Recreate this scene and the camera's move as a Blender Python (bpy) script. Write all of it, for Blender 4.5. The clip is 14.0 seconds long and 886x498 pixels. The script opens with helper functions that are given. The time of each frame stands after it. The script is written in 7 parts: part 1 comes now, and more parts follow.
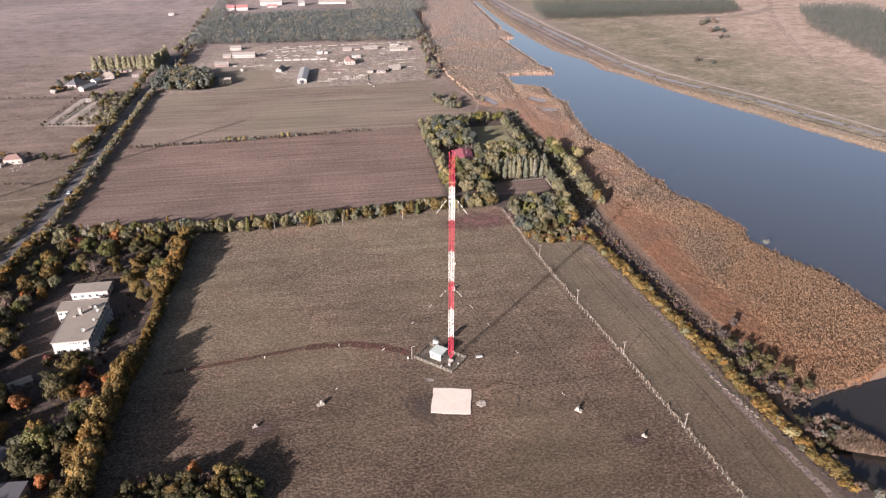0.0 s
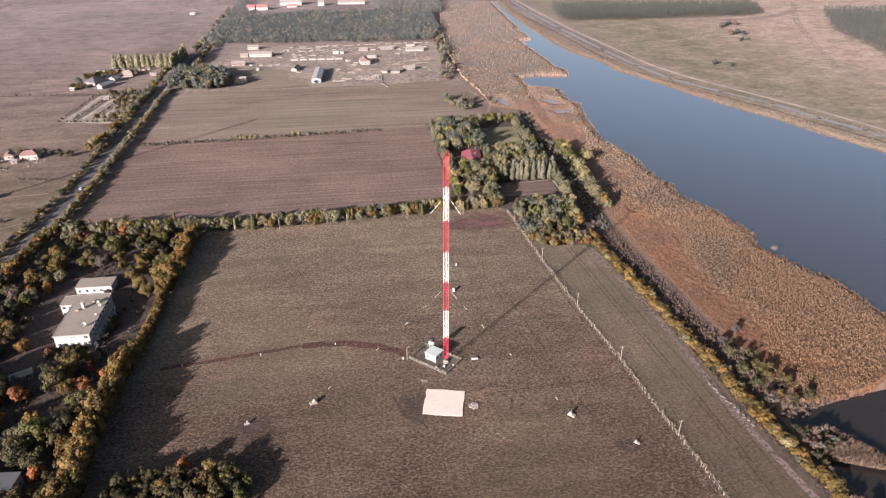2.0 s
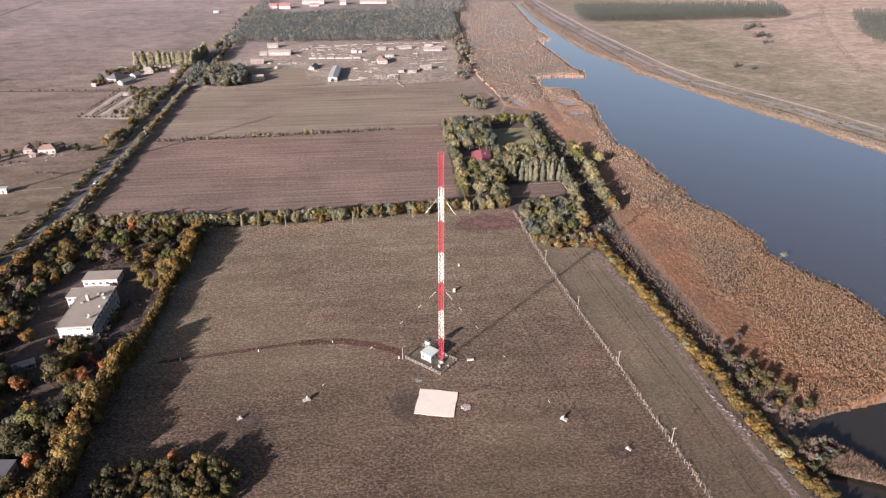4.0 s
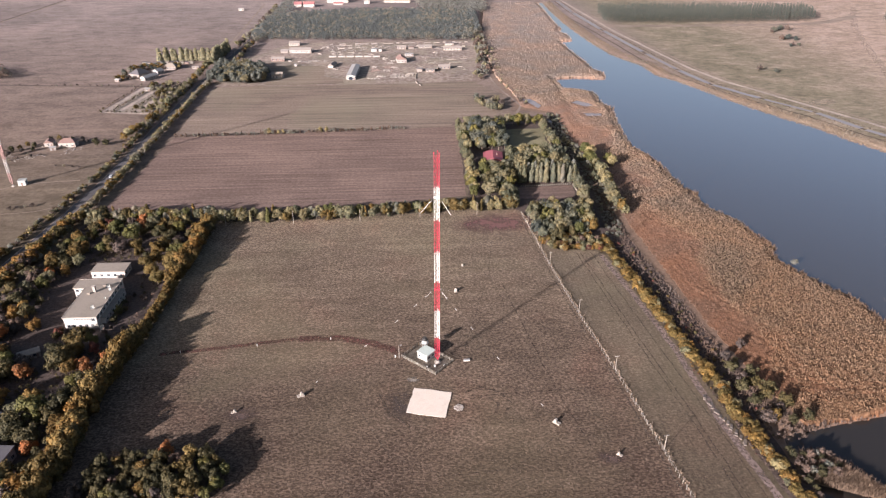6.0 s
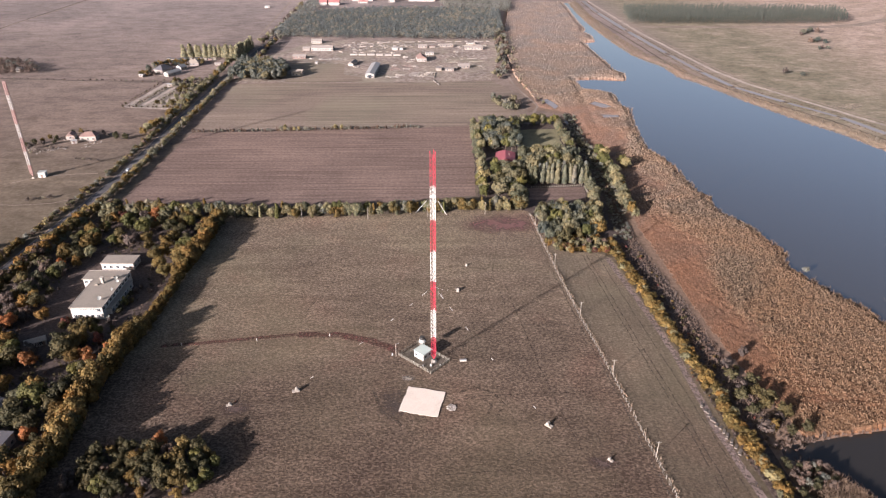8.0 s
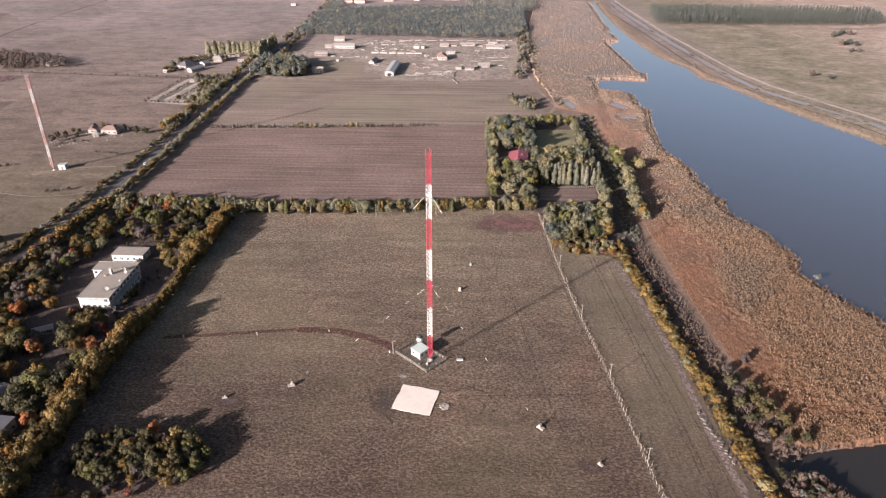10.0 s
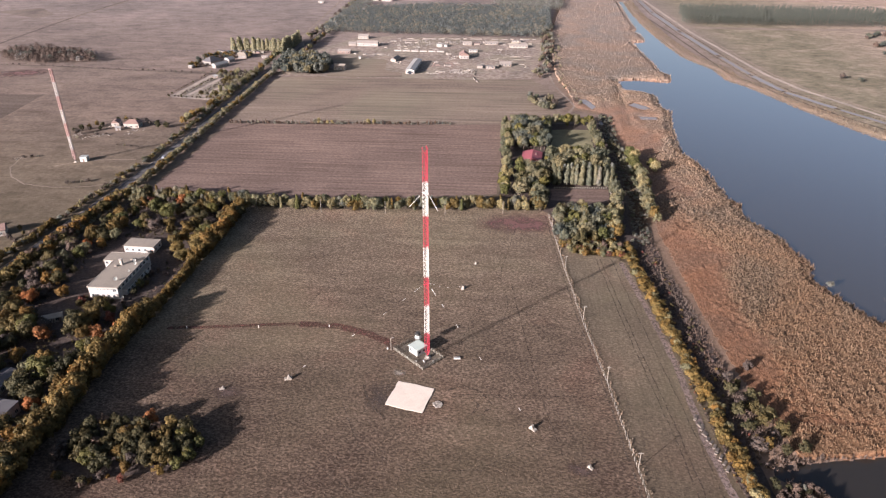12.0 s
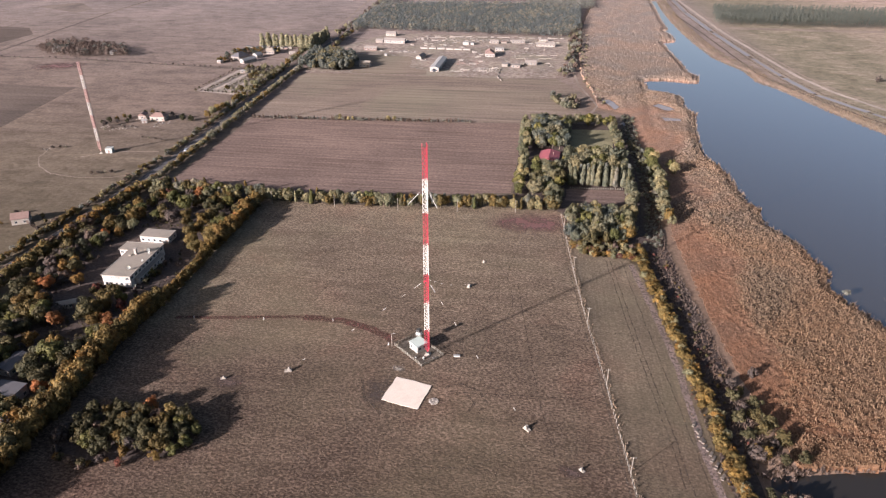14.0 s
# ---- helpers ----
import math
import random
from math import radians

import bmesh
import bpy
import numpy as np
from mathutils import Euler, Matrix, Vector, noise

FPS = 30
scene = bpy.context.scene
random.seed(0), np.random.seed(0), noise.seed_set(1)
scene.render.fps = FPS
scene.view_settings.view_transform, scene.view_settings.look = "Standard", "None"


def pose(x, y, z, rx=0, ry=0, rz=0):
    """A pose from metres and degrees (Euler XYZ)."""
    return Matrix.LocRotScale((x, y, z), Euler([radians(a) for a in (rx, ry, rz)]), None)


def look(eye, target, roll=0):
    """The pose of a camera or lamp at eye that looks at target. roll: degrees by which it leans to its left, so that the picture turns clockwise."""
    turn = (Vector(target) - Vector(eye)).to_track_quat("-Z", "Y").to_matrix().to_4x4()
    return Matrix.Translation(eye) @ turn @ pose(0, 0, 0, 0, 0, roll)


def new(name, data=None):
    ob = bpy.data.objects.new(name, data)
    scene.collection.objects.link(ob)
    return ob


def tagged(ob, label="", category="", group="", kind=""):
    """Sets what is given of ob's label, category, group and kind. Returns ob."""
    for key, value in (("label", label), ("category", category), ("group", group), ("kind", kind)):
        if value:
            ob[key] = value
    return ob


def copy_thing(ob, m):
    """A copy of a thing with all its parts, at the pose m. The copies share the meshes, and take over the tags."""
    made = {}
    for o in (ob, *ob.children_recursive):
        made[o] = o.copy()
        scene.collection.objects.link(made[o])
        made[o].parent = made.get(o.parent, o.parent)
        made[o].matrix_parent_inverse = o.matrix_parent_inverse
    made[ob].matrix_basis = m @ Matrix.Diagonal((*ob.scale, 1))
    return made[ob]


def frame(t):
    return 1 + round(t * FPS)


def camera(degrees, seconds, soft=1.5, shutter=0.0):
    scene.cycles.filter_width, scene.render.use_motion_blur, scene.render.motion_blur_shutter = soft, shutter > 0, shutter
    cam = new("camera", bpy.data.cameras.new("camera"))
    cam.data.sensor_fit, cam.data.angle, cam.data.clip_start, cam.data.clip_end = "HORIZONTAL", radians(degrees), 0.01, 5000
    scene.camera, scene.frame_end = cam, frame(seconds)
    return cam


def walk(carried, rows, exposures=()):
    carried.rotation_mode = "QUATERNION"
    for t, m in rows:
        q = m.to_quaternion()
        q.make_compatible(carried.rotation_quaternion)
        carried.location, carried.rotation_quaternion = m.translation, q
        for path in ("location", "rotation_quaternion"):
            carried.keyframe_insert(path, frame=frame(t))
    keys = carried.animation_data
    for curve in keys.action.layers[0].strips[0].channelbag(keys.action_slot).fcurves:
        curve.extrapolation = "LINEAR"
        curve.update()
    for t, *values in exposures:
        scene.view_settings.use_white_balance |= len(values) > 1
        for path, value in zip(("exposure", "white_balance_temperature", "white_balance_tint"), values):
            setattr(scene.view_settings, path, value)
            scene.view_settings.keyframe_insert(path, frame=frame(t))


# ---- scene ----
cam = camera(66.8, 14.0, soft=1.28)
PATH = [
    (0.0, -43.62, -223.18, 175.80, 61.729, -0.058, -10.230),
    (0.5, -41.21, -223.40, 175.75, 61.748, -0.079, -9.751),
    (1.0, -38.74, -223.62, 175.69, 61.766, -0.089, -9.259),
    (1.5, -36.22, -223.85, 175.61, 61.780, -0.091, -8.754),
    (2.0, -33.66, -224.08, 175.52, 61.792, -0.084, -8.236),
    (2.5, -31.07, -224.30, 175.45, 61.799, -0.071, -7.704),
    (3.0, -28.44, -224.52, 175.38, 61.803, -0.053, -7.159),
    (3.5, -25.79, -224.73, 175.32, 61.804, -0.030, -6.602),
    (4.0, -23.12, -224.92, 175.27, 61.801, -0.005, -6.033),
    (4.5, -20.42, -225.09, 175.24, 61.795, 0.022, -5.453),
    (5.0, -17.70, -225.24, 175.22, 61.785, 0.049, -4.863),
    (5.5, -14.95, -225.37, 175.21, 61.773, 0.076, -4.265),
    (6.0, -12.19, -225.48, 175.21, 61.759, 0.101, -3.658),
    (6.5, -9.40, -225.56, 175.21, 61.742, 0.124, -3.044),
    (7.0, -6.60, -225.62, 175.21, 61.723, 0.144, -2.423),
    (7.5, -3.77, -225.66, 175.21, 61.703, 0.160, -1.796),
    (8.0, -0.91, -225.66, 175.21, 61.682, 0.173, -1.163),
    (8.5, 1.96, -225.65, 175.19, 61.659, 0.181, -0.525),
    (9.0, 4.87, -225.61, 175.17, 61.636, 0.185, 0.119),
    (9.5, 7.79, -225.54, 175.12, 61.613, 0.184, 0.770),
    (10.0, 10.74, -225.45, 175.07, 61.588, 0.179, 1.428),
    (10.5, 13.70, -225.34, 175.00, 61.564, 0.171, 2.094),
    (11.0, 16.69, -225.20, 174.91, 61.538, 0.159, 2.771),
    (11.5, 19.69, -225.04, 174.81, 61.511, 0.146, 3.461),
    (12.0, 22.71, -224.86, 174.71, 61.482, 0.131, 4.166),
    (12.5, 25.73, -224.66, 174.61, 61.452, 0.117, 4.890),
    (13.0, 28.76, -224.43, 174.51, 61.418, 0.105, 5.637),
    (13.5, 31.77, -224.17, 174.44, 61.380, 0.096, 6.412),
    (14.0, 34.78, -223.89, 174.39, 61.336, 0.094, 7.220),
]
walk(cam, [(t, pose(x, y, z, rx, 0, rz) @ pose(0, 0, 0, 0, 0, roll)) for t, x, y, z, rx, roll, rz in PATH],
     exposures=[(0.0, 1.56, 6100, 16), (14.0, 1.56, 6100, 16)])

# ---- world and sun ----
SUN_EL, SUN_AZ = radians(16.5), radians(226.2)
world = bpy.data.worlds.new("world")
scene.world = world
world.use_nodes = True
wn = world.node_tree
sky = wn.nodes.new("ShaderNodeTexSky")
sky.sky_type = "NISHITA"
sky.sun_disc = False
sky.sun_elevation, sky.sun_rotation = SUN_EL, SUN_AZ
sky.air_density, sky.dust_density, sky.ozone_density = 1.0, 4.0, 1.0
wn.links.new(sky.outputs[0], wn.nodes["Background"].inputs[0])
wn.nodes["Background"].inputs[1].default_value = 0.047
sun_data = bpy.data.lights.new("sun", "SUN")
sun_data.energy, sun_data.angle, sun_data.color = 5.0, radians(0.6), (1.0, 0.90, 0.84)
sun = new("sun", sun_data)
to_sun = Vector((-math.cos(radians(44)) * math.cos(SUN_EL), -math.sin(radians(44)) * math.cos(SUN_EL), math.sin(SUN_EL)))
sun.matrix_world = look(to_sun * 400, (0, 0, 0))
tagged(sun, kind="structure")


# ---- materials ----
def shader(name):
    m = bpy.data.materials.new(name)
    m.use_nodes = True
    nt = m.node_tree
    return m, nt, nt.nodes["Principled BSDF"]


def node(nt, kind, **values):
    n = nt.nodes.new("ShaderNode" + kind)
    for key, value in values.items():
        n.inputs[key.replace("_", " ")].default_value = value
    return n


def ramp(nt, source, stops):
    r = nt.nodes.new("ShaderNodeValToRGB")
    while len(r.color_ramp.elements) < len(stops):
        r.color_ramp.elements.new(0.5)
    for e, (p, c) in zip(r.color_ramp.elements, stops):
        e.position, e.color = p, (*c, 1)
    nt.links.new(source, r.inputs[0])
    return r.outputs[0]


def mixed(nt, kind, factor, a, b):
    n = nt.nodes.new("ShaderNodeMix")
    n.data_type, n.blend_type = "RGBA", kind
    for socket, value in ((n.inputs[0], factor), (n.inputs[6], a), (n.inputs[7], b)):
        if isinstance(value, (int, float)):
            socket.default_value = value
        elif isinstance(value, tuple):
            socket.default_value = (*value, 1)
        else:
            nt.links.new(value, socket)
    return n.outputs[2]


def coords(nt, stretch=(1, 1, 1), turn=0.0):
    tc = nt.nodes.new("ShaderNodeTexCoord")
    mp = nt.nodes.new("ShaderNodeMapping")
    mp.inputs["Rotation"].default_value = (0, 0, radians(turn))
    mp.inputs["Scale"].default_value = stretch
    nt.links.new(tc.outputs["Object"], mp.inputs[0])
    return mp.outputs[0]


def noisy(nt, where, scale, detail=4.0, rough=0.6, warp=0.0):
    n = node(nt, "TexNoise", Scale=scale, Detail=detail, Roughness=rough, Distortion=warp)
    nt.links.new(where, n.inputs["Vector"])
    return n.outputs[0]


def relief(nt, bsdf, height, strength, distance):
    b = node(nt, "Bump", Strength=strength, Distance=distance)
    nt.links.new(height, b.inputs["Height"])
    nt.links.new(b.outputs[0], bsdf.inputs["Normal"])


def soil(name, dark, mid, light, big=0.02, fine=0.9, rows=None, row_turn=0, row_amount=0.5, bump=0.6, lift=0.35, tint=None, hard=1.0, speck=0.0, north=None):
    """Earth or turf: broad patches, clods and, where rows are given, tilled streaks."""
    m, nt, bsdf = shader(name)
    flat = coords(nt)
    broad = noisy(nt, flat, big, 5, 0.6, 0.4)
    clods = noisy(nt, flat, fine, 6, 0.65)
    colour = ramp(nt, clods, [(0.51 - 0.21 / hard, dark), (0.51, mid), (0.51 + 0.22 / hard, light)])
    if speck:
        # trampled tussocks in broken ridges
        ridge = noisy(nt, coords(nt, (0.80, 1.25, 1), 9), 1.0, 2.0, 0.5, 0.7)
        spots = ramp(nt, ridge, [(0.39, (0.62, 0.60, 0.59)), (0.50, (0.92, 0.92, 0.92)), (0.61, (1.52, 1.52, 1.51))])
        coarse = ramp(nt, noisy(nt, coords(nt, (0.10, 0.22, 1), 5), 1.0, 3, 0.6, 0.8), [(0.36, (0.88, 0.87, 0.87)), (0.64, (1.12, 1.12, 1.12))])
        colour = mixed(nt, "MULTIPLY", speck, colour, coarse)
        colour = mixed(nt, "MULTIPLY", speck, colour, spots)
        rosy = ramp(nt, noisy(nt, flat, 0.024, 4, 0.6, 0.7), [(0.52, (1, 1, 1)), (0.70, (1.06, 0.97, 0.97))])
        colour = mixed(nt, "MULTIPLY", 1.0, colour, rosy)
    patchy = ramp(nt, broad, [(0.32, (0.62, 0.62, 0.62)), (0.68, (1.25, 1.22, 1.18))])
    colour = mixed(nt, "MULTIPLY", 0.75, colour, patchy)
    if tint:
        green = ramp(nt, noisy(nt, flat, big * 0.7, 3, 0.5, 0.8), [(0.46, (0, 0, 0)), (0.66, (1, 1, 1))])
        colour = mixed(nt, "MIX", mixed(nt, "MULTIPLY", 1.0, green, (0.36, 0.36, 0.36) if speck else (0.6, 0.6, 0.6)), colour, tint)
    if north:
        # paler, greener north and dark south: haze and lens falloff put into colour
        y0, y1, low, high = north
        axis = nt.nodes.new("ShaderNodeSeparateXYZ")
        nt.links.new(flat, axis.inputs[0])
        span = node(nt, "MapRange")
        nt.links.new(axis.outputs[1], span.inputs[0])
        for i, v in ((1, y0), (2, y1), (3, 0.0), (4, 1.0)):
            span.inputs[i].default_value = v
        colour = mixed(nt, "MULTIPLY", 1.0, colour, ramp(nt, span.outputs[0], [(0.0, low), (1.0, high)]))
    height = mixed(nt, "MIX", 0.6, clods, ridge) if speck else clods
    if rows:
        streak = noisy(nt, coords(nt, rows, row_turn), 1.0, 4, 0.65)
        bands = ramp(nt, streak, [(0.34, (0.55, 0.53, 0.52)), (0.64, (1.3, 1.3, 1.3))])
        colour = mixed(nt, "MULTIPLY", row_amount, colour, bands)
        height = mixed(nt, "MIX", 0.3 if speck else 0.5, height, streak)
    nt.links.new(colour, bsdf.inputs["Base Color"])
    bsdf.inputs["Roughness"].default_value = 0.95
    bsdf.inputs["Specular IOR Level"].default_value = 0.1
    relief(nt, bsdf, height, bump, lift)
    return m


def painted(name, colour, rough=0.7, vary=0.25, scale=0.6, metal=0.0, stain=(0.35, 0.3, 0.26), bump=0.15):
    """Painted, rendered or bare hard surfaces with grime."""
    m, nt, bsdf = shader(name)
    flat = coords(nt)
    grime = noisy(nt, flat, scale, 6, 0.7, 0.5)
    fine = noisy(nt, flat, scale * 9, 4, 0.6)
    mask = ramp(nt, grime, [(0.45, (0, 0, 0)), (0.8, (vary, vary, vary))])
    base = mixed(nt, "MIX", mask, colour, tuple(c * s for c, s in zip(colour, stain)))
    shade = ramp(nt, fine, [(0.3, (0.86, 0.86, 0.86)), (0.7, (1.08, 1.08, 1.08))])
    nt.links.new(mixed(nt, "MULTIPLY", 0.7, base, shade), bsdf.inputs["Base Color"])
    bsdf.inputs["Roughness"].default_value = rough
    bsdf.inputs["Metallic"].default_value = metal
    relief(nt, bsdf, fine, bump, 0.03)
    return m


def leafy(name, dark, light, glow=0.22):
    """Foliage: colour varies from tree to tree, from bough to bough and from leaf clump to leaf clump, and light shines through."""
    m, nt, bsdf = shader(name)
    info = nt.nodes.new("ShaderNodeObjectInfo")
    geo = nt.nodes.new("ShaderNodeNewGeometry")
    low, high = (tuple(d + (b - d) * k for d, b in zip(dark, light)) for k in (0.28, 0.80))
    colour = ramp(nt, geo.outputs["Random Per Island"], [(0.0, low), (1.0, high)])
    tone = ramp(nt, info.outputs["Random"], [(0.0, (0.66, 0.72, 0.74)), (0.5, (1, 1, 1)), (1.0, (1.25, 1.12, 0.95))])
    colour = mixed(nt, "MULTIPLY", 1.0, colour, tone)
    bough = ramp(nt, noisy(nt, coords(nt), 0.55, 3, 0.6), [(0.36, (0.74, 0.80, 0.82)), (0.64, (1.26, 1.14, 1.0))])
    colour = mixed(nt, "MULTIPLY", 0.9, colour, bough)
    nt.links.new(colour, bsdf.inputs["Base Color"])
    bsdf.inputs["Roughness"].default_value = 0.7
    bsdf.inputs["Specular IOR Level"].default_value = 0.2
    thin = nt.nodes.new("ShaderNodeBsdfTranslucent")
    nt.links.new(colour, thin.inputs[0])
    both = nt.nodes.new("ShaderNodeMixShader")
    both.inputs[0].default_value = glow
    nt.links.new(bsdf.outputs[0], both.inputs[1])
    nt.links.new(thin.outputs[0], both.inputs[2])
    nt.links.new(both.outputs[0], nt.nodes["Material Output"].inputs[0])
    return m


def tufty(name, dark, mid, light, big=0.015, faded=0.0):
    """Standing dry stems: colour by tuft and by broad drifts."""
    m, nt, bsdf = shader(name)
    geo = nt.nodes.new("ShaderNodeNewGeometry")
    low, high = (tuple(m_ + (e - m_) * 0.65 for m_, e in zip(mid, end)) for end in (dark, light))
    colour = ramp(nt, geo.outputs["Random Per Island"], [(0.0, low), (0.5, mid), (1.0, high)])
    drift = ramp(nt, noisy(nt, coords(nt), big, 5, 0.65, 1.0), [(0.36, (0.90, 0.93, 0.95)), (0.62, (1.16, 1.0, 0.88))])
    colour = mixed(nt, "MULTIPLY", 0.7, colour, drift)
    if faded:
        # distance haze put into the colour: paler and bluer stems up the lake
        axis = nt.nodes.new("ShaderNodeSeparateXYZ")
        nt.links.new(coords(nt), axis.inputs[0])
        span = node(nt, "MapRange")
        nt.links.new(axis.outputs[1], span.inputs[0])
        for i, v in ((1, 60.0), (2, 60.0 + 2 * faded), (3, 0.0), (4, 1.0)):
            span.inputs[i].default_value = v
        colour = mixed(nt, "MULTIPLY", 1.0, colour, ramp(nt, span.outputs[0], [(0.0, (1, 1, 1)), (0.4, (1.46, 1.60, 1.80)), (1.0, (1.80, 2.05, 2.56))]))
    nt.links.new(colour, bsdf.inputs["Base Color"])
    bsdf.inputs["Roughness"].default_value = 0.85
    bsdf.inputs["Specular IOR Level"].default_value = 0.15
    return m


def reed_material():
    """A dense reed bed: tan where the reeds are full grown, russet where low sedge grows, painted haze paling it up the
    lake.
    """
    m, nt, bsdf = shader("dense_reed_bed")
    flat = coords(nt)
    kind = nt.nodes.new("ShaderNodeAttribute")
    kind.attribute_name = "full"
    grain = noisy(nt, coords(nt, (1.0, 0.5, 1), -20), 1.1, 5, 0.68, 0.5)
    sedge = ramp(nt, grain, [(0.34, (0.096, 0.053, 0.033)), (0.5, (0.158, 0.090, 0.057)), (0.66, (0.232, 0.140, 0.092))])
    reed = ramp(nt, grain, [(0.38, (0.052, 0.034, 0.022)), (0.5, (0.116, 0.078, 0.051)), (0.62, (0.208, 0.147, 0.101))])
    colour = mixed(nt, "MIX", kind.outputs["Fac"], sedge, reed)
    drift = ramp(nt, noisy(nt, flat, 0.02, 5, 0.65, 1.0), [(0.36, (0.84, 0.88, 0.92)), (0.62, (1.18, 1.02, 0.90))])
    colour = mixed(nt, "MULTIPLY", 0.8, colour, drift)
    # haze over distance is in this tint: darker near, paler and bluer far
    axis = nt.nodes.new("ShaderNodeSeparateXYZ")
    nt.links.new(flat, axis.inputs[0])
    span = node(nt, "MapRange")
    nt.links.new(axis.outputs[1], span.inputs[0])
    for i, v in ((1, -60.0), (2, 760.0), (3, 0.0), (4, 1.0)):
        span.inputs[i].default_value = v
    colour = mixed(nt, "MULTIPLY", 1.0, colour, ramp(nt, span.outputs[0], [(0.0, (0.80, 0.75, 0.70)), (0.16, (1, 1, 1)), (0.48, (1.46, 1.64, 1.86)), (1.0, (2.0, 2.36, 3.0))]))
    nt.links.new(colour, bsdf.inputs["Base Color"])
    bsdf.inputs["Roughness"].default_value = 0.9
    bsdf.inputs["Specular IOR Level"].default_value = 0.1
    relief(nt, bsdf, grain, 0.8, 0.5)
    return m


def stain_material(name, colour, strength=0.85):
    """A patch of disturbed earth that fades out at its ragged rim."""
    m, nt, bsdf = shader(name)
    tc = nt.nodes.new("ShaderNodeTexCoord")
    mp = nt.nodes.new("ShaderNodeMapping")
    mp.inputs["Location"].default_value = (-1, -1, 0)
    mp.inputs["Scale"].default_value = (2, 2, 0)
    nt.links.new(tc.outputs["Generated"], mp.inputs[0])
    ball = nt.nodes.new("ShaderNodeTexGradient")
    ball.gradient_type = "SPHERICAL"
    nt.links.new(mp.outputs[0], ball.inputs[0])
    rag = noisy(nt, coords(nt), 0.14, 6, 0.7)
    torn = ramp(nt, rag, [(0.36, (0.15, 0.15, 0.15)), (0.62, (1, 1, 1))])
    mult = nt.nodes.new("ShaderNodeMath")
    mult.operation = "MULTIPLY"
    nt.links.new(ball.outputs[1], mult.inputs[0])
    nt.links.new(torn, mult.inputs[1])
    fade = ramp(nt, mult.outputs[0], [(0.06, (0, 0, 0)), (0.55, (strength, strength, strength))])
    clods = noisy(nt, coords(nt), 1.2, 5, 0.65)
    nt.links.new(ramp(nt, clods, [(0.3, tuple(c * 0.6 for c in colour)), (0.7, tuple(c * 1.3 for c in colour))]), bsdf.inputs["Base Color"])
    bsdf.inputs["Roughness"].default_value = 0.95
    relief(nt, bsdf, clods, 0.5, 0.3)
    clear = nt.nodes.new("ShaderNodeBsdfTransparent")
    both = nt.nodes.new("ShaderNodeMixShader")
    nt.links.new(fade, both.inputs[0])
    nt.links.new(clear.outputs[0], both.inputs[1])
    nt.links.new(bsdf.outputs[0], both.inputs[2])
    nt.links.new(both.outputs[0], nt.nodes["Material Output"].inputs[0])
    return m


def water_material(name, deep, rough, ripple, lift):
    """Murky water under a smooth reflecting surface; the gloss grows towards grazing view."""
    m, nt, bsdf = shader(name)
    bsdf.inputs["Base Color"].default_value = (*deep, 1)
    bsdf.inputs["Roughness"].default_value = 0.6
    bsdf.inputs["Specular IOR Level"].default_value = 0.0
    waves = noisy(nt, coords(nt, (1, 0.35, 1), 30), 0.8, 5, 0.6)
    drift = noisy(nt, coords(nt), 0.012, 3, 0.5, 0.6)
    b = node(nt, "Bump", Strength=ripple, Distance=0.12)
    nt.links.new(mixed(nt, "MULTIPLY", 1.0, waves, drift), b.inputs["Height"])
    shine = nt.nodes.new("ShaderNodeBsdfGlossy")
    shine.inputs["Roughness"].default_value = rough
    shine.inputs["Color"].default_value = (1.0, 0.885, 0.855, 1)
    nt.links.new(b.outputs[0], shine.inputs["Normal"])
    grazing = node(nt, "Fresnel", IOR=1.33)
    bent = nt.nodes.new("ShaderNodeMath")
    bent.operation = "POWER"
    nt.links.new(grazing.outputs[0], bent.inputs[0])
    bent.inputs[1].default_value = 0.85
    gloss = nt.nodes.new("ShaderNodeMath")
    gloss.operation, gloss.use_clamp = "MULTIPLY", True
    nt.links.new(bent.outputs[0], gloss.inputs[0])
    gloss.inputs[1].default_value = lift
    both = nt.nodes.new("ShaderNodeMixShader")
    nt.links.new(gloss.outputs[0], both.inputs[0])
    nt.links.new(bsdf.outputs[0], both.inputs[1])
    nt.links.new(shine.outputs[0], both.inputs[2])
    nt.links.new(both.outputs[0], nt.nodes["Material Output"].inputs[0])
    return m


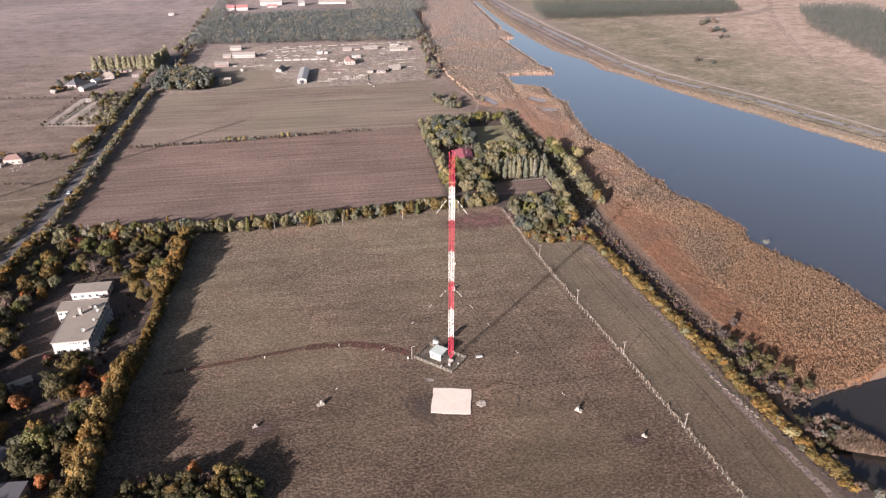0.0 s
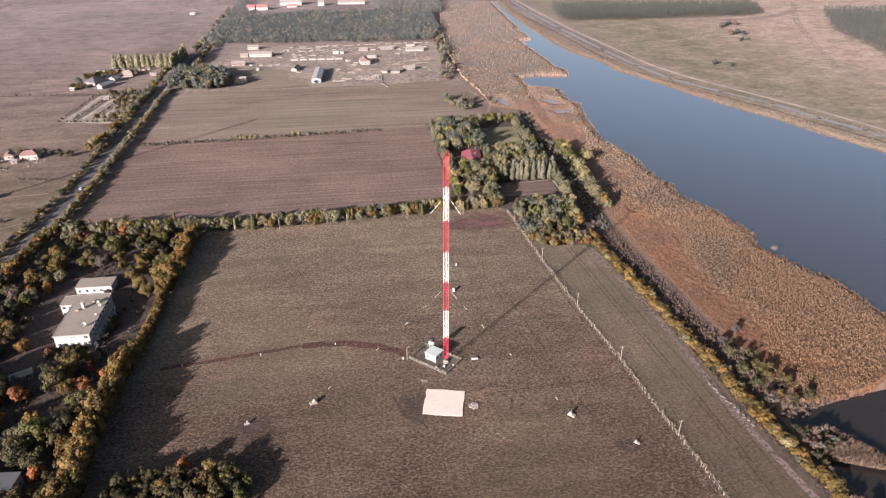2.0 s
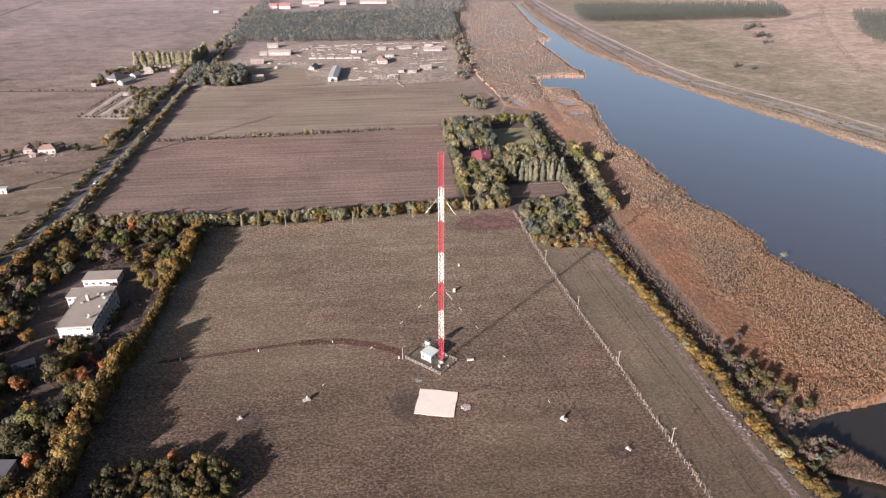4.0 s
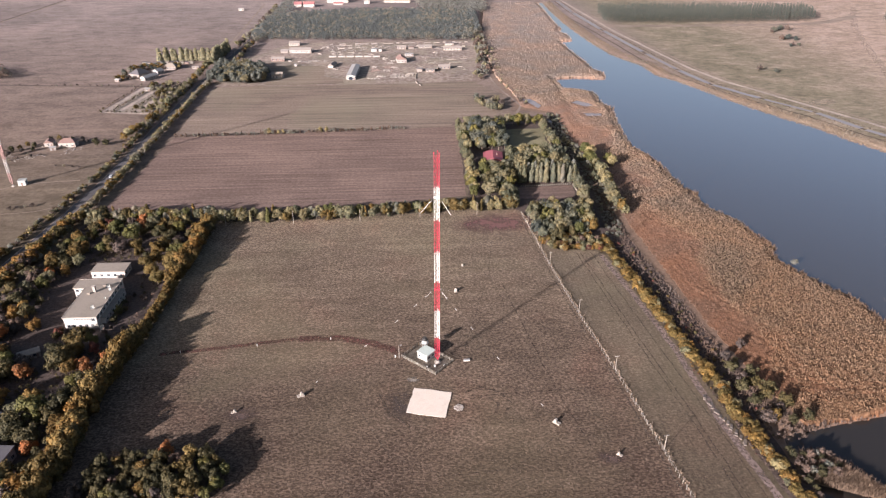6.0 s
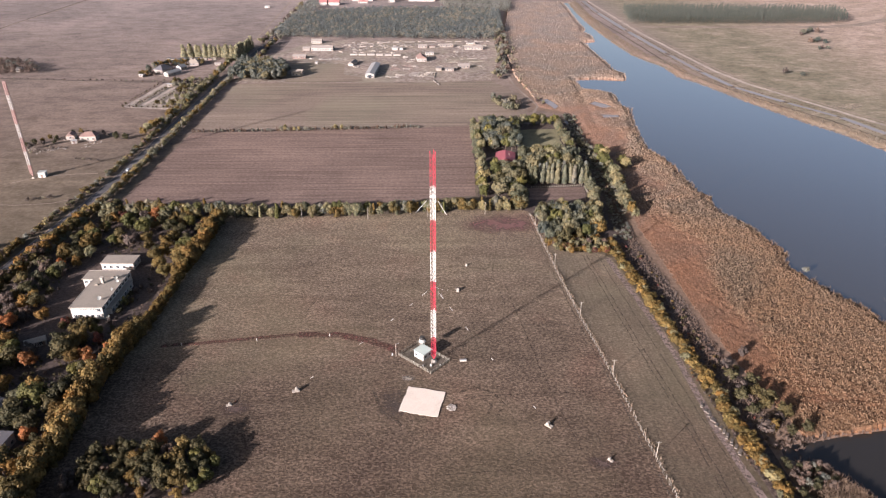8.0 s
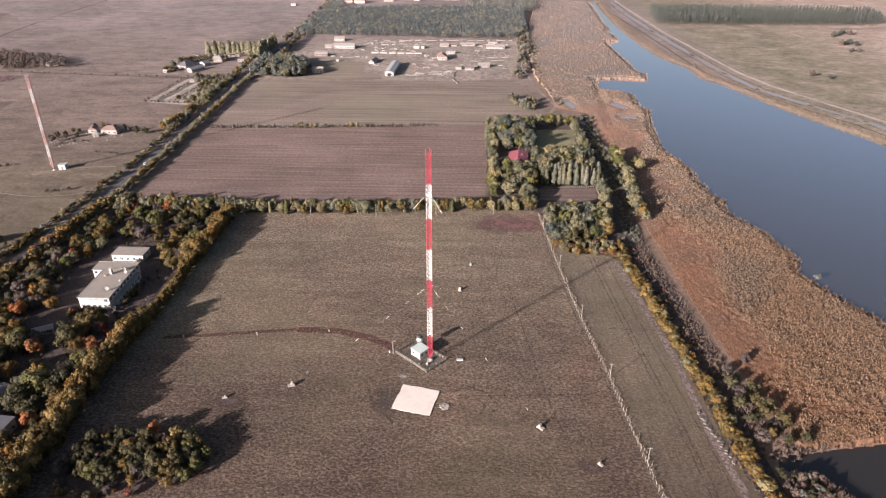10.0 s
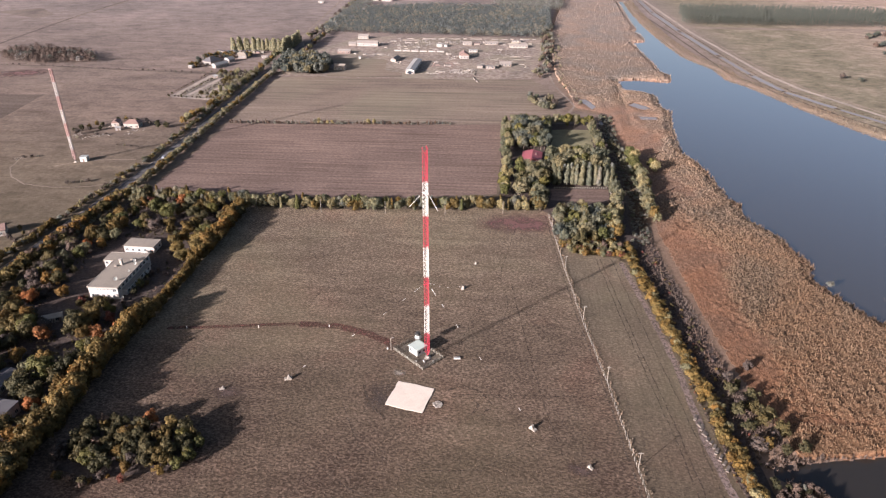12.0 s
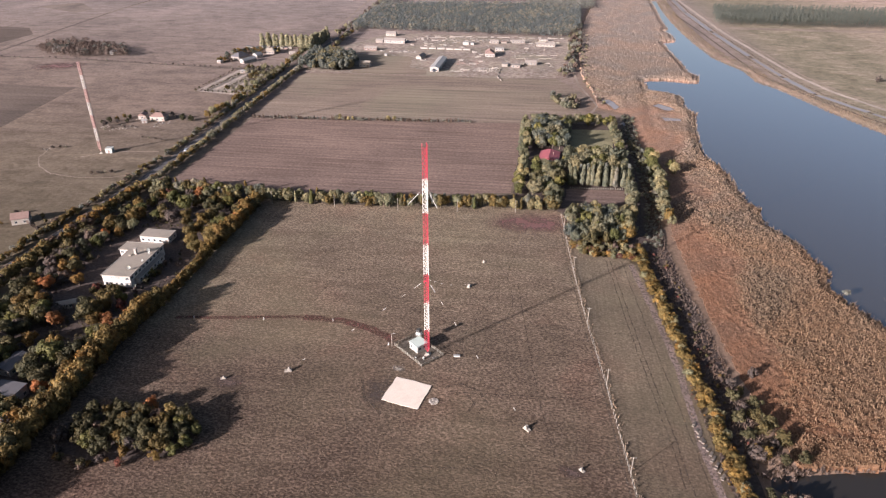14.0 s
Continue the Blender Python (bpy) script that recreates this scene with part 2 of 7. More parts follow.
def ground_material():
    """Open dry grassland, turning to brown marsh where the mesh's marsh value says so."""
    m, nt, bsdf = shader("dry_grassland")
    flat = coords(nt)
    clods = noisy(nt, flat, 0.35, 6, 0.68)
    broad = noisy(nt, flat, 0.006, 6, 0.62, 0.8)
    streak = noisy(nt, coords(nt, (0.012, 0.09, 1), 4), 1.0, 5, 0.62)
    grass = ramp(nt, clods, [(0.3, (0.150, 0.113, 0.091)), (0.52, (0.210, 0.162, 0.136)), (0.75, (0.265, 0.212, 0.180))])
    grass = mixed(nt, "MULTIPLY", 0.7, grass, ramp(nt, broad, [(0.38, (0.70, 0.69, 0.68)), (0.62, (1.22, 1.18, 1.15))]))
    grass = mixed(nt, "MULTIPLY", 0.5, grass, ramp(nt, streak, [(0.34, (0.72, 0.70, 0.70)), (0.66, (1.22, 1.2, 1.18))]))
    # distance haze put into the grass colour: dark green-brown south, pale bluish north
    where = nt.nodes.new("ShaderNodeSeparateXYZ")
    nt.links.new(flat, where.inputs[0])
    hazed = node(nt, "MapRange")
    nt.links.new(where.outputs[1], hazed.inputs[0])
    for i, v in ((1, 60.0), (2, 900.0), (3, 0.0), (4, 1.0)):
        hazed.inputs[i].default_value = v
    grass = mixed(nt, "MULTIPLY", 1.0, grass, ramp(nt, hazed.outputs[0], [(0.0, (0.47, 0.50, 0.42)), (0.16, (0.64, 0.67, 0.61)), (0.32, (0.90, 0.90, 0.90)), (1.0, (1.17, 1.27, 1.42))]))
    scrub = ramp(nt, noisy(nt, coords(nt, (0.05, 0.08, 1), 8), 1.0, 6, 0.72, 0.6), [(0.36, (0.66, 0.66, 0.64)), (0.56, (1.06, 1.05, 1.05))])
    grass = mixed(nt, "MULTIPLY", 0.8, grass, scrub)
    # greener meadow on the far side of the lake
    split = nt.nodes.new("ShaderNodeSeparateXYZ")
    nt.links.new(flat, split.inputs[0])
    east = node(nt, "MapRange")
    nt.links.new(split.outputs[0], east.inputs[0])
    for i, v in ((1, 260.0), (2, 330.0), (3, 0.0), (4, 1.0)):
        east.inputs[i].default_value = v
    meadow = ramp(nt, noisy(nt, coords(nt, (0.022, 0.03, 1), -12), 1.0, 9, 0.74, 0.4),
                  [(0.36, (0.150, 0.128, 0.090)), (0.49, (0.190, 0.163, 0.118)), (0.60, (0.252, 0.208, 0.158)), (0.74, (0.335, 0.270, 0.216))])
    barren = node(nt, "MapRange")
    nt.links.new(split.outputs[0], barren.inputs[0])
    for i, v in ((1, 410.0), (2, 570.0), (3, 0.0), (4, 0.9)):
        barren.inputs[i].default_value = v
    patches = ramp(nt, noisy(nt, coords(nt, (0.03, 0.045, 1), -12), 1.0, 9, 0.76, 0.5), [(0.38, (0.25, 0.195, 0.150)), (0.5, (0.345, 0.255, 0.208)), (0.66, (0.46, 0.360, 0.305))])
    tussock = ramp(nt, noisy(nt, coords(nt, (0.10, 0.16, 1), -12), 1.0, 5, 0.7, 0.3), [(0.38, (0.78, 0.78, 0.76)), (0.62, (1.20, 1.19, 1.18))])
    meadow = mixed(nt, "MIX", barren.outputs[0], meadow, patches)
    grass = mixed(nt, "MIX", east.outputs[0], grass, mixed(nt, "MULTIPLY", 0.6, mixed(nt, "MULTIPLY", 1.0, meadow, tussock), ramp(nt, clods, [(0.3, (0.7, 0.7, 0.7)), (0.7, (1.2, 1.2, 1.2))])))
    wet = nt.nodes.new("ShaderNodeAttribute")
    wet.attribute_name = "marsh"
    mud = ramp(nt, noisy(nt, flat, 0.5, 6, 0.7), [(0.3, (0.125, 0.083, 0.058)), (0.55, (0.190, 0.128, 0.092)), (0.75, (0.250, 0.176, 0.130))])
    colour = mixed(nt, "MIX", wet.outputs["Fac"], grass, mud)
    nt.links.new(colour, bsdf.inputs["Base Color"])
    bsdf.inputs["Roughness"].default_value = 0.95
    bsdf.inputs["Specular IOR Level"].default_value = 0.1
    relief(nt, bsdf, clods, 0.6, 0.5)
    return m


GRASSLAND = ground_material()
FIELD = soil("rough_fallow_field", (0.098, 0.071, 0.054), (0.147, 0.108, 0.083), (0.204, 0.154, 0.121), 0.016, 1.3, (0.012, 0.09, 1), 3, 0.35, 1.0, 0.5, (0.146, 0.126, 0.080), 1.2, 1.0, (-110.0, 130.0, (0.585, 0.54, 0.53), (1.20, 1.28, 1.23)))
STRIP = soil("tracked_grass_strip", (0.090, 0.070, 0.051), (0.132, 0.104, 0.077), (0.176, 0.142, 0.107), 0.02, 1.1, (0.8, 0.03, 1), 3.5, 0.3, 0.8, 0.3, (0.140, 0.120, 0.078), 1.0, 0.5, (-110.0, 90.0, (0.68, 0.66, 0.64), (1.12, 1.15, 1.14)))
PLOUGH = soil("red_brown_ploughland", (0.122, 0.085, 0.071), (0.172, 0.123, 0.104), (0.225, 0.168, 0.143), 0.010, 0.5, (0.011, 0.42, 1), 3.5, 0.65, 0.4, 0.25)
STUBBLE = soil("tan_stubble_field", (0.138, 0.106, 0.084), (0.195, 0.153, 0.124), (0.245, 0.198, 0.165), 0.008, 0.5, (0.009, 0.30, 1), 1.5, 0.65, 0.4, 0.25, (0.205, 0.180, 0.130))
YARD = soil("trodden_farm_yard", (0.165, 0.127, 0.107), (0.255, 0.205, 0.175), (0.35, 0.295, 0.26), 0.03, 0.22, None, 0, 0, 0.5, 0.4, (0.215, 0.19, 0.14), 1.6)
DARKFIELD = soil("dark_ploughed_field", (0.083, 0.064, 0.055), (0.118, 0.093, 0.079), (0.159, 0.128, 0.109), 0.01, 0.5, (0.01, 0.15, 1), 20, 0.4, 0.4, 0.25)
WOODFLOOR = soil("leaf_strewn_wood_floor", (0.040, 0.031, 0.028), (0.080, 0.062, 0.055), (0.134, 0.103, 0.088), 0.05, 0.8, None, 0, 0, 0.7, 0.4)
LAWN = soil("park_lawn", (0.125, 0.115, 0.07), (0.175, 0.160, 0.100), (0.225, 0.203, 0.135), 0.04, 0.6, None, 0, 0, 0.4, 0.2)
DIRT = soil("pale_dirt_track", (0.165, 0.128, 0.104), (0.235, 0.188, 0.156), (0.31, 0.255, 0.215), 0.03, 0.7, None, 0, 0, 0.4, 0.2)
ASPHALT = soil("worn_asphalt", (0.072, 0.067, 0.070), (0.102, 0.096, 0.099), (0.138, 0.130, 0.131), 0.03, 1.5, None, 0, 0, 0.2, 0.03)
REDTRACK = stain_material("reddish_bare_earth", (0.128, 0.060, 0.054), 1.0)
DARKEARTH = stain_material("dark_turned_earth", (0.070, 0.050, 0.040), 0.7)
FAINTEARTH = stain_material("trodden_earth", (0.084, 0.054, 0.044), 0.9)
PALEEARTH = stain_material("pale_rubble_earth", (0.26, 0.22, 0.18), 0.9)
CONCRETE = painted("pale_concrete", (0.62, 0.53, 0.45), 0.85, 0.35, 0.25, 0, (0.6, 0.55, 0.5), 0.2)
OLDCONCRETE = painted("weathered_concrete", (0.36, 0.32, 0.28), 0.9, 0.6, 0.8)
WHITEWALL = painted("white_render", (0.46, 0.42, 0.38), 0.85, 0.4, 0.35, 0, (0.55, 0.5, 0.45))
GREYROOF = painted("grey_felt_roof", (0.245, 0.208, 0.170), 0.9, 0.8, 0.16, 0, (0.62, 0.60, 0.58))
METALROOF = painted("pale_metal_roof", (0.33, 0.315, 0.30), 0.5, 0.4, 0.3, 0.2, (0.7, 0.62, 0.55))
REDROOF = painted("red_sheet_roof", (0.27, 0.075, 0.085), 0.6, 0.4, 0.3, 0, (0.55, 0.5, 0.5))
PINKROOF = painted("faded_red_roof", (0.30, 0.130, 0.125), 0.7, 0.5, 0.3, 0, (0.7, 0.65, 0.65))
TILEROOF = painted("clay_tile_roof", (0.205, 0.13, 0.11), 0.85, 0.5, 0.5, 0, (0.6, 0.55, 0.5))
GLASS = painted("dark_window_glass", (0.03, 0.035, 0.045), 0.12, 0.1, 1.0, 0, (0.8, 0.8, 0.8), 0.0)
MASTRED = painted("red_mast_paint", (0.43, 0.028, 0.055), 0.55, 0.3, 0.8, 0, (0.7, 0.8, 0.8))
MASTWHITE = painted("white_mast_paint", (0.72, 0.69, 0.64), 0.55, 0.3, 0.8, 0, (0.75, 0.65, 0.55))
FADEDRED = painted("faded_red_paint", (0.40, 0.25, 0.23), 0.6, 0.4, 0.5)
HUTWHITE = painted("hut_white_paint", (0.47, 0.475, 0.445), 0.7, 0.35, 0.6, 0, (0.65, 0.6, 0.5))
HUTROOF = painted("pale_green_sheet_roof", (0.41, 0.46, 0.42), 0.6, 0.35, 0.4, 0, (0.75, 0.7, 0.6))
DARKMETAL = painted("dark_steel", (0.05, 0.048, 0.045), 0.55, 0.3, 1.0, 0.4)
STEEL = painted("galvanised_steel", (0.42, 0.42, 0.41), 0.45, 0.4, 1.0, 0.5)
PORCELAIN = painted("white_porcelain", (0.62, 0.60, 0.56), 0.3, 0.1, 1.0)
WOODPOLE = painted("pale_pole_concrete", (0.27, 0.24, 0.205), 0.85, 0.4, 1.0)
BARK = painted("bark", (0.13, 0.10, 0.075), 0.95, 0.5, 2.0)
TANWALL = painted("tan_plaster", (0.25, 0.215, 0.190), 0.9, 0.5, 0.4)
FARMWALL = painted("dusty_limewash", (0.35, 0.32, 0.295), 0.9, 0.6, 0.4)
TANROOF = painted("weathered_tan_roof", (0.225, 0.195, 0.175), 0.85, 0.5, 0.3, 0, (0.7, 0.65, 0.6))
FADEDWHITE = painted("faded_white_paint", (0.50, 0.46, 0.43), 0.6, 0.4, 0.5)
ANCHOR = painted("grey_anchor_concrete", (0.30, 0.265, 0.225), 0.9, 0.5, 0.8)
OLDWOOD = painted("grey_weathered_wood", (0.21, 0.19, 0.155), 0.9, 0.5, 1.0)
DARKROOF = painted("dark_slate_roof", (0.090, 0.084, 0.090), 0.8, 0.4, 0.4)
RUST = painted("rust_brown_wall", (0.22, 0.15, 0.125), 0.85, 0.5, 0.3)
CARPAINT = painted("silver_car_paint", (0.62, 0.64, 0.67), 0.3, 0.1, 1.0, 0.3, (0.8, 0.8, 0.8), 0.0)
RUBBER = painted("black_rubber", (0.025, 0.025, 0.025), 0.8, 0.2, 1.0)
WATER = water_material("lake_water", (0.040, 0.033, 0.025), 0.08, 0.12, 2.6)
PONDWATER = water_material("dark_pond_water", (0.024, 0.021, 0.018), 0.05, 0.08, 0.9)
CANALWATER = water_material("canal_water", (0.235, 0.222, 0.225), 0.15, 0.1, 0.6)

LEAVES = {
    "green": leafy("green_leaves", (0.052, 0.053, 0.019), (0.145, 0.138, 0.050)),
    "dark": leafy("dark_green_leaves", (0.040, 0.036, 0.018), (0.110, 0.096, 0.048)),
    # darker copy of the dark leaves, wood shade put into its colour
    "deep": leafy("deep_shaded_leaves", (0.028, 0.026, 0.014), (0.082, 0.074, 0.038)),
    "olive": leafy("olive_leaves", (0.071, 0.051, 0.019), (0.162, 0.115, 0.042)),
    "yellow": leafy("yellow_autumn_leaves", (0.118, 0.084, 0.030), (0.240, 0.170, 0.064)),
    "gold": leafy("golden_brown_leaves", (0.090, 0.056, 0.018), (0.206, 0.126, 0.042)),
    "orange": leafy("rusty_autumn_leaves", (0.180, 0.072, 0.028), (0.390, 0.158, 0.062)),
    "crimson": leafy("dark_crimson_leaves", (0.085, 0.034, 0.028), (0.175, 0.070, 0.056)),
    "grey": leafy("brown_bare_twigs", (0.056, 0.042, 0.038), (0.140, 0.106, 0.094), 0.15),
    # blue, pale, silver, sage and the two plantation greens hold distance haze in colour
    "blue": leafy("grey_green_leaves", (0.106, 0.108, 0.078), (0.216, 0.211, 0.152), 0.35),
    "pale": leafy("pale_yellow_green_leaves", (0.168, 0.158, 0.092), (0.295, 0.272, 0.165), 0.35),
    "silver": leafy("silvery_hazed_leaves", (0.150, 0.148, 0.128), (0.252, 0.246, 0.212), 0.4),
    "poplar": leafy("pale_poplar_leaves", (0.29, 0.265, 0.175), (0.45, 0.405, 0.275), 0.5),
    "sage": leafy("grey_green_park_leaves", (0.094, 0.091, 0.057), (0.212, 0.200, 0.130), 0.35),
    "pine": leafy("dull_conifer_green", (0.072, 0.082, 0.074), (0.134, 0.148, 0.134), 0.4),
    "ash": leafy("haze_grey_leaves", (0.132, 0.138, 0.136), (0.222, 0.230, 0.226), 0.4),
}
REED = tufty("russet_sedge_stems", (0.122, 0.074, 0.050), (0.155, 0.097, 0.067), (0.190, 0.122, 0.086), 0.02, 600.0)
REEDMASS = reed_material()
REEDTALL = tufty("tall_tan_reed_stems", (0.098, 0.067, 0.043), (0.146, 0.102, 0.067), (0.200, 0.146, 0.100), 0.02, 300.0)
DRYWEED = tufty("grey_dry_weeds", (0.062, 0.047, 0.039), (0.092, 0.070, 0.058), (0.130, 0.101, 0.084))
REEDPALE = tufty("pale_dry_stems", (0.130, 0.095, 0.066), (0.195, 0.147, 0.108), (0.26, 0.205, 0.155))
PONDREED = tufty("brown_pond_reed_stems", (0.070, 0.052, 0.039), (0.104, 0.079, 0.060), (0.146, 0.113, 0.087))
REEDMID = tufty("dike_reed_stems", (0.098, 0.080, 0.061), (0.140, 0.115, 0.090), (0.180, 0.150, 0.119))
TUFT = tufty("dry_grass_tufts", (0.085, 0.064, 0.049), (0.108, 0.081, 0.063), (0.138, 0.105, 0.082), 0.02)


# ---- building helpers ----
rng = random.Random(7)


def part(name, bm, material, parent=None, label="", smooth=False):
    """Links a bmesh as one mesh object under a thing or a part."""
    data = bpy.data.meshes.new(name)
    bmesh.ops.recalc_face_normals(bm, faces=bm.faces[:])
    if len(bm.faces) and all(abs(f.normal.z) > 0.999 for f in bm.faces) and bm.faces[:][0].normal.z < 0:
        bmesh.ops.reverse_faces(bm, faces=bm.faces[:])
    bm.to_mesh(data)
    bm.free()
    data.materials.append(material)
    if smooth:
        for p in data.polygons:
            p.use_smooth = True
    ob = new(name, data)
    if parent:
        ob.parent = parent
    if label:
        tagged(ob, label)
    return ob


def raw(name, verts, faces, material, parent=None):
    data = bpy.data.meshes.new(name)
    data.from_pydata(verts, [], faces)
    data.materials.append(material)
    ob = new(name, data)
    if parent:
        ob.parent = parent
    return ob


def thing(name, label, category, m=None, group="", kind=""):
    ob = new(name)
    ob.empty_display_size = 0.5
    if m is not None:
        ob.matrix_basis = m
    return tagged(ob, label, category, group, kind)


def box(bm, x0, y0, z0, x1, y1, z1, bevel=0.0):
    m = Matrix.LocRotScale(((x0 + x1) / 2, (y0 + y1) / 2, (z0 + z1) / 2), None, (abs(x1 - x0), abs(y1 - y0), abs(z1 - z0)))
    made = bmesh.ops.create_cube(bm, size=1, matrix=m)
    if bevel:
        edges = list({e for v in made["verts"] for e in v.link_edges})
        bmesh.ops.bevel(bm, geom=edges, offset=bevel, segments=1, affect="EDGES")
    return bm


def tube(bm, p, q, r, n=6, r2=None):
    p, q = Vector(p), Vector(q)
    d = q - p
    m = Matrix.Translation((p + q) / 2) @ d.to_track_quat("Z", "Y").to_matrix().to_4x4()
    bmesh.ops.create_cone(bm, cap_ends=True, segments=n, radius1=r, radius2=r if r2 is None else r2, depth=d.length, matrix=m)
    return bm


def prism(bm, outline, z0, z1):
    low = [bm.verts.new((x, y, z0)) for x, y in outline]
    top = [bm.verts.new((x, y, z1)) for x, y in outline]
    bm.faces.new(top)
    bm.faces.new(low[::-1])
    for i in range(len(low)):
        j = (i + 1) % len(low)
        bm.faces.new((low[i], low[j], top[j], top[i]))
    return bm


def inside(points, outline):
    """Which of the points (an array of x, y) lie inside the outline."""
    p = np.asarray(points, float)
    hit = np.zeros(len(p), bool)
    for (ax, ay), (bx, by) in zip(outline, outline[1:] + outline[:1]):
        if ay == by:
            continue
        cross = ((ay > p[:, 1]) != (by > p[:, 1])) & (p[:, 0] < (bx - ax) * (p[:, 1] - ay) / (by - ay) + ax)
        hit ^= cross
    return hit


def reach(points, line, closed=True):
    """The distance of each point from a line or outline."""
    p = np.asarray(points, float)
    best = np.full(len(p), 1e9)
    ends = line[1:] + line[:1] if closed else line[1:]
    for a, b in zip(line, ends):
        a, b = np.array(a, float), np.array(b, float)
        d = b - a
        t = np.clip(((p - a) @ d) / max(d @ d, 1e-9), 0, 1)
        best = np.minimum(best, np.linalg.norm(p - a - t[:, None] * d, axis=1))
    return best


def ragged(outline, step=5.0, amount=0.8, closed=True):
    """The outline with its sides cut up and made uneven."""
    out = []
    ends = outline[1:] + outline[:1] if closed else outline[1:]
    for a, b in zip(outline, ends):
        a, b = Vector(a), Vector(b)
        n = max(1, int((b - a).length / step))
        side = Vector((-(b - a).y, (b - a).x)).normalized()
        for i in range(n):
            p = a.lerp(b, i / n)
            q = noise.noise((p.x * 0.13, p.y * 0.13, 0)) + 0.6 * noise.noise((p.x * 0.5, p.y * 0.5, 3))
            p = p + side * q * amount
            out.append((p.x, p.y))
    if not closed:
        out.append(tuple(outline[-1]))
    return out


def sheet(name, outline, z, material, label, category, step=5.0, amount=0.8):
    """A piece of ground with an uneven rim, laid on the land."""
    bm = bmesh.new()
    bm.faces.new([bm.verts.new((x, y, z)) for x, y in ragged(outline, step, amount)])
    bmesh.ops.triangulate(bm, faces=bm.faces[:])
    return tagged(part(name, bm, material), label, category, kind="structure")


def band(name, line, width, z, material, label, category, amount=0.3, step=6.0, kind="structure"):
    """A ribbon of ground along a line."""
    mid = [Vector(p) for p in ragged(line, step, amount, closed=False)]
    verts, faces = [], []
    for i, p in enumerate(mid):
        d = (mid[min(i + 1, len(mid) - 1)] - mid[max(i - 1, 0)]).normalized()
        s = Vector((-d.y, d.x)) * width * 0.5 * (1 + 0.12 * noise.noise((p.x * 0.3, p.y * 0.3, 1)))
        verts += [(p.x + s.x, p.y + s.y, z), (p.x - s.x, p.y - s.y, z)]
        if i:
            faces.append((2 * i - 2, 2 * i - 1, 2 * i + 1, 2 * i))
    return tagged(raw(name, verts, faces, material), label, category, kind=kind)


def scatter(outline, spacing, seed, avoid=(), jitter=0.42):
    """Points about spacing apart inside the outline, outside the boxes (x0, y0, x1, y1) to avoid."""
    r = np.random.RandomState(seed)
    o = np.array(outline, float)
    xs = np.arange(o[:, 0].min(), o[:, 0].max() + spacing, spacing)
    ys = np.arange(o[:, 1].min(), o[:, 1].max() + spacing, spacing * 0.87)
    gx, gy = np.meshgrid(xs, ys)
    gx = gx + (np.arange(len(ys)) % 2)[:, None] * spacing * 0.5
    p = np.stack([gx.ravel(), gy.ravel()], 1)
    p += r.uniform(-jitter, jitter, p.shape) * spacing
    keep = inside(p, outline)
    for x0, y0, x1, y1 in avoid:
        keep &= ~((p[:, 0] > x0) & (p[:, 0] < x1) & (p[:, 1] > y0) & (p[:, 1] < y1))
    return p[keep]


def along(line, spacing, seed, spread=0.0):
    """Points along a line, with some spread across it."""
    r = random.Random(seed)
    out = []
    for a, b in zip(line, line[1:]):
        a, b = Vector(a), Vector(b)
        n = max(1, round((b - a).length / spacing))
        for i in range(n):
            p = a.lerp(b, (i + r.uniform(0.1, 0.9)) / n)
            out.append((p.x + r.uniform(-spread, spread), p.y + r.uniform(-spread, spread)))
    return out


# ---- plan ----
LAKE_W = [(212, -14), (208, 5), (207, 20), (206, 36), (198, 51), (190, 69), (187, 78), (190, 88), (193, 96), (190, 106), (188, 121), (184, 134), (177.5, 145), (176, 159), (179, 168), (175, 177),
          (173, 195), (174, 221), (171, 240), (165, 258), (165, 273), (168, 300), (170, 320), (174, 340), (179, 365), (173, 380), (176, 416), (165, 427), (149, 433), (148, 474), (170, 479), (202, 472),
          (207, 497), (200, 510), (200, 540), (198, 600), (196, 650), (195, 664), (213, 672), (216, 704), (210, 735), (217, 752), (219, 820), (224, 900), (230, 1000)]
LAKE_E = [(241, 1000), (236, 898), (234, 801), (235, 723), (238, 648), (243, 588), (252, 556), (262, 528), (263, 483), (277, 455), (287, 424), (298, 387), (309, 358), (321, 326), (337, 294),
          (344, 269), (360, 227), (372, 197), (398, 130), (415, 0), (430, -250)]
LAKE = LAKE_W + LAKE_E + [(330, -300), (250, -160), (225, -40)]
POND = [(122, -52), (128, -49), (136, -48.2), (146, -46), (163, -43), (205, -38), (215, -60), (205, -105), (170, -100), (151, -86), (144.5, -74), (140, -66), (137, -60), (132, -57), (126, -55.5)]
ARM = [(122, -72), (130, -75.5), (141, -80), (152, -92), (162, -108), (156, -122), (138, -110), (130, -92), (125, -82)]
WETMUD = soil("wet_marsh_mud", (0.05, 0.038, 0.03), (0.09, 0.07, 0.055), (0.14, 0.11, 0.088), 0.06, 0.6)
CANAL = [(268, 1011), (266, 884), (273, 730), (284, 582), (292, 497), (303, 435), (330, 380), (356, 335), (370, 287), (386, 252), (396, 221), (415, 150), (432, 0)]
TRACK_E = [(276, 1020), (281, 875), (287, 722), (300, 584), (308, 504), (322, 447), (345, 395), (365, 349), (384, 307), (398, 267), (408, 230), (428, 150), (445, 0)]
REEDS = [(97, 368), (122, 349), (121, 288), (124, 183), (120, 124), (122, 76), (124, 28), (126, 2), (130, -24), (134, -45), (150, -43.5), (164, -41.5), (175, -37),
         (214, -28)] + LAKE_W + [(140, 1000), (122, 880), (100, 720), (92, 600), (88, 480), (97, 400)]
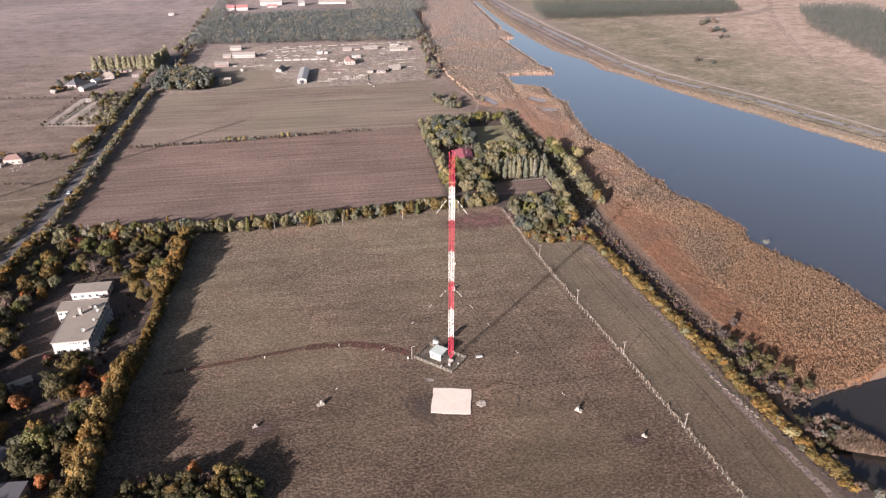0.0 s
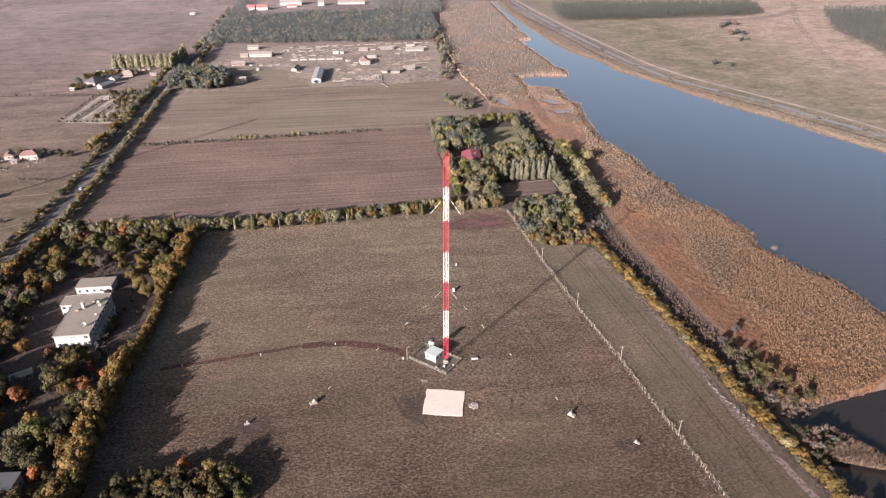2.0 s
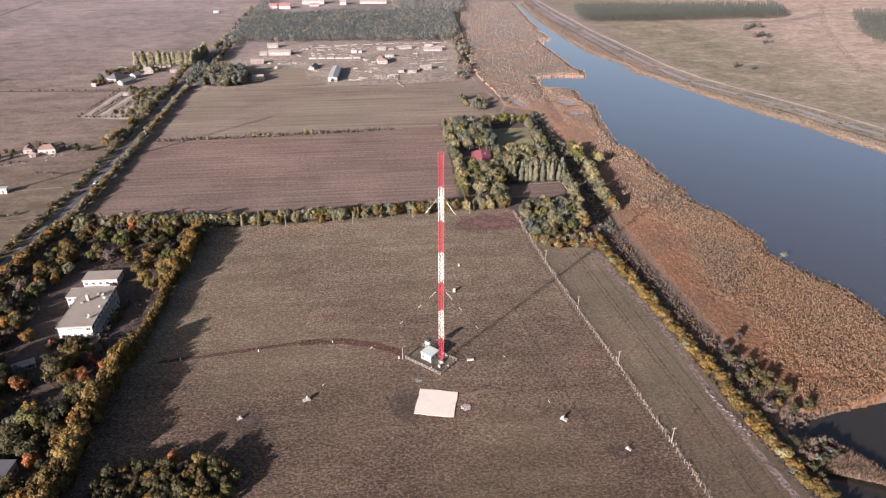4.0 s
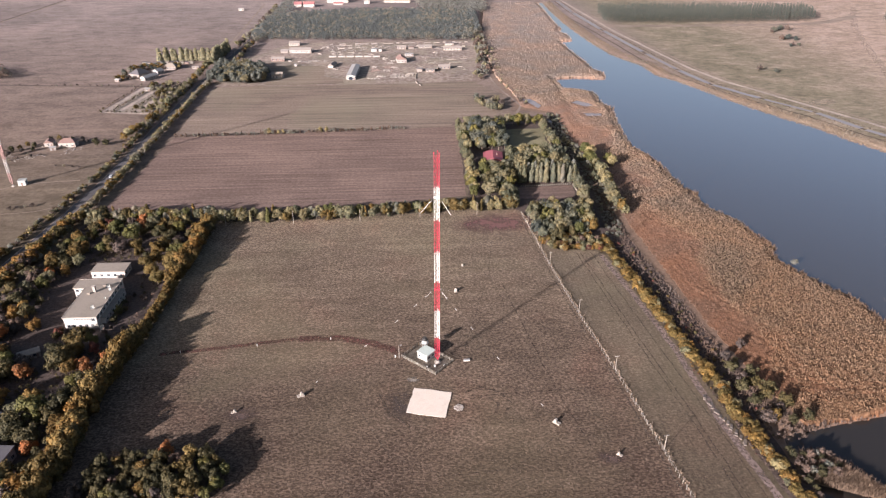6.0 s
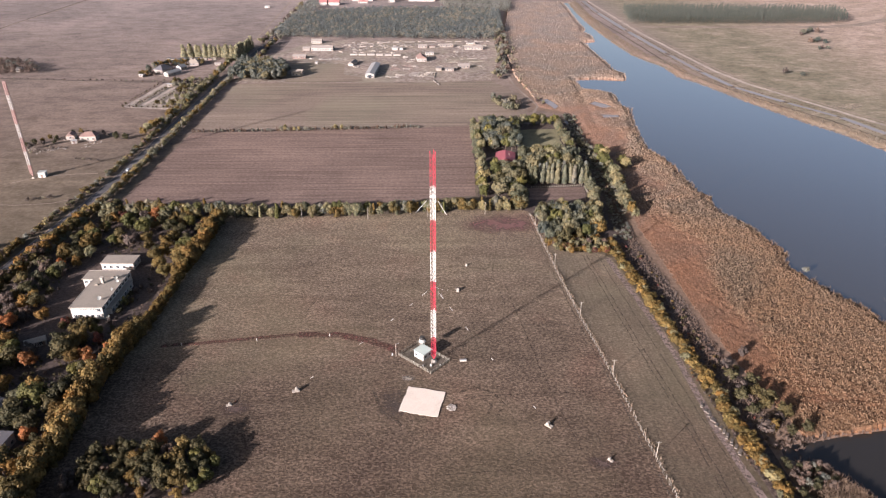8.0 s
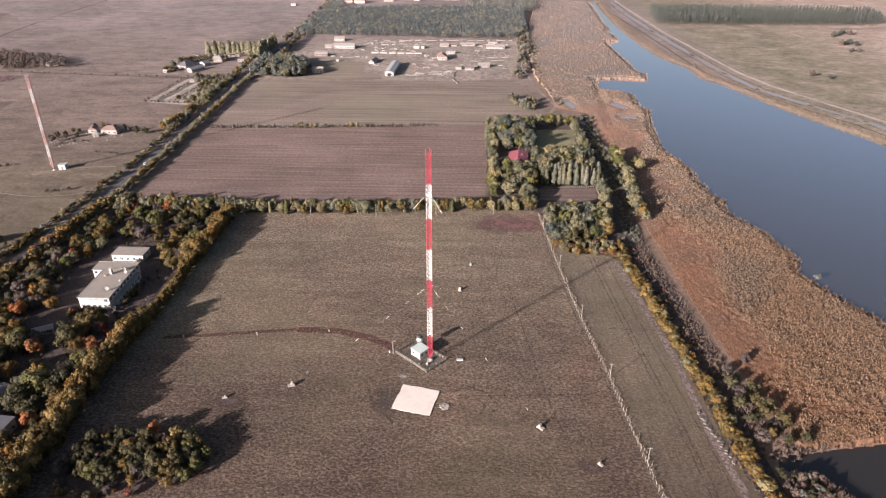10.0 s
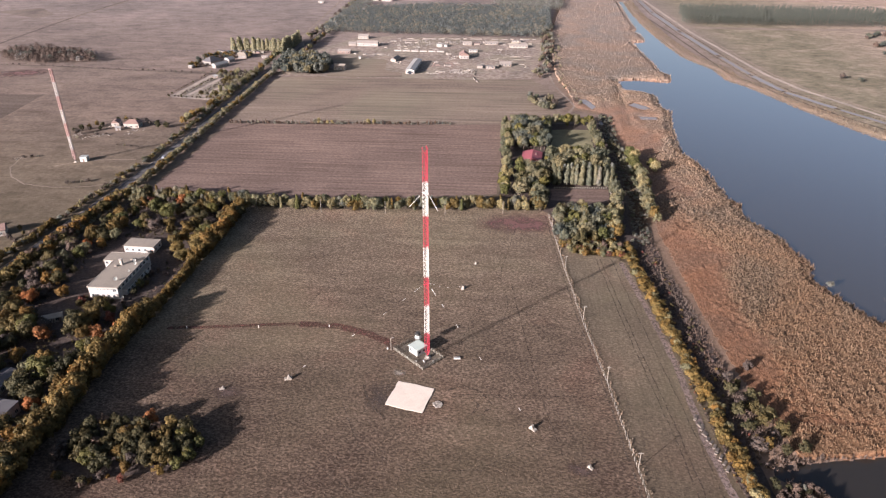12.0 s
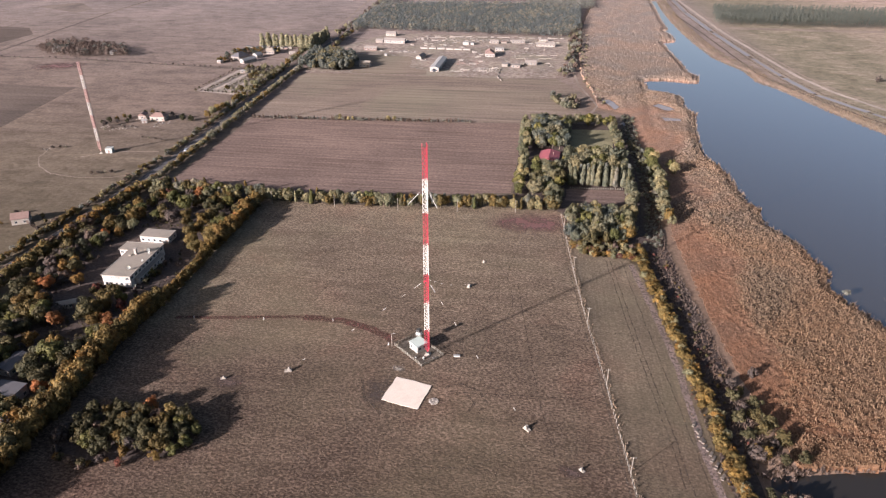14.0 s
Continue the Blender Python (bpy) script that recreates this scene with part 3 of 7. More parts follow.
ROAD = [(-262, -260), (-232, -40), (-224, 50), (-220, 112), (-216, 165), (-213.5, 215), (-214, 274), (-214, 430), (-213, 510), (-208, 630), (-205, 750), (-208, 950), (-215, 1400)]
FENCE = [(59, 142), (63, 82), (67.3, 34), (72.3, -9), (76.6, -54.5), (84, -130)]
GUYS = (-161.8, -42.7, 77.7)

# ---- ground: one sheet, sunk under the waters ----
xs = np.concatenate([[-4500, -3000, -2000, -1400, -1000], np.arange(-780, 100, 20.0), np.arange(100, 470, 4.0), np.arange(470, 900, 20.0), [1100, 1600, 2400, 4500]])
ys = np.concatenate([[-3000, -1500, -800, -450, -320], np.arange(-240, -110, 15.0), np.arange(-110, 760, 4.0), np.arange(760, 1300, 12.0), [1500, 2000, 3000, 4800]])
gx, gy = np.meshgrid(xs, ys)
flat = np.stack([gx.ravel(), gy.ravel()], 1)
height = np.zeros(len(flat))
for water, deep in ((LAKE, 4.0), (POND, 3.5), (ARM, 3.5)):
    d = reach(flat, water)
    signed = np.where(inside(flat, water), -d, d)
    height = np.minimum(height, np.clip((signed - 6) / 12.0, -1, 0) * deep)
wet = np.clip(1.3 - reach(flat, REEDS) / 7.0, 0, 1)
wet = np.where(inside(flat, REEDS), 1.0, wet)
wet = np.maximum(wet, 0.45 * np.clip(1.7 - reach(flat, LAKE_E, False) / 12.0, 0, 1))
wet = np.maximum(wet, np.clip(1.6 - reach(flat, POND) / 10.0, 0, 1))
nx, ny = len(xs), len(ys)
quads = [(j * nx + i, j * nx + i + 1, (j + 1) * nx + i + 1, (j + 1) * nx + i) for j in range(ny - 1) for i in range(nx - 1)]
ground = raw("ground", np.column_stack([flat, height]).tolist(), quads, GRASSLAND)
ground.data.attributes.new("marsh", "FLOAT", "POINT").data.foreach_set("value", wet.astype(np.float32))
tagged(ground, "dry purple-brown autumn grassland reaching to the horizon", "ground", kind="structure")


def water(name, outline, z, material, label):
    bm = bmesh.new()
    bm.faces.new([bm.verts.new((x, y, z)) for x, y in outline])
    bmesh.ops.triangulate(bm, faces=bm.faces[:])
    return tagged(part(name, bm, material), label, "water", kind="structure")


wide = [(x - 8, y) for x, y in LAKE_W] + [(x + 9, y + 5) for x, y in LAKE_E] + [(330, -300), (250, -160), (215, -40)]
water("water", wide, -1.5, WATER, "calm blue-grey lake between reed beds")
water("water", [(117, -48), (136, -42), (163, -37), (205, -31), (226, -60), (212, -128), (140, -128), (121, -96), (116, -72)], -1.51, PONDWATER,
      "dark still pond at the end of the reeds")
band("ditch", CANAL, 3.6, 0.05, WETMUD, "muddy ditch bed behind the dike", "ditch", 1.2)
for i in range(0, len(CANAL) - 1):
    (ax, ay), (bx, by) = CANAL[i], CANAL[i + 1]
    band("canal", [(ax + (bx - ax) * k, ay + (by - ay) * k) for k in (0.01, 0.35, 0.92)], 5.4 if i % 3 else 3.8, 0.09, CANALWATER, "narrow ditch of pale water behind the dike", "canal", 0.8)
band("ditch", [(244, 900), (250, 820), (258, 723), (265, 605), (270, 512), (284, 461), (297, 424), (318, 372), (343, 325), (358, 280), (372, 248), (384, 215), (404, 150), (420, 0)], 2.2, 0.05, WETMUD,
     "dark furrow among the dike's reeds", "ditch", 1.0)
POOLS = ([(146, 379), (152, 386), (160, 377), (164, 370), (156, 366)], [(148, 346), (164, 344), (163, 338), (150, 337)],
                [(102, 392), (110, 394), (116, 372), (112, 364)], [(112, 330), (119, 332), (122, 312), (117, 306)])
for outline in POOLS:
    sheet("pool", outline, 0.07, CANALWATER, "shallow pool of open water among reeds", "pool", 2.0, 1.2)

band("ditch", [(122, 352), (120, 346), (117, 300), (116, 269), (116, 228), (113, 185), (109, 139), (109.5, 108)], 6.5, 0.075, WETMUD, "dark wet ditch beside the park", "ditch", 1.0, 3.0)
# ---- fields, road and paths ----
PALEPATH = soil("pale_sand_path", (0.25, 0.205, 0.175), (0.34, 0.285, 0.25), (0.42, 0.36, 0.32), 0.05, 0.5)
WEEDY = soil("weedy_garden_ground", (0.15, 0.125, 0.098), (0.24, 0.205, 0.17), (0.33, 0.285, 0.25), 0.05, 0.4, None, 0, 0, 0.5, 0.3, None, 1.5)
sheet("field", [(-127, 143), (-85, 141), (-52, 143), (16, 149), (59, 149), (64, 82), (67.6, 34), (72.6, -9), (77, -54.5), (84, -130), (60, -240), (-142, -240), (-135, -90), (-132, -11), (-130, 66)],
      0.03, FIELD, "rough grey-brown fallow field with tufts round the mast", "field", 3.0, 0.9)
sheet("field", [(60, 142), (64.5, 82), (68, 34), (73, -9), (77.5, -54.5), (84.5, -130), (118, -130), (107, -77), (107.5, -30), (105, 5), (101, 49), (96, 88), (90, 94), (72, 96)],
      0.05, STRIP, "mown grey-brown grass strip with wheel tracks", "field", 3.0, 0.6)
sheet("field", [(-197, 160), (-193, 299), (-6, 311), (33, 315), (31, 240), (28, 172), (-54, 158), (-124, 153)], 0.03, PLOUGH, "red-brown ploughed field with long tilled streaks", "field", 4, 0.6)
sheet("field", [(-194, 303), (-197, 452), (-124, 455), (4, 455), (62, 462), (92, 400), (84, 345), (34, 338), (30, 318), (-6, 313)], 0.035, STUBBLE,
      "tan and brown stubble field below the farm", "field", 4, 1.2)
sheet("field", [(-430, 368), (-397, 371), (-385, 250), (-400, 200), (-600, 240), (-600, 380)], 0.03, DARKFIELD, "dark ploughed field in open grassland", "field", 6, 1)
sheet("yard", [(-200, 458), (-198, 560), (-150, 668), (85, 676), (78, 560), (62, 466), (4, 457), (-124, 457)], 0.04, YARD, "trodden grey-tan farm yard with weeds", "yard", 5, 2.0)
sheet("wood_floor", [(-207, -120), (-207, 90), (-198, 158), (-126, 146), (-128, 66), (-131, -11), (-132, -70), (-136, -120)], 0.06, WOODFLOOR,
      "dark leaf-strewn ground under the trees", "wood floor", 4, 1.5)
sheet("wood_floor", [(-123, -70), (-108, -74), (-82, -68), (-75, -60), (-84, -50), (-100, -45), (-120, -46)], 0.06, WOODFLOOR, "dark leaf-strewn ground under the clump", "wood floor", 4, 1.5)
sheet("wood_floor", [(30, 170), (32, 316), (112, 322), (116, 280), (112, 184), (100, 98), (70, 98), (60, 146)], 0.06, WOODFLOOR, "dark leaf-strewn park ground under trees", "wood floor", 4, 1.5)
# weedy banks; the hedge's shadow band is painted in with this dark floor
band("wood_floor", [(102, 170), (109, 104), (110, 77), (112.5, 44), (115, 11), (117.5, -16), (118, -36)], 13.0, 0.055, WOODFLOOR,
     "weedy ditch bank under shrubs, hedge shade in its dark colour", "ditch bank", 0.9, 3.0)
band("wood_floor", [(113, -33), (114, -48), (114.5, -62), (116, -80), (120, -110)], 10.0, 0.05, WOODFLOOR, "weedy bank beside the pond, hedge shade in its dark colour", "ditch bank", 0.6, 3.0)
sheet("lawn", [(69, 252), (100, 257), (103, 306), (71, 304)], 0.09, LAWN, "green park lawn enclosed by trees", "lawn", 3, 1)
sheet("lawn", [(62, 165), (98, 163), (101, 185), (64, 183)], 0.09, PLOUGH, "bare brown plot enclosed by trees", "lawn", 3, 0.6)
sheet("garden_plots", [(-278, 372), (-228, 362), (-222, 455), (-268, 458)], 0.05, WEEDY, "pale allotment ground by the road", "garden", 4, 1)
for a, b in (((-275, 373), (-267, 455)), ((-262, 376), (-253, 440)), ((-246, 373), (-241, 420)), ((-275, 373), (-230, 366))):
    band("path", [a, b], 4.0, 0.08, PALEPATH, "pale sandy path between garden plots", "path", 0.6)
FARPALE = soil("pale_bare_patches", (0.28, 0.22, 0.18), (0.37, 0.30, 0.25), (0.44, 0.37, 0.32), 0.05, 0.5)
band("road_shoulder", ROAD, 6.8, 0.04, DIRT, "pale gravel verge of the country road", "road verge", 0.5)
band("road", ROAD, 5.6, 0.07, ASPHALT, "worn grey asphalt country road", "road", 0.1)
band("track", [(88, 345), (97, 372), (92, 400), (84, 440), (82, 480), (84, 560), (92, 660)], 2.2, 0.08, DIRT, "pale path along the marsh bank", "track", 0.8)
band("track", TRACK_E, 4.6, 0.07, PALEPATH, "pale dirt track along the canal", "track", 0.8)
band("track", [(x + 7, y + 3) for x, y in TRACK_E], 2.0, 0.06, DIRT, "faint wheel track along the canal", "track", 0.8)
band("track", [(-205, 556), (-176, 554), (-86, 547), (-29, 539), (73, 543)], 4.0, 0.07, DIRT, "pale dirt track through the farm yard", "track", 0.8)
band("track", [(-700, 484), (-560, 479), (-458, 479), (-351, 467), (-225, 457)], 3.0, 0.05, DARKFIELD, "dark grassy path between fields", "track", 0.8)
band("track", [(-560, 300), (-578, 480), (-590, 624), (-600, 780), (-598, 1100)], 4.0, 0.05, DARKFIELD, "dark ditch across the grassland", "track", 1)
band("track", [(-226, 660), (-232, 800), (-240, 1000)], 3.0, 0.05, DIRT, "pale cart track beside the road", "track", 0.8)
band("track", [(286, 768), (353, 763), (460, 762), (571, 764), (627, 780), (700, 830)], 16.0, 0.08, DIRT, "pale bare strip below the plantation", "track", 2)
band("track", [(494, 300), (494, 336), (496, 391), (508, 461), (567, 588), (636, 728), (749, 913)], 9.0, 0.05, FARPALE, "pale worn track across the meadow", "track", 3)


def stain(name, x, y, rx, ry, turn, material, label):
    bm = bmesh.new()
    bmesh.ops.create_circle(bm, cap_ends=True, segments=28, radius=1.0, matrix=Matrix.Diagonal((rx, ry, 1, 1)))
    ob = part(name, bm, material)
    ob.matrix_basis = pose(x, y, 0.075, 0, 0, turn)
    return tagged(ob, label, "bare earth", kind="structure")


def worn(line, width, material, label, z=0.07):
    return band("worn_path", line, width, z, material, label, "path", 0.5, 3.0)


sheet("field", [(-148, 459), (-92, 459), (-70, 462), (-72, 478), (-92, 490), (-96, 538), (-178, 546), (-188, 538), (-152, 520)], 0.055, STUBBLE, "brown trodden plot between grove and barn", "field", 4, 1.5)
EARTHRED = soil("reddish_worn_earth", (0.072, 0.037, 0.030), (0.112, 0.056, 0.046), (0.150, 0.084, 0.068), 0.05, 0.8)
EARTHPALE = soil("thin_worn_line", (0.10, 0.08, 0.06), (0.15, 0.12, 0.095), (0.21, 0.175, 0.14), 0.05, 0.9)
EARTHDARK = soil("dark_wheel_track", (0.075, 0.056, 0.043), (0.112, 0.085, 0.065), (0.16, 0.125, 0.098), 0.05, 0.9)
EARTHROSE = soil("pinkish_bare_path", (0.140, 0.105, 0.093), (0.200, 0.153, 0.138), (0.255, 0.202, 0.184), 0.05, 0.9)


def patchy(material, low, high):
    """Lets the ground show through a worn surface in ragged patches."""
    nt = material.node_tree
    clear = nt.nodes.new("ShaderNodeBsdfTransparent")
    both = nt.nodes.new("ShaderNodeMixShader")
    nt.links.new(ramp(nt, noisy(nt, coords(nt), 0.45, 5, 0.7), [(low, (0, 0, 0)), (high, (0.85, 0.85, 0.85))]), both.inputs[0])
    nt.links.new(clear.outputs[0], both.inputs[1])
    nt.links.new(nt.nodes["Principled BSDF"].outputs[0], both.inputs[2])
    nt.links.new(both.outputs[0], nt.nodes["Material Output"].inputs[0])


patchy(EARTHRED, 0.33, 0.56)
patchy(FARPALE, 0.46, 0.7)
patchy(EARTHROSE, 0.28, 0.52)
patchy(EARTHPALE, 0.42, 0.62)
patchy(EARTHDARK, 0.4, 0.62)
PATH_RED = [(-118, 12.5), (-102, 14.2), (-78, 17.9), (-60, 20.3), (-42, 19.8), (-27, 14.8), (-16, 8.0)]
worn([(-118, 12.5), (-102, 14.2), (-78, 17.9), (-60, 20.3)], 2.2, EARTHRED, "thin reddish footpath across the field")
worn([(-60, 20.3), (-42, 19.8), (-27, 14.8), (-16, 8.0)], 4.2, EARTHRED, "reddish worn path to the mast fence")
stain("bare_patch", 378, 367, 15, 8, 10, FARPALE, "pale bare patch on the far meadow")
stain("bare_earth", 42, 130, 32, 17, 5, REDTRACK, "reddish bare earth in the field corner")
stain("bare_earth", -15, -25, 9, 13, -12, DARKEARTH, "dark turned earth beside the slab")
stain("bare_earth", 58, -57, 7, 4, 0, FAINTEARTH, "reddish bare earth round an anchor")
stain("bare_earth", -76, -27, 8, 5, 10, FAINTEARTH, "dark bare earth round an anchor")
stain("bare_earth", -10.5, -10.5, 3.6, 2.4, 0, PALEEARTH, "pale sandy patch by the fence")
worn([(20, 27), (120, 24)], 0.4, EARTHPALE, "thin worn line across the field")
worn([(12, -22), (62, -20), (75, -22)], 0.5, EARTHDARK, "dark thin line across the field")
worn([(36, 60), (46, -20), (52, -52)], 0.5, EARTHDARK, "faint dark wheel track")
for k in (9, 11.2, 17):
    worn([(72 + k, 92), (78 + k, 20), (84 + k, -40), (90 + k, -130)], 0.55, EARTHDARK, "dark wheel track along the strip")
worn([(93.5, 88), (97, 60), (99.6, 38), (102.0, 17), (103.0, 0), (103.4, -22), (103.8, -44), (106, -66), (109, -90), (114, -130)], 2.8, EARTHROSE, "pinkish bare path along the strip's edge")
worn([(x - 1.6, y) for x, y in FENCE], 0.7, EARTHPALE, "pale trodden line along the fence")
worn([(-308, 212), (-314, 206), (-311, 191), (-299, 175), (-283, 164), (-262, 160), (-238, 163), (-224, 172)], 0.9, DIRT, "pale worn ring path round the distant mast")
worn([(-260, 209), (-246, 212), (-231, 213)], 1.2, DIRT, "pale worn path from the distant mast")
worn([(-282, 196), (-262, 212)], 1.0, DIRT, "worn line beside the distant mast")
stain("bare_earth", -466, 446, 34, 22, 20, REDTRACK, "reddish bare earth below the far grove")
band("track", [(-560, 300), (-580, 440), (-590, 520), (-597, 586), (-607, 692), (-597, 839), (-590, 1100)], 2.2, 0.06, DIRT, "pale cart track along the far ditch", "track", 1)
sheet("field", [(-700, 560), (-612, 540), (-606, 600), (-640, 640), (-760, 650)], 0.04, DARKFIELD, "dark ploughed field beyond the far track", "field", 6, 1)
SCRUB = soil("dull_scrub", (0.135, 0.106, 0.090), (0.185, 0.148, 0.128), (0.235, 0.192, 0.168), 0.03, 0.5)
sheet("field", [(-745, 806), (-648, 758), (-640, 790), (-700, 850)], 0.04, SCRUB, "dark scrubby plot in open grassland", "field", 5, 3)
for line in ([(9, -20), (16, -17), (23, -20), (27, -27), (24, -33)], [(12, -24), (18, -22), (22, -27), (20, -33)], [(-24, -18), (-20, -30), (-12, -38)]):
    worn(line, 1.1, EARTHDARK, "dark curved wheel track beside the slab", 0.066)
# faint wheel marks and trenches over the fallow field
for line in ([(-60, 60), (-30, 74), (10, 80), (50, 76)], [(-96, 100), (-40, 108), (20, 108), (55, 104)], [(30, 22), (34, 40), (33, 60), (26, 78)], [(-30, -30), (-20, -52), (0, -62), (24, -60), (40, -46)],
             [(-118, 16), (-108, 8), (-92, 0), (-70, -8)], [(-60, 36), (-52, 60), (-46, 84)], [(-40, -60), (-10, -76), (40, -78)], [(12, 8), (30, 70), (40, 128)]):
    worn(line, 0.35, EARTHPALE, "faint wheel mark across the fallow field", 0.065)


# ---- radio mast ----
def mast(label, x, y, top, half, cuts, red, white, fine, guys, thick=1.0):
    """A three-legged lattice mast on a pointed foot, in red and white bands, held by guy ropes."""
    root = thing("radio_mast", label, "mast", pose(x, y, 0))
    bm = bmesh.new()
    box(bm, -1.2, -1.2, 0, 1.2, 1.2, 0.3, 0.06)
    box(bm, -0.6, -0.6, 0.3, 0.6, 0.6, 0.95, 0.06)
    part("foundation", bm, OLDCONCRETE, root, "weathered concrete foot")
    bm = bmesh.new()
    tube(bm, (0, 0, 0.95), (0, 0, 1.5), 0.28, 12, 0.22)
    tube(bm, (0, 0, 1.1), (0, 0, 1.2), 0.42, 12)
    part("base_insulator", bm, DARKMETAL, root, "dark base insulator")
    corner = [Vector((half * 1.1547 * math.cos(radians(a)), half * 1.1547 * math.sin(radians(a)), 0)) for a in GUYS]
    edges = [0.0] + cuts
    for i, z0 in enumerate(edges):
        z1 = edges[i + 1] if i + 1 < len(edges) else top
        bm = bmesh.new()
        if i == 0:
            for c in corner:
                tube(bm, (0, 0, 1.5), c + Vector((0, 0, 3.8)), 0.15, 6, 0.12)
            for k in (0.45, 0.75):
                for a, b in zip(corner, corner[1:] + corner[:1]):
                    up = Vector((0, 0, 1.5 + 2.3 * k))
                    tube(bm, a * k + up, b * k + up, 0.07, 4)
            z0 = 3.8
        for c in corner:
            tube(bm, c + Vector((0, 0, z0)), c + Vector((0, 0, z1)), 0.078 * thick, 6)
        n = max(1, round((z1 - z0) / fine))
        step = (z1 - z0) / n
        for k in range(n + 1):
            z = z0 + k * step
            for j, (a, b) in enumerate(zip(corner, corner[1:] + corner[:1])):
                tube(bm, a + Vector((0, 0, z)), b + Vector((0, 0, z)), 0.036 * thick, 4)
                if k < n:
                    p, q = (a, b) if (k + j) % 2 else (b, a)
                    tube(bm, p + Vector((0, 0, z)), q + Vector((0, 0, z + step)), 0.046 * thick, 4)
                    tube(bm, q + Vector((0, 0, z)), p + Vector((0, 0, z + step)), 0.046 * thick, 4)
        # inner ladder and cable tray
        for sx in (-0.25, 0.25):
            tube(bm, (sx, 0.1, z0), (sx, 0.1, z1), 0.022, 4)
        box(bm, -0.05, -0.3, z0, 0.05, -0.25, z1)
        part("mast_section", bm, (red, white)[i % 2], root, ("red lattice section", "white lattice section")[i % 2])
    if not guys:
        return root
    for c in corner:
        bm = bmesh.new()
        tube(bm, c + Vector((0, 0, top)), c + Vector((0, 0, top + 1.1)), 0.09, 6)
        tube(bm, c + Vector((0, 0, top + 0.9)), c + Vector((0, 0, top + 1.5)), 0.2, 8, 0.12)
        part("obstruction_light", bm, MASTRED, root, "red warning light")
    for ring in (36.2, 75.5):
        bm = bmesh.new()
        for a, b in zip(corner, corner[1:] + corner[:1]):
            tube(bm, a * 1.12 + Vector((0, 0, ring)), b * 1.12 + Vector((0, 0, ring)), 0.16, 6)
        part("guy_collar", bm, (MASTRED, MASTWHITE)[ring > 50], root)
    for a, c in zip(GUYS, corner):
        way = Vector((math.cos(radians(a)), math.sin(radians(a)), 0))
        for z, r, cuts_at in ((36.2, 57.3, ((0.02, 0.07), (0.132, 0.155), (0.275, 0.298), (0.505, 0.526), (0.872, 0.89))), (75.5, 82.3, ((0.012, 0.065),))):
            p, q = c * 1.1 + Vector((0, 0, z)), way * r + Vector((0, 0, 1.6))

            def on(u):
                return p.lerp(q, u) - Vector((0, 0, 4 * 0.028 * r * u * (1 - u)))

            bm = bmesh.new()
            for k in range(12):
                tube(bm, on(k / 12), on((k + 1) / 12), 0.006, 3)
            rope = part("guy_rope", bm, DARKMETAL, root)
            for s, e in cuts_at:
                bm = bmesh.new()
                tube(bm, on(s), on(e), 0.065, 6)
                for k in range(3):
                    u = s + (e - s) * (k + 0.5) / 3
                    tube(bm, on(u - 0.002), on(u + 0.002), 0.10, 8)
                part("insulator", bm, PORCELAIN, rope, "white strain insulators")
    return root


mast("tall red and white banded lattice radio mast", 0, 0, 91.6, 1.0, [12.7, 26.0, 39.3, 52.6, 65.9, 79.5], MASTRED, MASTWHITE, 1.9, True)
mast("distant faded lattice radio mast with worn paint", -271, 205, 66, 0.95, [9.5, 19, 28.5, 38, 47.5, 57], FADEDRED, FADEDWHITE, 2.0, False, 2.2)


def anchor(x, y, turn, size, label):
    """A guy anchor: a leaning concrete block on a footing with a steel eye."""
    root = thing("guy_anchor", label, "anchor block", pose(x, y, 0, 0, 0, turn), "guy anchors round the mast")
    bm = bmesh.new()
    box(bm, -1.3 * size, -0.75 * size, -0.1, 1.5 * size, 0.75 * size, 0.45 * size, 0.07)
    part("footing", bm, ANCHOR, root)
    bm = bmesh.new()
    prof = [(-1.0, 0.45), (0.35, 0.45), (0.15, 1.5), (-0.35, 1.7), (-0.75, 1.3)]
    front = [bm.verts.new((px * size, -0.55 * size, pz * size)) for px, pz in prof]
    back = [bm.verts.new((px * size, 0.55 * size, pz * size)) for px, pz in prof]
    bm.faces.new(front)
    bm.faces.new(back[::-1])
    for i in range(len(prof)):
        j = (i + 1) % len(prof)
        bm.faces.new((front[j], front[i], back[i], back[j]))
    bmesh.ops.bevel(bm, geom=bm.edges[:], offset=0.05, segments=1, affect="EDGES")
    part("block", bm, ANCHOR, root)
    bm = bmesh.new()
    tube(bm, (-0.3 * size, 0, 1.45 * size), (-1.1 * size, 0, 1.9 * size), 0.07, 6)
    part("eye_bar", bm, DARKMETAL, root)


for a in GUYS:
    for r, size, label in ((57.3, 1.05, "pale concrete guy anchor block with footing"), (82.8, 0.75, "small leaning concrete guy anchor")):
        anchor(r * math.cos(radians(a)), r * math.sin(radians(a)), a, size, label)

# ---- mast compound: frame turned with the anchors ----
BASE = pose(-4.2, 2.2, 0, 0, 0, -43.0)


def local(x, y, z=0.0, turn=0.0):
    return BASE @ pose(x, y, z, 0, 0, turn)


bm = bmesh.new()
box(bm, -9.2, -5.6, 0, 9.2, 5.6, 0.12)
pad = part("compound_ground", bm, soil("gravel_compound", (0.075, 0.062, 0.048), (0.125, 0.104, 0.083), (0.20, 0.17, 0.14), 0.3, 1.2))
pad.matrix_basis = BASE
tagged(pad, "dark gravelly ground inside the mast fence", "ground pad", kind="structure")


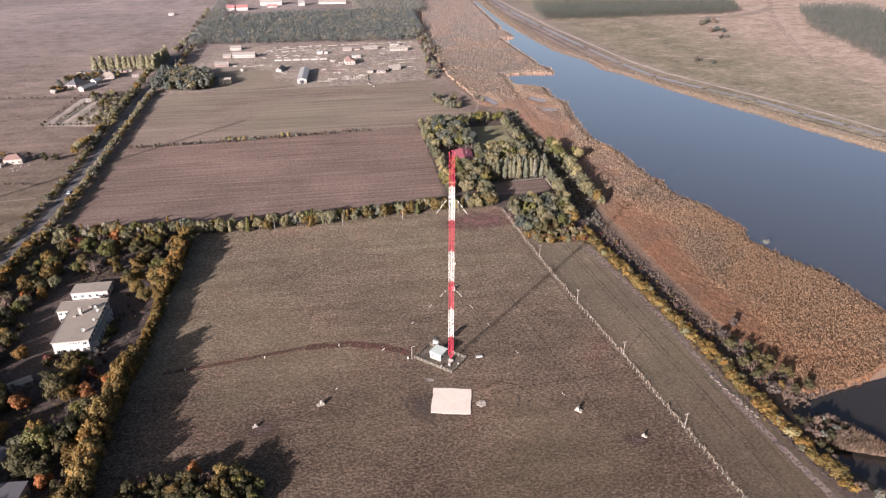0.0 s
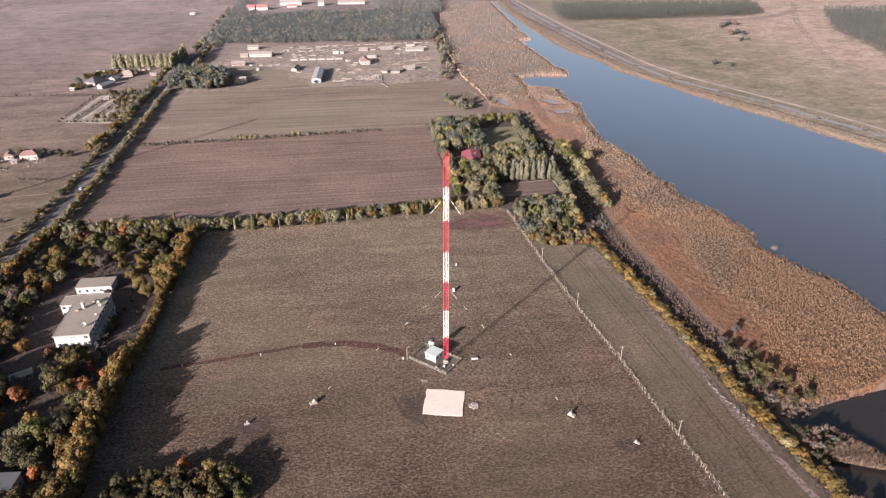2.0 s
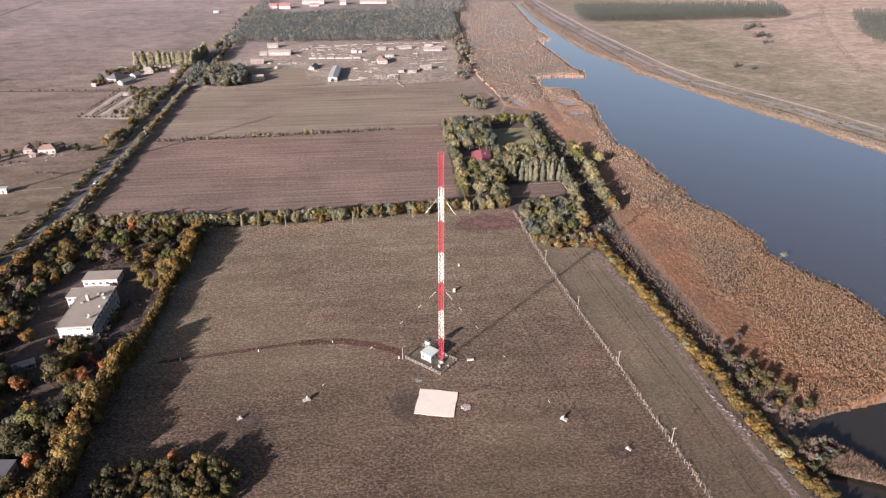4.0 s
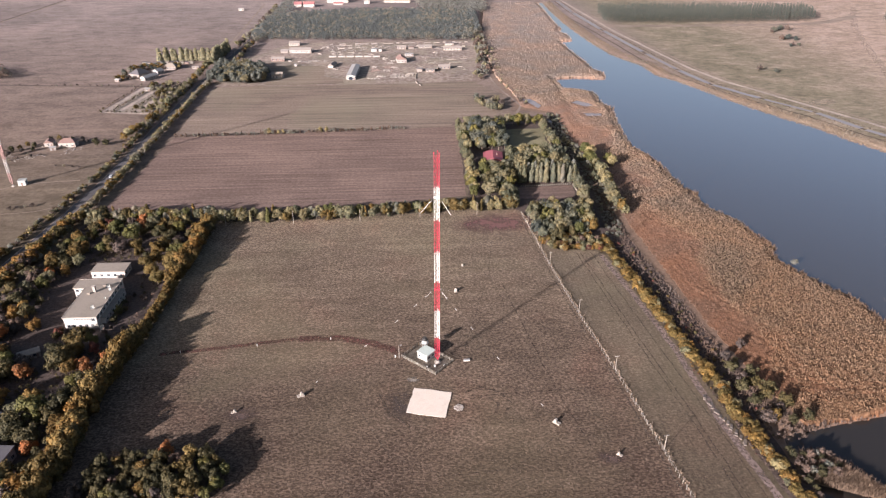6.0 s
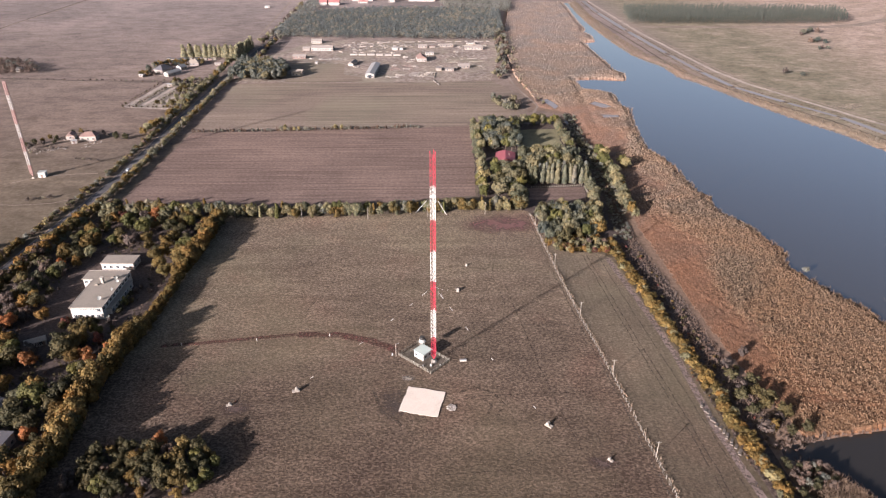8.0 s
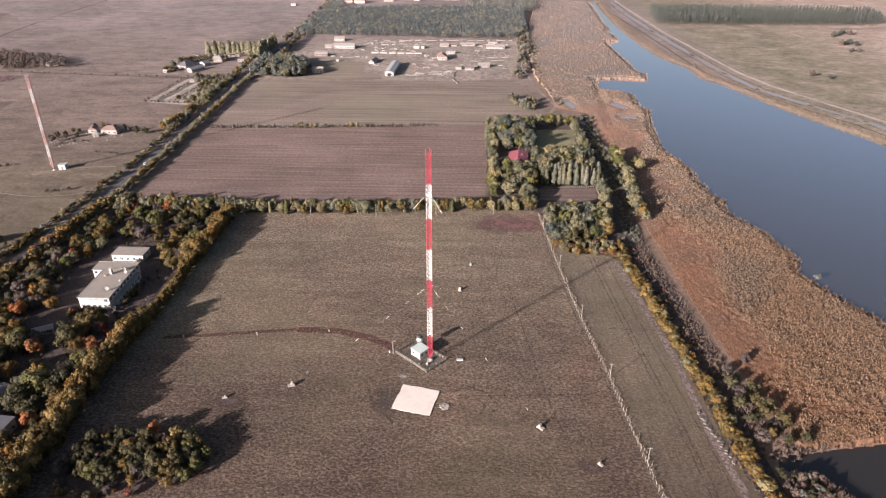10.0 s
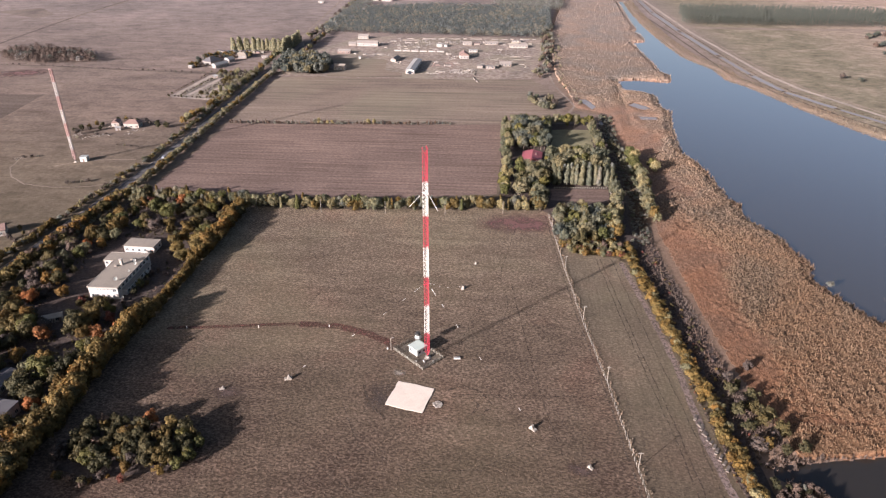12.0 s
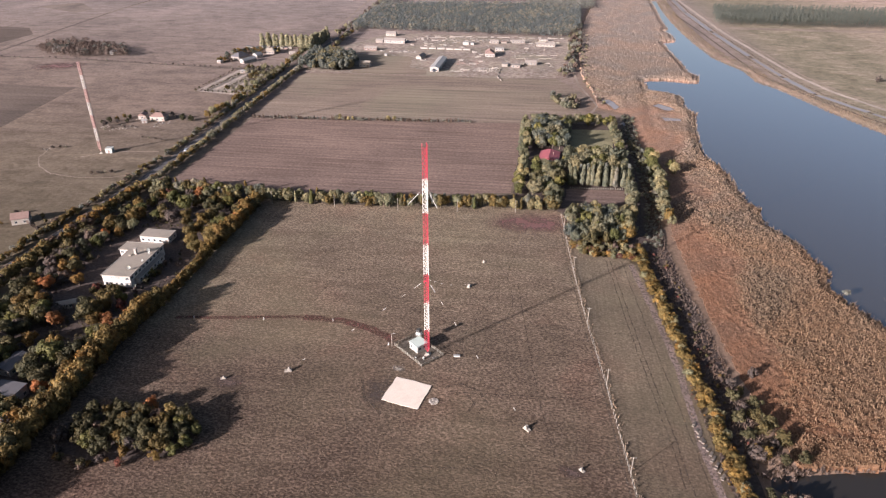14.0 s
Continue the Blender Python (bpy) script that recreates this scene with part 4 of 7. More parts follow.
def compound_fence():
    root = thing("mast_fence", "low weathered wooden fence round the mast", "fence", BASE)
    post_bm = bmesh.new()
    box(post_bm, -0.1, -0.1, 0, 0.1, 0.1, 1.55, 0.02)
    first = part("post", post_bm, OLDWOOD, root)
    corners = [(-9.3, -5.7), (9.3, -5.7), (9.3, 5.7), (-9.3, 5.7)]
    spots = []
    for (ax, ay), (bx, by) in zip(corners, corners[1:] + corners[:1]):
        n = round(math.hypot(bx - ax, by - ay) / 1.9)
        spots += [(ax + (bx - ax) * i / n, ay + (by - ay) * i / n) for i in range(n)]
    for i, (px, py) in enumerate(spots):
        ob = first if i == 0 else new("post", first.data)
        ob.parent = root
        ob.location = (px, py, 0)
    for (ax, ay), (bx, by) in zip(corners, corners[1:] + corners[:1]):
        for z in (0.35, 0.85, 1.35):
            bm = bmesh.new()
            dx, dy = (0.04, 0) if ax == bx else (0, 0.04)
            box(bm, min(ax, bx) - dx, min(ay, by) - dy, z - 0.06, max(ax, bx) + dx, max(ay, by) + dy, z + 0.06)
            part("rail", bm, OLDWOOD, root)


compound_fence()


def hut():
    root = thing("transmitter_hut", "small white hut with pale green sheet roof", "hut", local(-1.3, 0.9))
    bm = bmesh.new()
    box(bm, -2.6, -2.6, 0, 2.6, 2.6, 3.3)
    part("wall", bm, HUTWHITE, root)
    bm = bmesh.new()
    low = [bm.verts.new((sx * 2.95, sy * 2.95, 3.3)) for sx, sy in ((-1, -1), (1, -1), (1, 1), (-1, 1))]
    rim = [bm.verts.new((sx * 2.95, sy * 2.95, 3.48)) for sx, sy in ((-1, -1), (1, -1), (1, 1), (-1, 1))]
    cap = [bm.verts.new((sx * 2.75, sy * 2.75, 3.52 + 0.06 * (sy + 1))) for sx, sy in ((-1, -1), (1, -1), (1, 1), (-1, 1))]
    bm.faces.new(low[::-1])
    bm.faces.new(cap)
    for lower, upper in ((low, rim), (rim, cap)):
        for i in range(4):
            j = (i + 1) % 4
            bm.faces.new((lower[i], lower[j], upper[j], upper[i]))
    part("roof", bm, HUTROOF, root, "pale green sheet roof")
    bm = bmesh.new()
    box(bm, 0.2, -2.68, 0.05, 1.3, -2.58, 2.2, 0.02)
    door = part("door", bm, STEEL, root, "grey steel door")
    bm = bmesh.new()
    tube(bm, (1.15, -2.72, 1.0), (1.15, -2.72, 1.25), 0.03, 6)
    part("handle", bm, DARKMETAL, door)
    for wx in (-1.5,):
        bm = bmesh.new()
        box(bm, wx - 0.5, -2.66, 1.2, wx + 0.5, -2.6, 2.2)
        part("window", bm, GLASS, root)
    for wy in (-1.2, 1.2):
        bm = bmesh.new()
        box(bm, 2.6, wy - 0.5, 1.3, 2.66, wy + 0.5, 2.2)
        part("window", bm, GLASS, root)
    bm = bmesh.new()
    box(bm, -2.75, -2.75, 0, 2.75, 2.75, 0.3, 0.03)
    part("plinth", bm, OLDCONCRETE, root)


hut()


def tank():
    root = thing("tank_tower", "white cylindrical tank with dark cap on legs", "tank", local(-4.7, 4.0))
    for a in range(4):
        x, y = 1.0 * math.cos(radians(45 + 90 * a)), 1.0 * math.sin(radians(45 + 90 * a))
        bm = bmesh.new()
        tube(bm, (x, y, 0), (x * 0.9, y * 0.9, 4.3), 0.1, 6)
        part("leg", bm, STEEL, root)
    bm = bmesh.new()
    tube(bm, (0, 0, 4.3), (0, 0, 4.45), 1.55, 24)
    part("platform", bm, STEEL, root)
    bm = bmesh.new()
    tube(bm, (0, 0, 4.45), (0, 0, 5.7), 1.25, 24)
    for z in (4.6, 5.1, 5.6):
        tube(bm, (0, 0, z), (0, 0, z + 0.08), 1.3, 24)
    part("tank", bm, HUTWHITE, root, "white tank body")
    bm = bmesh.new()
    tube(bm, (0, 0, 5.7), (0, 0, 6.8), 1.22, 24, 1.0)
    tube(bm, (0, 0, 6.8), (0, 0, 7.1), 0.3, 10, 0.15)
    part("cap", bm, DARKMETAL, root, "dark metal cap")


tank()


def lamp_post(x, y, h, label):
    root = thing("lamp_post", label, "lamp post", pose(x, y, 0, 0, 0, rng.uniform(0, 20)))
    bm = bmesh.new()
    tube(bm, (0, 0, 0), (0, 0, h), 0.17, 8, 0.1)
    part("pole", bm, WOODPOLE, root)
    bm = bmesh.new()
    tube(bm, (0, 0, h - 0.15), (0.9, 0, h + 0.1), 0.06, 6)
    box(bm, 0.7, -0.14, h, 1.3, 0.14, h + 0.18, 0.03)
    part("lamp_head", bm, STEEL, root)


lamp_post(-16, 4.0, 6.4, "pale lamp post outside the mast fence")


def cabinet(x, y, sx, sy, sz, turn, label, name="equipment_box"):
    root = thing(name, label, "box", pose(x, y, 0, 0, 0, turn))
    bm = bmesh.new()
    box(bm, -sx / 2, -sy / 2, 0.1, sx / 2, sy / 2, sz, 0.04)
    part("body", bm, HUTWHITE, root)
    bm = bmesh.new()
    box(bm, -sx / 2 - 0.06, -sy / 2 - 0.06, sz, sx / 2 + 0.06, sy / 2 + 0.06, sz + 0.08, 0.02)
    part("lid", bm, METALROOF, root)
    bm = bmesh.new()
    box(bm, -sx / 2 - 0.1, -sy / 2 - 0.1, 0, sx / 2 + 0.1, sy / 2 + 0.1, 0.1)
    part("base", bm, OLDCONCRETE, root)


cabinet(12.3, 0.3, 2.6, 0.9, 0.6, 4, "long white concrete box in the field")
cabinet(-17.6, 4.6, 0.5, 0.5, 1.0, 0, "small white marker box by the fence")
for x, y, s in ((-1.2, -3.2, 1.1), (-4.5, -3.0, 0.6), (2.6, -2.8, 0.7), (-8.5, -0.6, 0.6), (-7.8, 6.4, 0.7)):
    cabinet(x, y, 0.7 * s, 0.5 * s, 1.0 * s, -43, "small pale cabinet inside the mast fence")

# slab of concrete panels with open joints
slab = thing("concrete_slab", "pale concrete slab on the field beside the mast", "slab", pose(-4.6, -24.9, 0.05, 0, 0, -12.6))
bm = bmesh.new()
box(bm, -7.2, -6.9, -0.05, 7.2, 6.9, 0.098)
part("bed", bm, OLDCONCRETE, slab)
prism(bm := bmesh.new(), ragged([(-7.6, -7.2), (7.5, -7.5), (7.7, 7.1), (-7.4, 7.4)], 0.6, 0.42), 0.1, 0.25)
part("screed", bm, CONCRETE, slab, "pale screed with chipped edges")


def rubble(x, y, n, r, label, size=1.0):
    root = thing("rubble_heap", label, "rubble", pose(x, y, 0))
    for k in range(n):
        bm = bmesh.new()
        a, d, s = rng.uniform(0, 6.28), r * math.sqrt(rng.random()), size * rng.uniform(0.12, 0.38)
        bmesh.ops.create_icosphere(bm, subdivisions=1, radius=s, matrix=pose(d * math.cos(a), d * math.sin(a), s * 0.3, rng.uniform(0, 90), rng.uniform(0, 90), 0) @ Matrix.Diagonal((1.2, 0.9, 0.6, 1)))
        part("stone", bm, rng.choice((OLDCONCRETE, OLDCONCRETE, TANROOF, TANWALL)), root)


rubble(6.6, -28.5, 130, 1.8, "heap of pale broken concrete on the field")
for x, y in ((-46, 18.8), (-77.4, 15.8), (-109.2, 12.9)):
    root = thing("marker_post", "small white marker post in the field", "post", pose(x, y, 0), "marker posts along the path")
    bm = bmesh.new()
    box(bm, -0.13, -0.13, 0, 0.13, 0.13, 1.1, 0.03)
    part("post", bm, HUTWHITE, root)
    bm = bmesh.new()
    box(bm, -0.17, -0.17, 1.1, 0.17, 0.17, 1.22, 0.03)
    part("cap", bm, HUTWHITE, root)


# ---- long fence and power poles ----
def power_pole(x, y, h, turn, group="power poles along the fence"):
    root = thing("power_pole", "pale concrete power pole with crossarm", "power pole", pose(x, y, 0, 0, 0, turn), group)
    bm = bmesh.new()
    tube(bm, (0, 0, 0), (0, 0, h), 0.15, 8, 0.10)
    part("pole", bm, WOODPOLE, root)
    bm = bmesh.new()
    box(bm, -0.9, -0.06, h - 0.6, 0.9, 0.06, h - 0.45, 0.02)
    part("crossarm", bm, WOODPOLE, root)
    for k in (-0.8, 0, 0.8):
        bm = bmesh.new()
        tube(bm, (k, 0, h - 0.45), (k, 0, h - 0.2), 0.05, 8)
        part("insulator", bm, STEEL, root)


for x, y, h in ((60.6, 128, 7.2), (64.0, 80, 7.4), (68.2, 33.5, 7.4), (73.0, -9.5, 7.4), (77.2, -55, 7.4), (82.5, -112, 7.4)):
    power_pole(x, y, h, 5)
for k in range(9):
    root = thing("roadside_pole", "slim pale pole beside the country road", "pole", pose(-203.5, 262 + 46 * k, 0, 0, 0, 90), "poles along the road")
    bm = bmesh.new()
    tube(bm, (0, 0, 0), (0, 0, 8.0), 0.22, 8, 0.15)
    part("pole", bm, WOODPOLE, root)
    bm = bmesh.new()
    box(bm, -0.8, -0.06, 7.4, 0.8, 0.06, 7.55, 0.02)
    part("crossarm", bm, WOODPOLE, root)
for x, y in ((-117, 137), (-77.6, 137), (-38.5, 137.5), (-2.7, 140), (32, 143)):
    power_pole(x, y, 8.2, 92, "power poles along the hedge")
FENCEPOST = painted("weathered_fence_post", (0.26, 0.23, 0.195), 0.9, 0.5, 1.0)
long_fence = thing("field_fence", "long leaning concrete post and wire fence", "fence")
bm = bmesh.new()
box(bm, -0.065, -0.065, -0.2, 0.065, 0.065, 2.3, 0.015)
post_data = part("post", bm, FENCEPOST, long_fence)
stops = []
for a, b in zip(FENCE, FENCE[1:]):
    a, b = Vector(a), Vector(b)
    n = round((b - a).length / 2.6)
    stops += [a.lerp(b, i / n) for i in range(n)]
for i, p in enumerate(stops):
    ob = post_data if i == 0 else new("post", post_data.data)
    ob.parent = long_fence
    ob.matrix_basis = pose(p.x + rng.uniform(-0.1, 0.1), p.y, 0, rng.uniform(-4, 4), rng.uniform(-5, 5), rng.uniform(0, 90))
for z in (0.5, 1.1, 1.7, 2.2):
    bm = bmesh.new()
    for p, q in zip(stops, stops[1:]):
        tube(bm, (p.x, p.y, z), (q.x, q.y, z), 0.012, 3)
    part("wire", bm, STEEL, long_fence)

# pale slabs lying along the strip's edge
TANCONCRETE = painted("stained_concrete", (0.170, 0.142, 0.120), 0.9, 0.6, 0.8)
for k in range(17):
    u = k / 16
    root = thing("stone_slab", "pale concrete slab lying beside the ditch", "slab", pose(103.0 + 4.6 * u + rng.uniform(-0.5, 0.5), -28 - 26 * u + rng.uniform(-0.5, 0.5), 0, rng.uniform(-3, 3), 7 + rng.uniform(-3, 5), 56 + rng.uniform(-9, 9)), "slabs along the ditch")
    bm = bmesh.new()
    box(bm, -1.35, -0.5, 0, 1.35, 0.5, 0.4, 0.07)
    part("slab", bm, TANCONCRETE, root)


# ---- houses ----
def opening(root, x, y, z, w, h, face, pane=GLASS):
    """A window in a frame: face is the side of the wall it sits on."""
    bm = bmesh.new()
    f = 0.09
    t = 0.06
    if face in "sn":
        s = -1 if face == "s" else 1
        y0, y1 = sorted((y, y + s * t))
        for a, b, c, d in ((-w / 2 - f, -w / 2, -f, h + f), (w / 2, w / 2 + f, -f, h + f), (-w / 2, w / 2, -f, 0), (-w / 2, w / 2, h, h + f), (-f / 2, f / 2, 0, h)):
            box(bm, x + a, y0, z + c, x + b, y1, z + d)
    else:
        s = -1 if face == "w" else 1
        x0, x1 = sorted((x, x + s * t))
        for a, b, c, d in ((-w / 2 - f, -w / 2, -f, h + f), (w / 2, w / 2 + f, -f, h + f), (-w / 2, w / 2, -f, 0), (-w / 2, w / 2, h, h + f), (-f / 2, f / 2, 0, h)):
            box(bm, x0, y + a, z + c, x1, y + b, z + d)
    frame_ob = part("window", bm, HUTWHITE, root)
    bm = bmesh.new()
    if face in "sn":
        y0, y1 = sorted((y + s * 0.004, y + s * 0.03))
        box(bm, x - w / 2, y0, z, x + w / 2, y1, z + h)
    else:
        x0, x1 = sorted((x + s * 0.004, x + s * 0.03))
        box(bm, x0, y - w / 2, z, x1, y + w / 2, z + h)
    part("pane", bm, pane, frame_ob)


def house(name, label, x, y, w, d, h, turn, roof="gable", wall=WHITEWALL, top=TILEROOF, rise=None, windows=True, chimney=False, group="", category="house"):
    """A house of w by d metres with walls h high; the ridge runs along its longer side."""
    root = thing(name, label, category, pose(x, y, 0, 0, 0, turn), group)
    bm = bmesh.new()
    box(bm, -w / 2, -d / 2, 0, w / 2, d / 2, h)
    part("wall", bm, wall, root)
    rise = rise if rise is not None else min(w, d) * 0.32
    o = 0.35
    bm = bmesh.new()
    if roof == "flat":
        box(bm, -w / 2 - o, -d / 2 - o, h, w / 2 + o, d / 2 + o, h + 0.3, 0.05)
    else:
        long_x = w >= d
        a, b = (w / 2 + o, d / 2 + o) if long_x else (d / 2 + o, w / 2 + o)
        inset = b * 0.9 if roof == "hip" else 0
        pts = [(-a, -b, h), (a, -b, h), (a, b, h), (-a, b, h), (-a + inset, 0, h + rise), (a - inset, 0, h + rise)]
        low = [(-a, -b, h - 0.15), (a, -b, h - 0.15), (a, b, h - 0.15), (-a, b, h - 0.15)]
        turned = (lambda p: p) if long_x else (lambda p: (-p[1], p[0], p[2]))
        v = [bm.verts.new(turned(p)) for p in pts + low]
        for f in ((0, 1, 5, 4), (2, 3, 4, 5), (1, 2, 5), (3, 0, 4), (9, 8, 7, 6), (6, 7, 1, 0), (7, 8, 2, 1), (8, 9, 3, 2), (9, 6, 0, 3)):
            bm.faces.new([v[i] for i in f])
    part("roof", bm, top, root)
    if windows:
        storeys = max(1, round(h / 3.1))
        for s in range(storeys):
            z = 0.95 + s * h / storeys
            n = max(1, int(w / 3.2))
            for i in range(n):
                opening(root, -w / 2 + w * (i + 0.5) / n, -d / 2, z, min(1.3, w / n * 0.5), 1.3, "s")
            n = max(1, int(d / 3.4))
            for i in range(n):
                opening(root, w / 2, -d / 2 + d * (i + 0.5) / n, z, min(1.3, d / n * 0.5), 1.3, "e")
        bm = bmesh.new()
        box(bm, -0.5, -d / 2 - 0.07, 0, 0.5, -d / 2 - 0.005, 2.05) if w < 5 else box(bm, w / 2 - 1.5, -d / 2 - 0.07, 0, w / 2 - 0.6, -d / 2 - 0.005, 2.05)
        part("door", bm, RUST, root, "brown wooden door")
    if chimney:
        bm = bmesh.new()
        box(bm, w * 0.2 - 0.3, -0.3, h, w * 0.2 + 0.3, 0.3, h + rise + 0.7, 0.03)
        part("chimney", bm, TILEROOF, root)
    return root


def dish(x, y, z, r, turn, label):
    r *= 0.75
    root = thing("satellite_dish", label, "satellite dish", pose(x, y, z, 0, 0, turn))
    bm = bmesh.new()
    tube(bm, (0, 0, 0), (0, 0, 0.8 * r), 0.08, 6)
    part("stand", bm, STEEL, root)
    bm = bmesh.new()
    m = pose(0, 0, r, -55, 0, 0)
    rings = []
    for i in range(5):
        s = i / 4
        rings.append([bm.verts.new(m @ Vector((r * s * math.cos(k * 0.3927), r * s * math.sin(k * 0.3927), 0.35 * r * s * s))) for k in range(16)] if i else [bm.verts.new(m @ Vector((0, 0, 0)))])
    for k in range(16):
        bm.faces.new((rings[0][0], rings[1][k], rings[1][(k + 1) % 16]))
        for i in range(1, 4):
            bm.faces.new((rings[i][k], rings[i + 1][k], rings[i + 1][(k + 1) % 16], rings[i][(k + 1) % 16]))
    bmesh.ops.solidify(bm, geom=bm.faces[:], thickness=0.04)
    part("reflector", bm, HUTWHITE, root)
    bm = bmesh.new()
    tube(bm, m @ Vector((0, 0, 0)), m @ Vector((0, 0, 0.9 * r)), 0.03, 5)
    tube(bm, m @ Vector((0, 0, 0.8 * r)), m @ Vector((0, 0, 0.95 * r)), 0.09, 6)
    part("feed_horn", bm, STEEL, root)


def station():
    """The two-storey white station building with flat felt roofs."""
    root = thing("station_building", "white two-storey station building with flat grey roof", "building", pose(-158.3, 50.6, 0))
    bm = bmesh.new()
    prism(bm, [(-7.2, -16.6), (7.2, -16.6), (7.2, 16.6), (-12.8, 16.6), (-12.8, 9.0), (-7.2, 9.0)], 0, 6.0)
    part("wall", bm, WHITEWALL, root)
    bm = bmesh.new()
    prism(bm, [(-7.6, -17.0), (7.6, -17.0), (7.6, 17.0), (-13.2, 17.0), (-13.2, 8.6), (-7.6, 8.6)], 6.0, 6.32)
    part("roof", bm, GREYROOF, root, "flat grey felt roof")
    bm = bmesh.new()
    box(bm, 7.2, -13.0, 0, 9.4, 12.0, 3.1)
    part("side_wing", bm, WHITEWALL, root)
    bm = bmesh.new()
    box(bm, 7.2, -13.3, 3.1, 9.7, 12.3, 3.35, 0.04)
    part("side_roof", bm, GREYROOF, root)
    for z in (1.0, 4.0):
        if z > 3:
            for i in range(7):
                opening(root, -2.4 + 1.15 * i, -16.6, 4.75, 0.7, 0.6, "s")
            opening(root, 5.6, -16.6, 4.0, 1.6, 1.4, "s")
        else:
            for i in range(5):
                opening(root, -5.6 + 2.6 * i, -16.6, z, 1.2, 1.3, "s")
        for i in range(2):
            opening(root, -11.5 + 2.6 * i, 9.0, z, 1.4, 1.3, "s")
    for i in range(9):
        opening(root, 7.2, -14.8 + 3.6 * i, 4.0, 1.9, 1.4, "e")
    for i in range(7):
        opening(root, 9.4, -11.2 + 3.4 * i, 1.0, 1.6, 1.3, "e")
    bm = bmesh.new()
    box(bm, -1.8, 4.2, 6.3, -0.6, 5.4, 9.4, 0.05)
    box(bm, -2.0, 4.0, 9.4, -0.4, 5.6, 9.65, 0.04)
    part("chimney", bm, OLDCONCRETE, root)
    for x, y in ((-3.4, 3.0), (1.5, 10.0)):
        bm = bmesh.new()
        box(bm, x - 0.7, y - 0.5, 6.3, x + 0.7, y + 0.5, 7.0, 0.05)
        part("roof_hatch", bm, GREYROOF, root)
    for x0, y0, x1, y1 in ((-7.6, -17.0, 7.6, -16.8), (7.4, -16.8, 7.6, 17.0), (-13.2, 16.8, 7.4, 17.0), (-7.6, -16.8, -7.4, 8.6)):
        bm = bmesh.new()
        box(bm, x0, y0, 6.32, x1, y1, 6.42)
        part("roof_edge", bm, OLDCONCRETE, root)


station()
dish(-154.6, 40.2, 6.32, 1.3, 190, "large white satellite dish on the roof")
dish(-154.4, 58.6, 6.32, 1.2, 200, "white satellite dish on the roof")
dish(-152.6, 56.0, 6.32, 1.0, 170, "white satellite dish on the roof")
dish(-152.2, 48.5, 6.32, 0.8, 160, "small white satellite dish on the roof")
dish(-148.0, 56.7, 0.0, 1.7, 175, "large white satellite dish beside the station wall")
dish(-148.8, 33.0, 0.0, 1.6, 150, "large white satellite dish on the ground")
house("annex_building", "white single-storey annex with flat grey roof", -163, 83.5, 16.6, 8.6, 3.6, -1, "flat", WHITEWALL, GREYROOF, category="building")
house("outbuilding", "low building with grey flat roof among trees", -155.5, -47, 11, 7.5, 4.4, -5, "flat", OLDCONCRETE, DARKROOF, category="building")
house("shed", "grey shed with sheet roof among trees", -166, -30, 7, 11, 3.2, -8, "gable", OLDCONCRETE, DARKROOF, 1.0, category="shed")
house("shed", "low grey shed under autumn trees", -172, 14, 8, 4, 2.6, 30, "gable", OLDCONCRETE, GREYROOF, 0.7, category="shed")
house("house", "red-roofed park house among trees", 53.0, 231, 13.5, 17, 4.6, -6, "gable", WHITEWALL, REDROOF, 1.8, chimney=True)
house("transmitter_hut", "small white hut at the distant mast", -266, 208, 4.5, 4.5, 3.2, 10, "flat", HUTWHITE, HUTWHITE, category="hut")
house("house", "farmhouse with clay tile roof by trees", -268, 285, 12, 8, 3.8, 4, "hip", OLDCONCRETE, TILEROOF, chimney=True)
house("barn", "small whitewashed barn beside the farmhouse", -283, 287, 6, 7, 3.2, 10, "gable", OLDCONCRETE, TILEROOF, category="barn")
house("shed", "small pale shed in the farm garden", -276, 276, 4, 3, 2.4, 20, "gable", FARMWALL, METALROOF, 0.7, category="shed")
house("house", "house with clay tile roof beside the road", -253, 94, 9, 8, 3.6, 28, "gable", OLDCONCRETE, TILEROOF, chimney=True)

for x, y, r in ((-292, 256, 4), (-284, 262, 4), (-288, 259, 4), (-316, 208, 3)):
    rubble(x, y, 24, r, "heap of brushwood and rubble on the grassland")

house("house", "small white house inside the far grove", -508, 508, 12, 6, 3.4, 5, "gable", WHITEWALL, METALROOF)
house("shed", "small white shed inside the far grove", -438, 508, 5, 5, 3.0, 15, "gable", WHITEWALL, METALROOF, category="shed")
# hamlet beyond the allotments
for label, x, y, w, d, h, turn, kind, top in (
        ("long white barn in the roadside hamlet", -272, 491, 6.5, 18, 3.2, -28, "gable", METALROOF),
        ("dark-roofed house in the roadside hamlet", -286, 504, 13, 16, 3.8, -25, "hip", DARKROOF),
        ("small white gabled house in the hamlet", -270, 514, 7, 9, 3.4, -25, "gable", METALROOF),
        ("low grey house under poplars in the hamlet", -263, 535, 14, 9, 3.4, -4, "hip", GREYROOF),
        ("small pale hut beside the allotments", -259, 444, 5, 4, 2.6, 5, "flat", METALROOF),
        ("low pale shed at the hamlet's edge", -301, 482, 5, 3, 2.2, -20, "gable", METALROOF),
        ("small pale shed beside the road", -236, 534, 7, 3, 2.2, 0, "gable", TANROOF)):
    house("house", label, x, y, w, d, h, turn, kind, FARMWALL if "white" in label else TANWALL, top, group="hamlet houses")
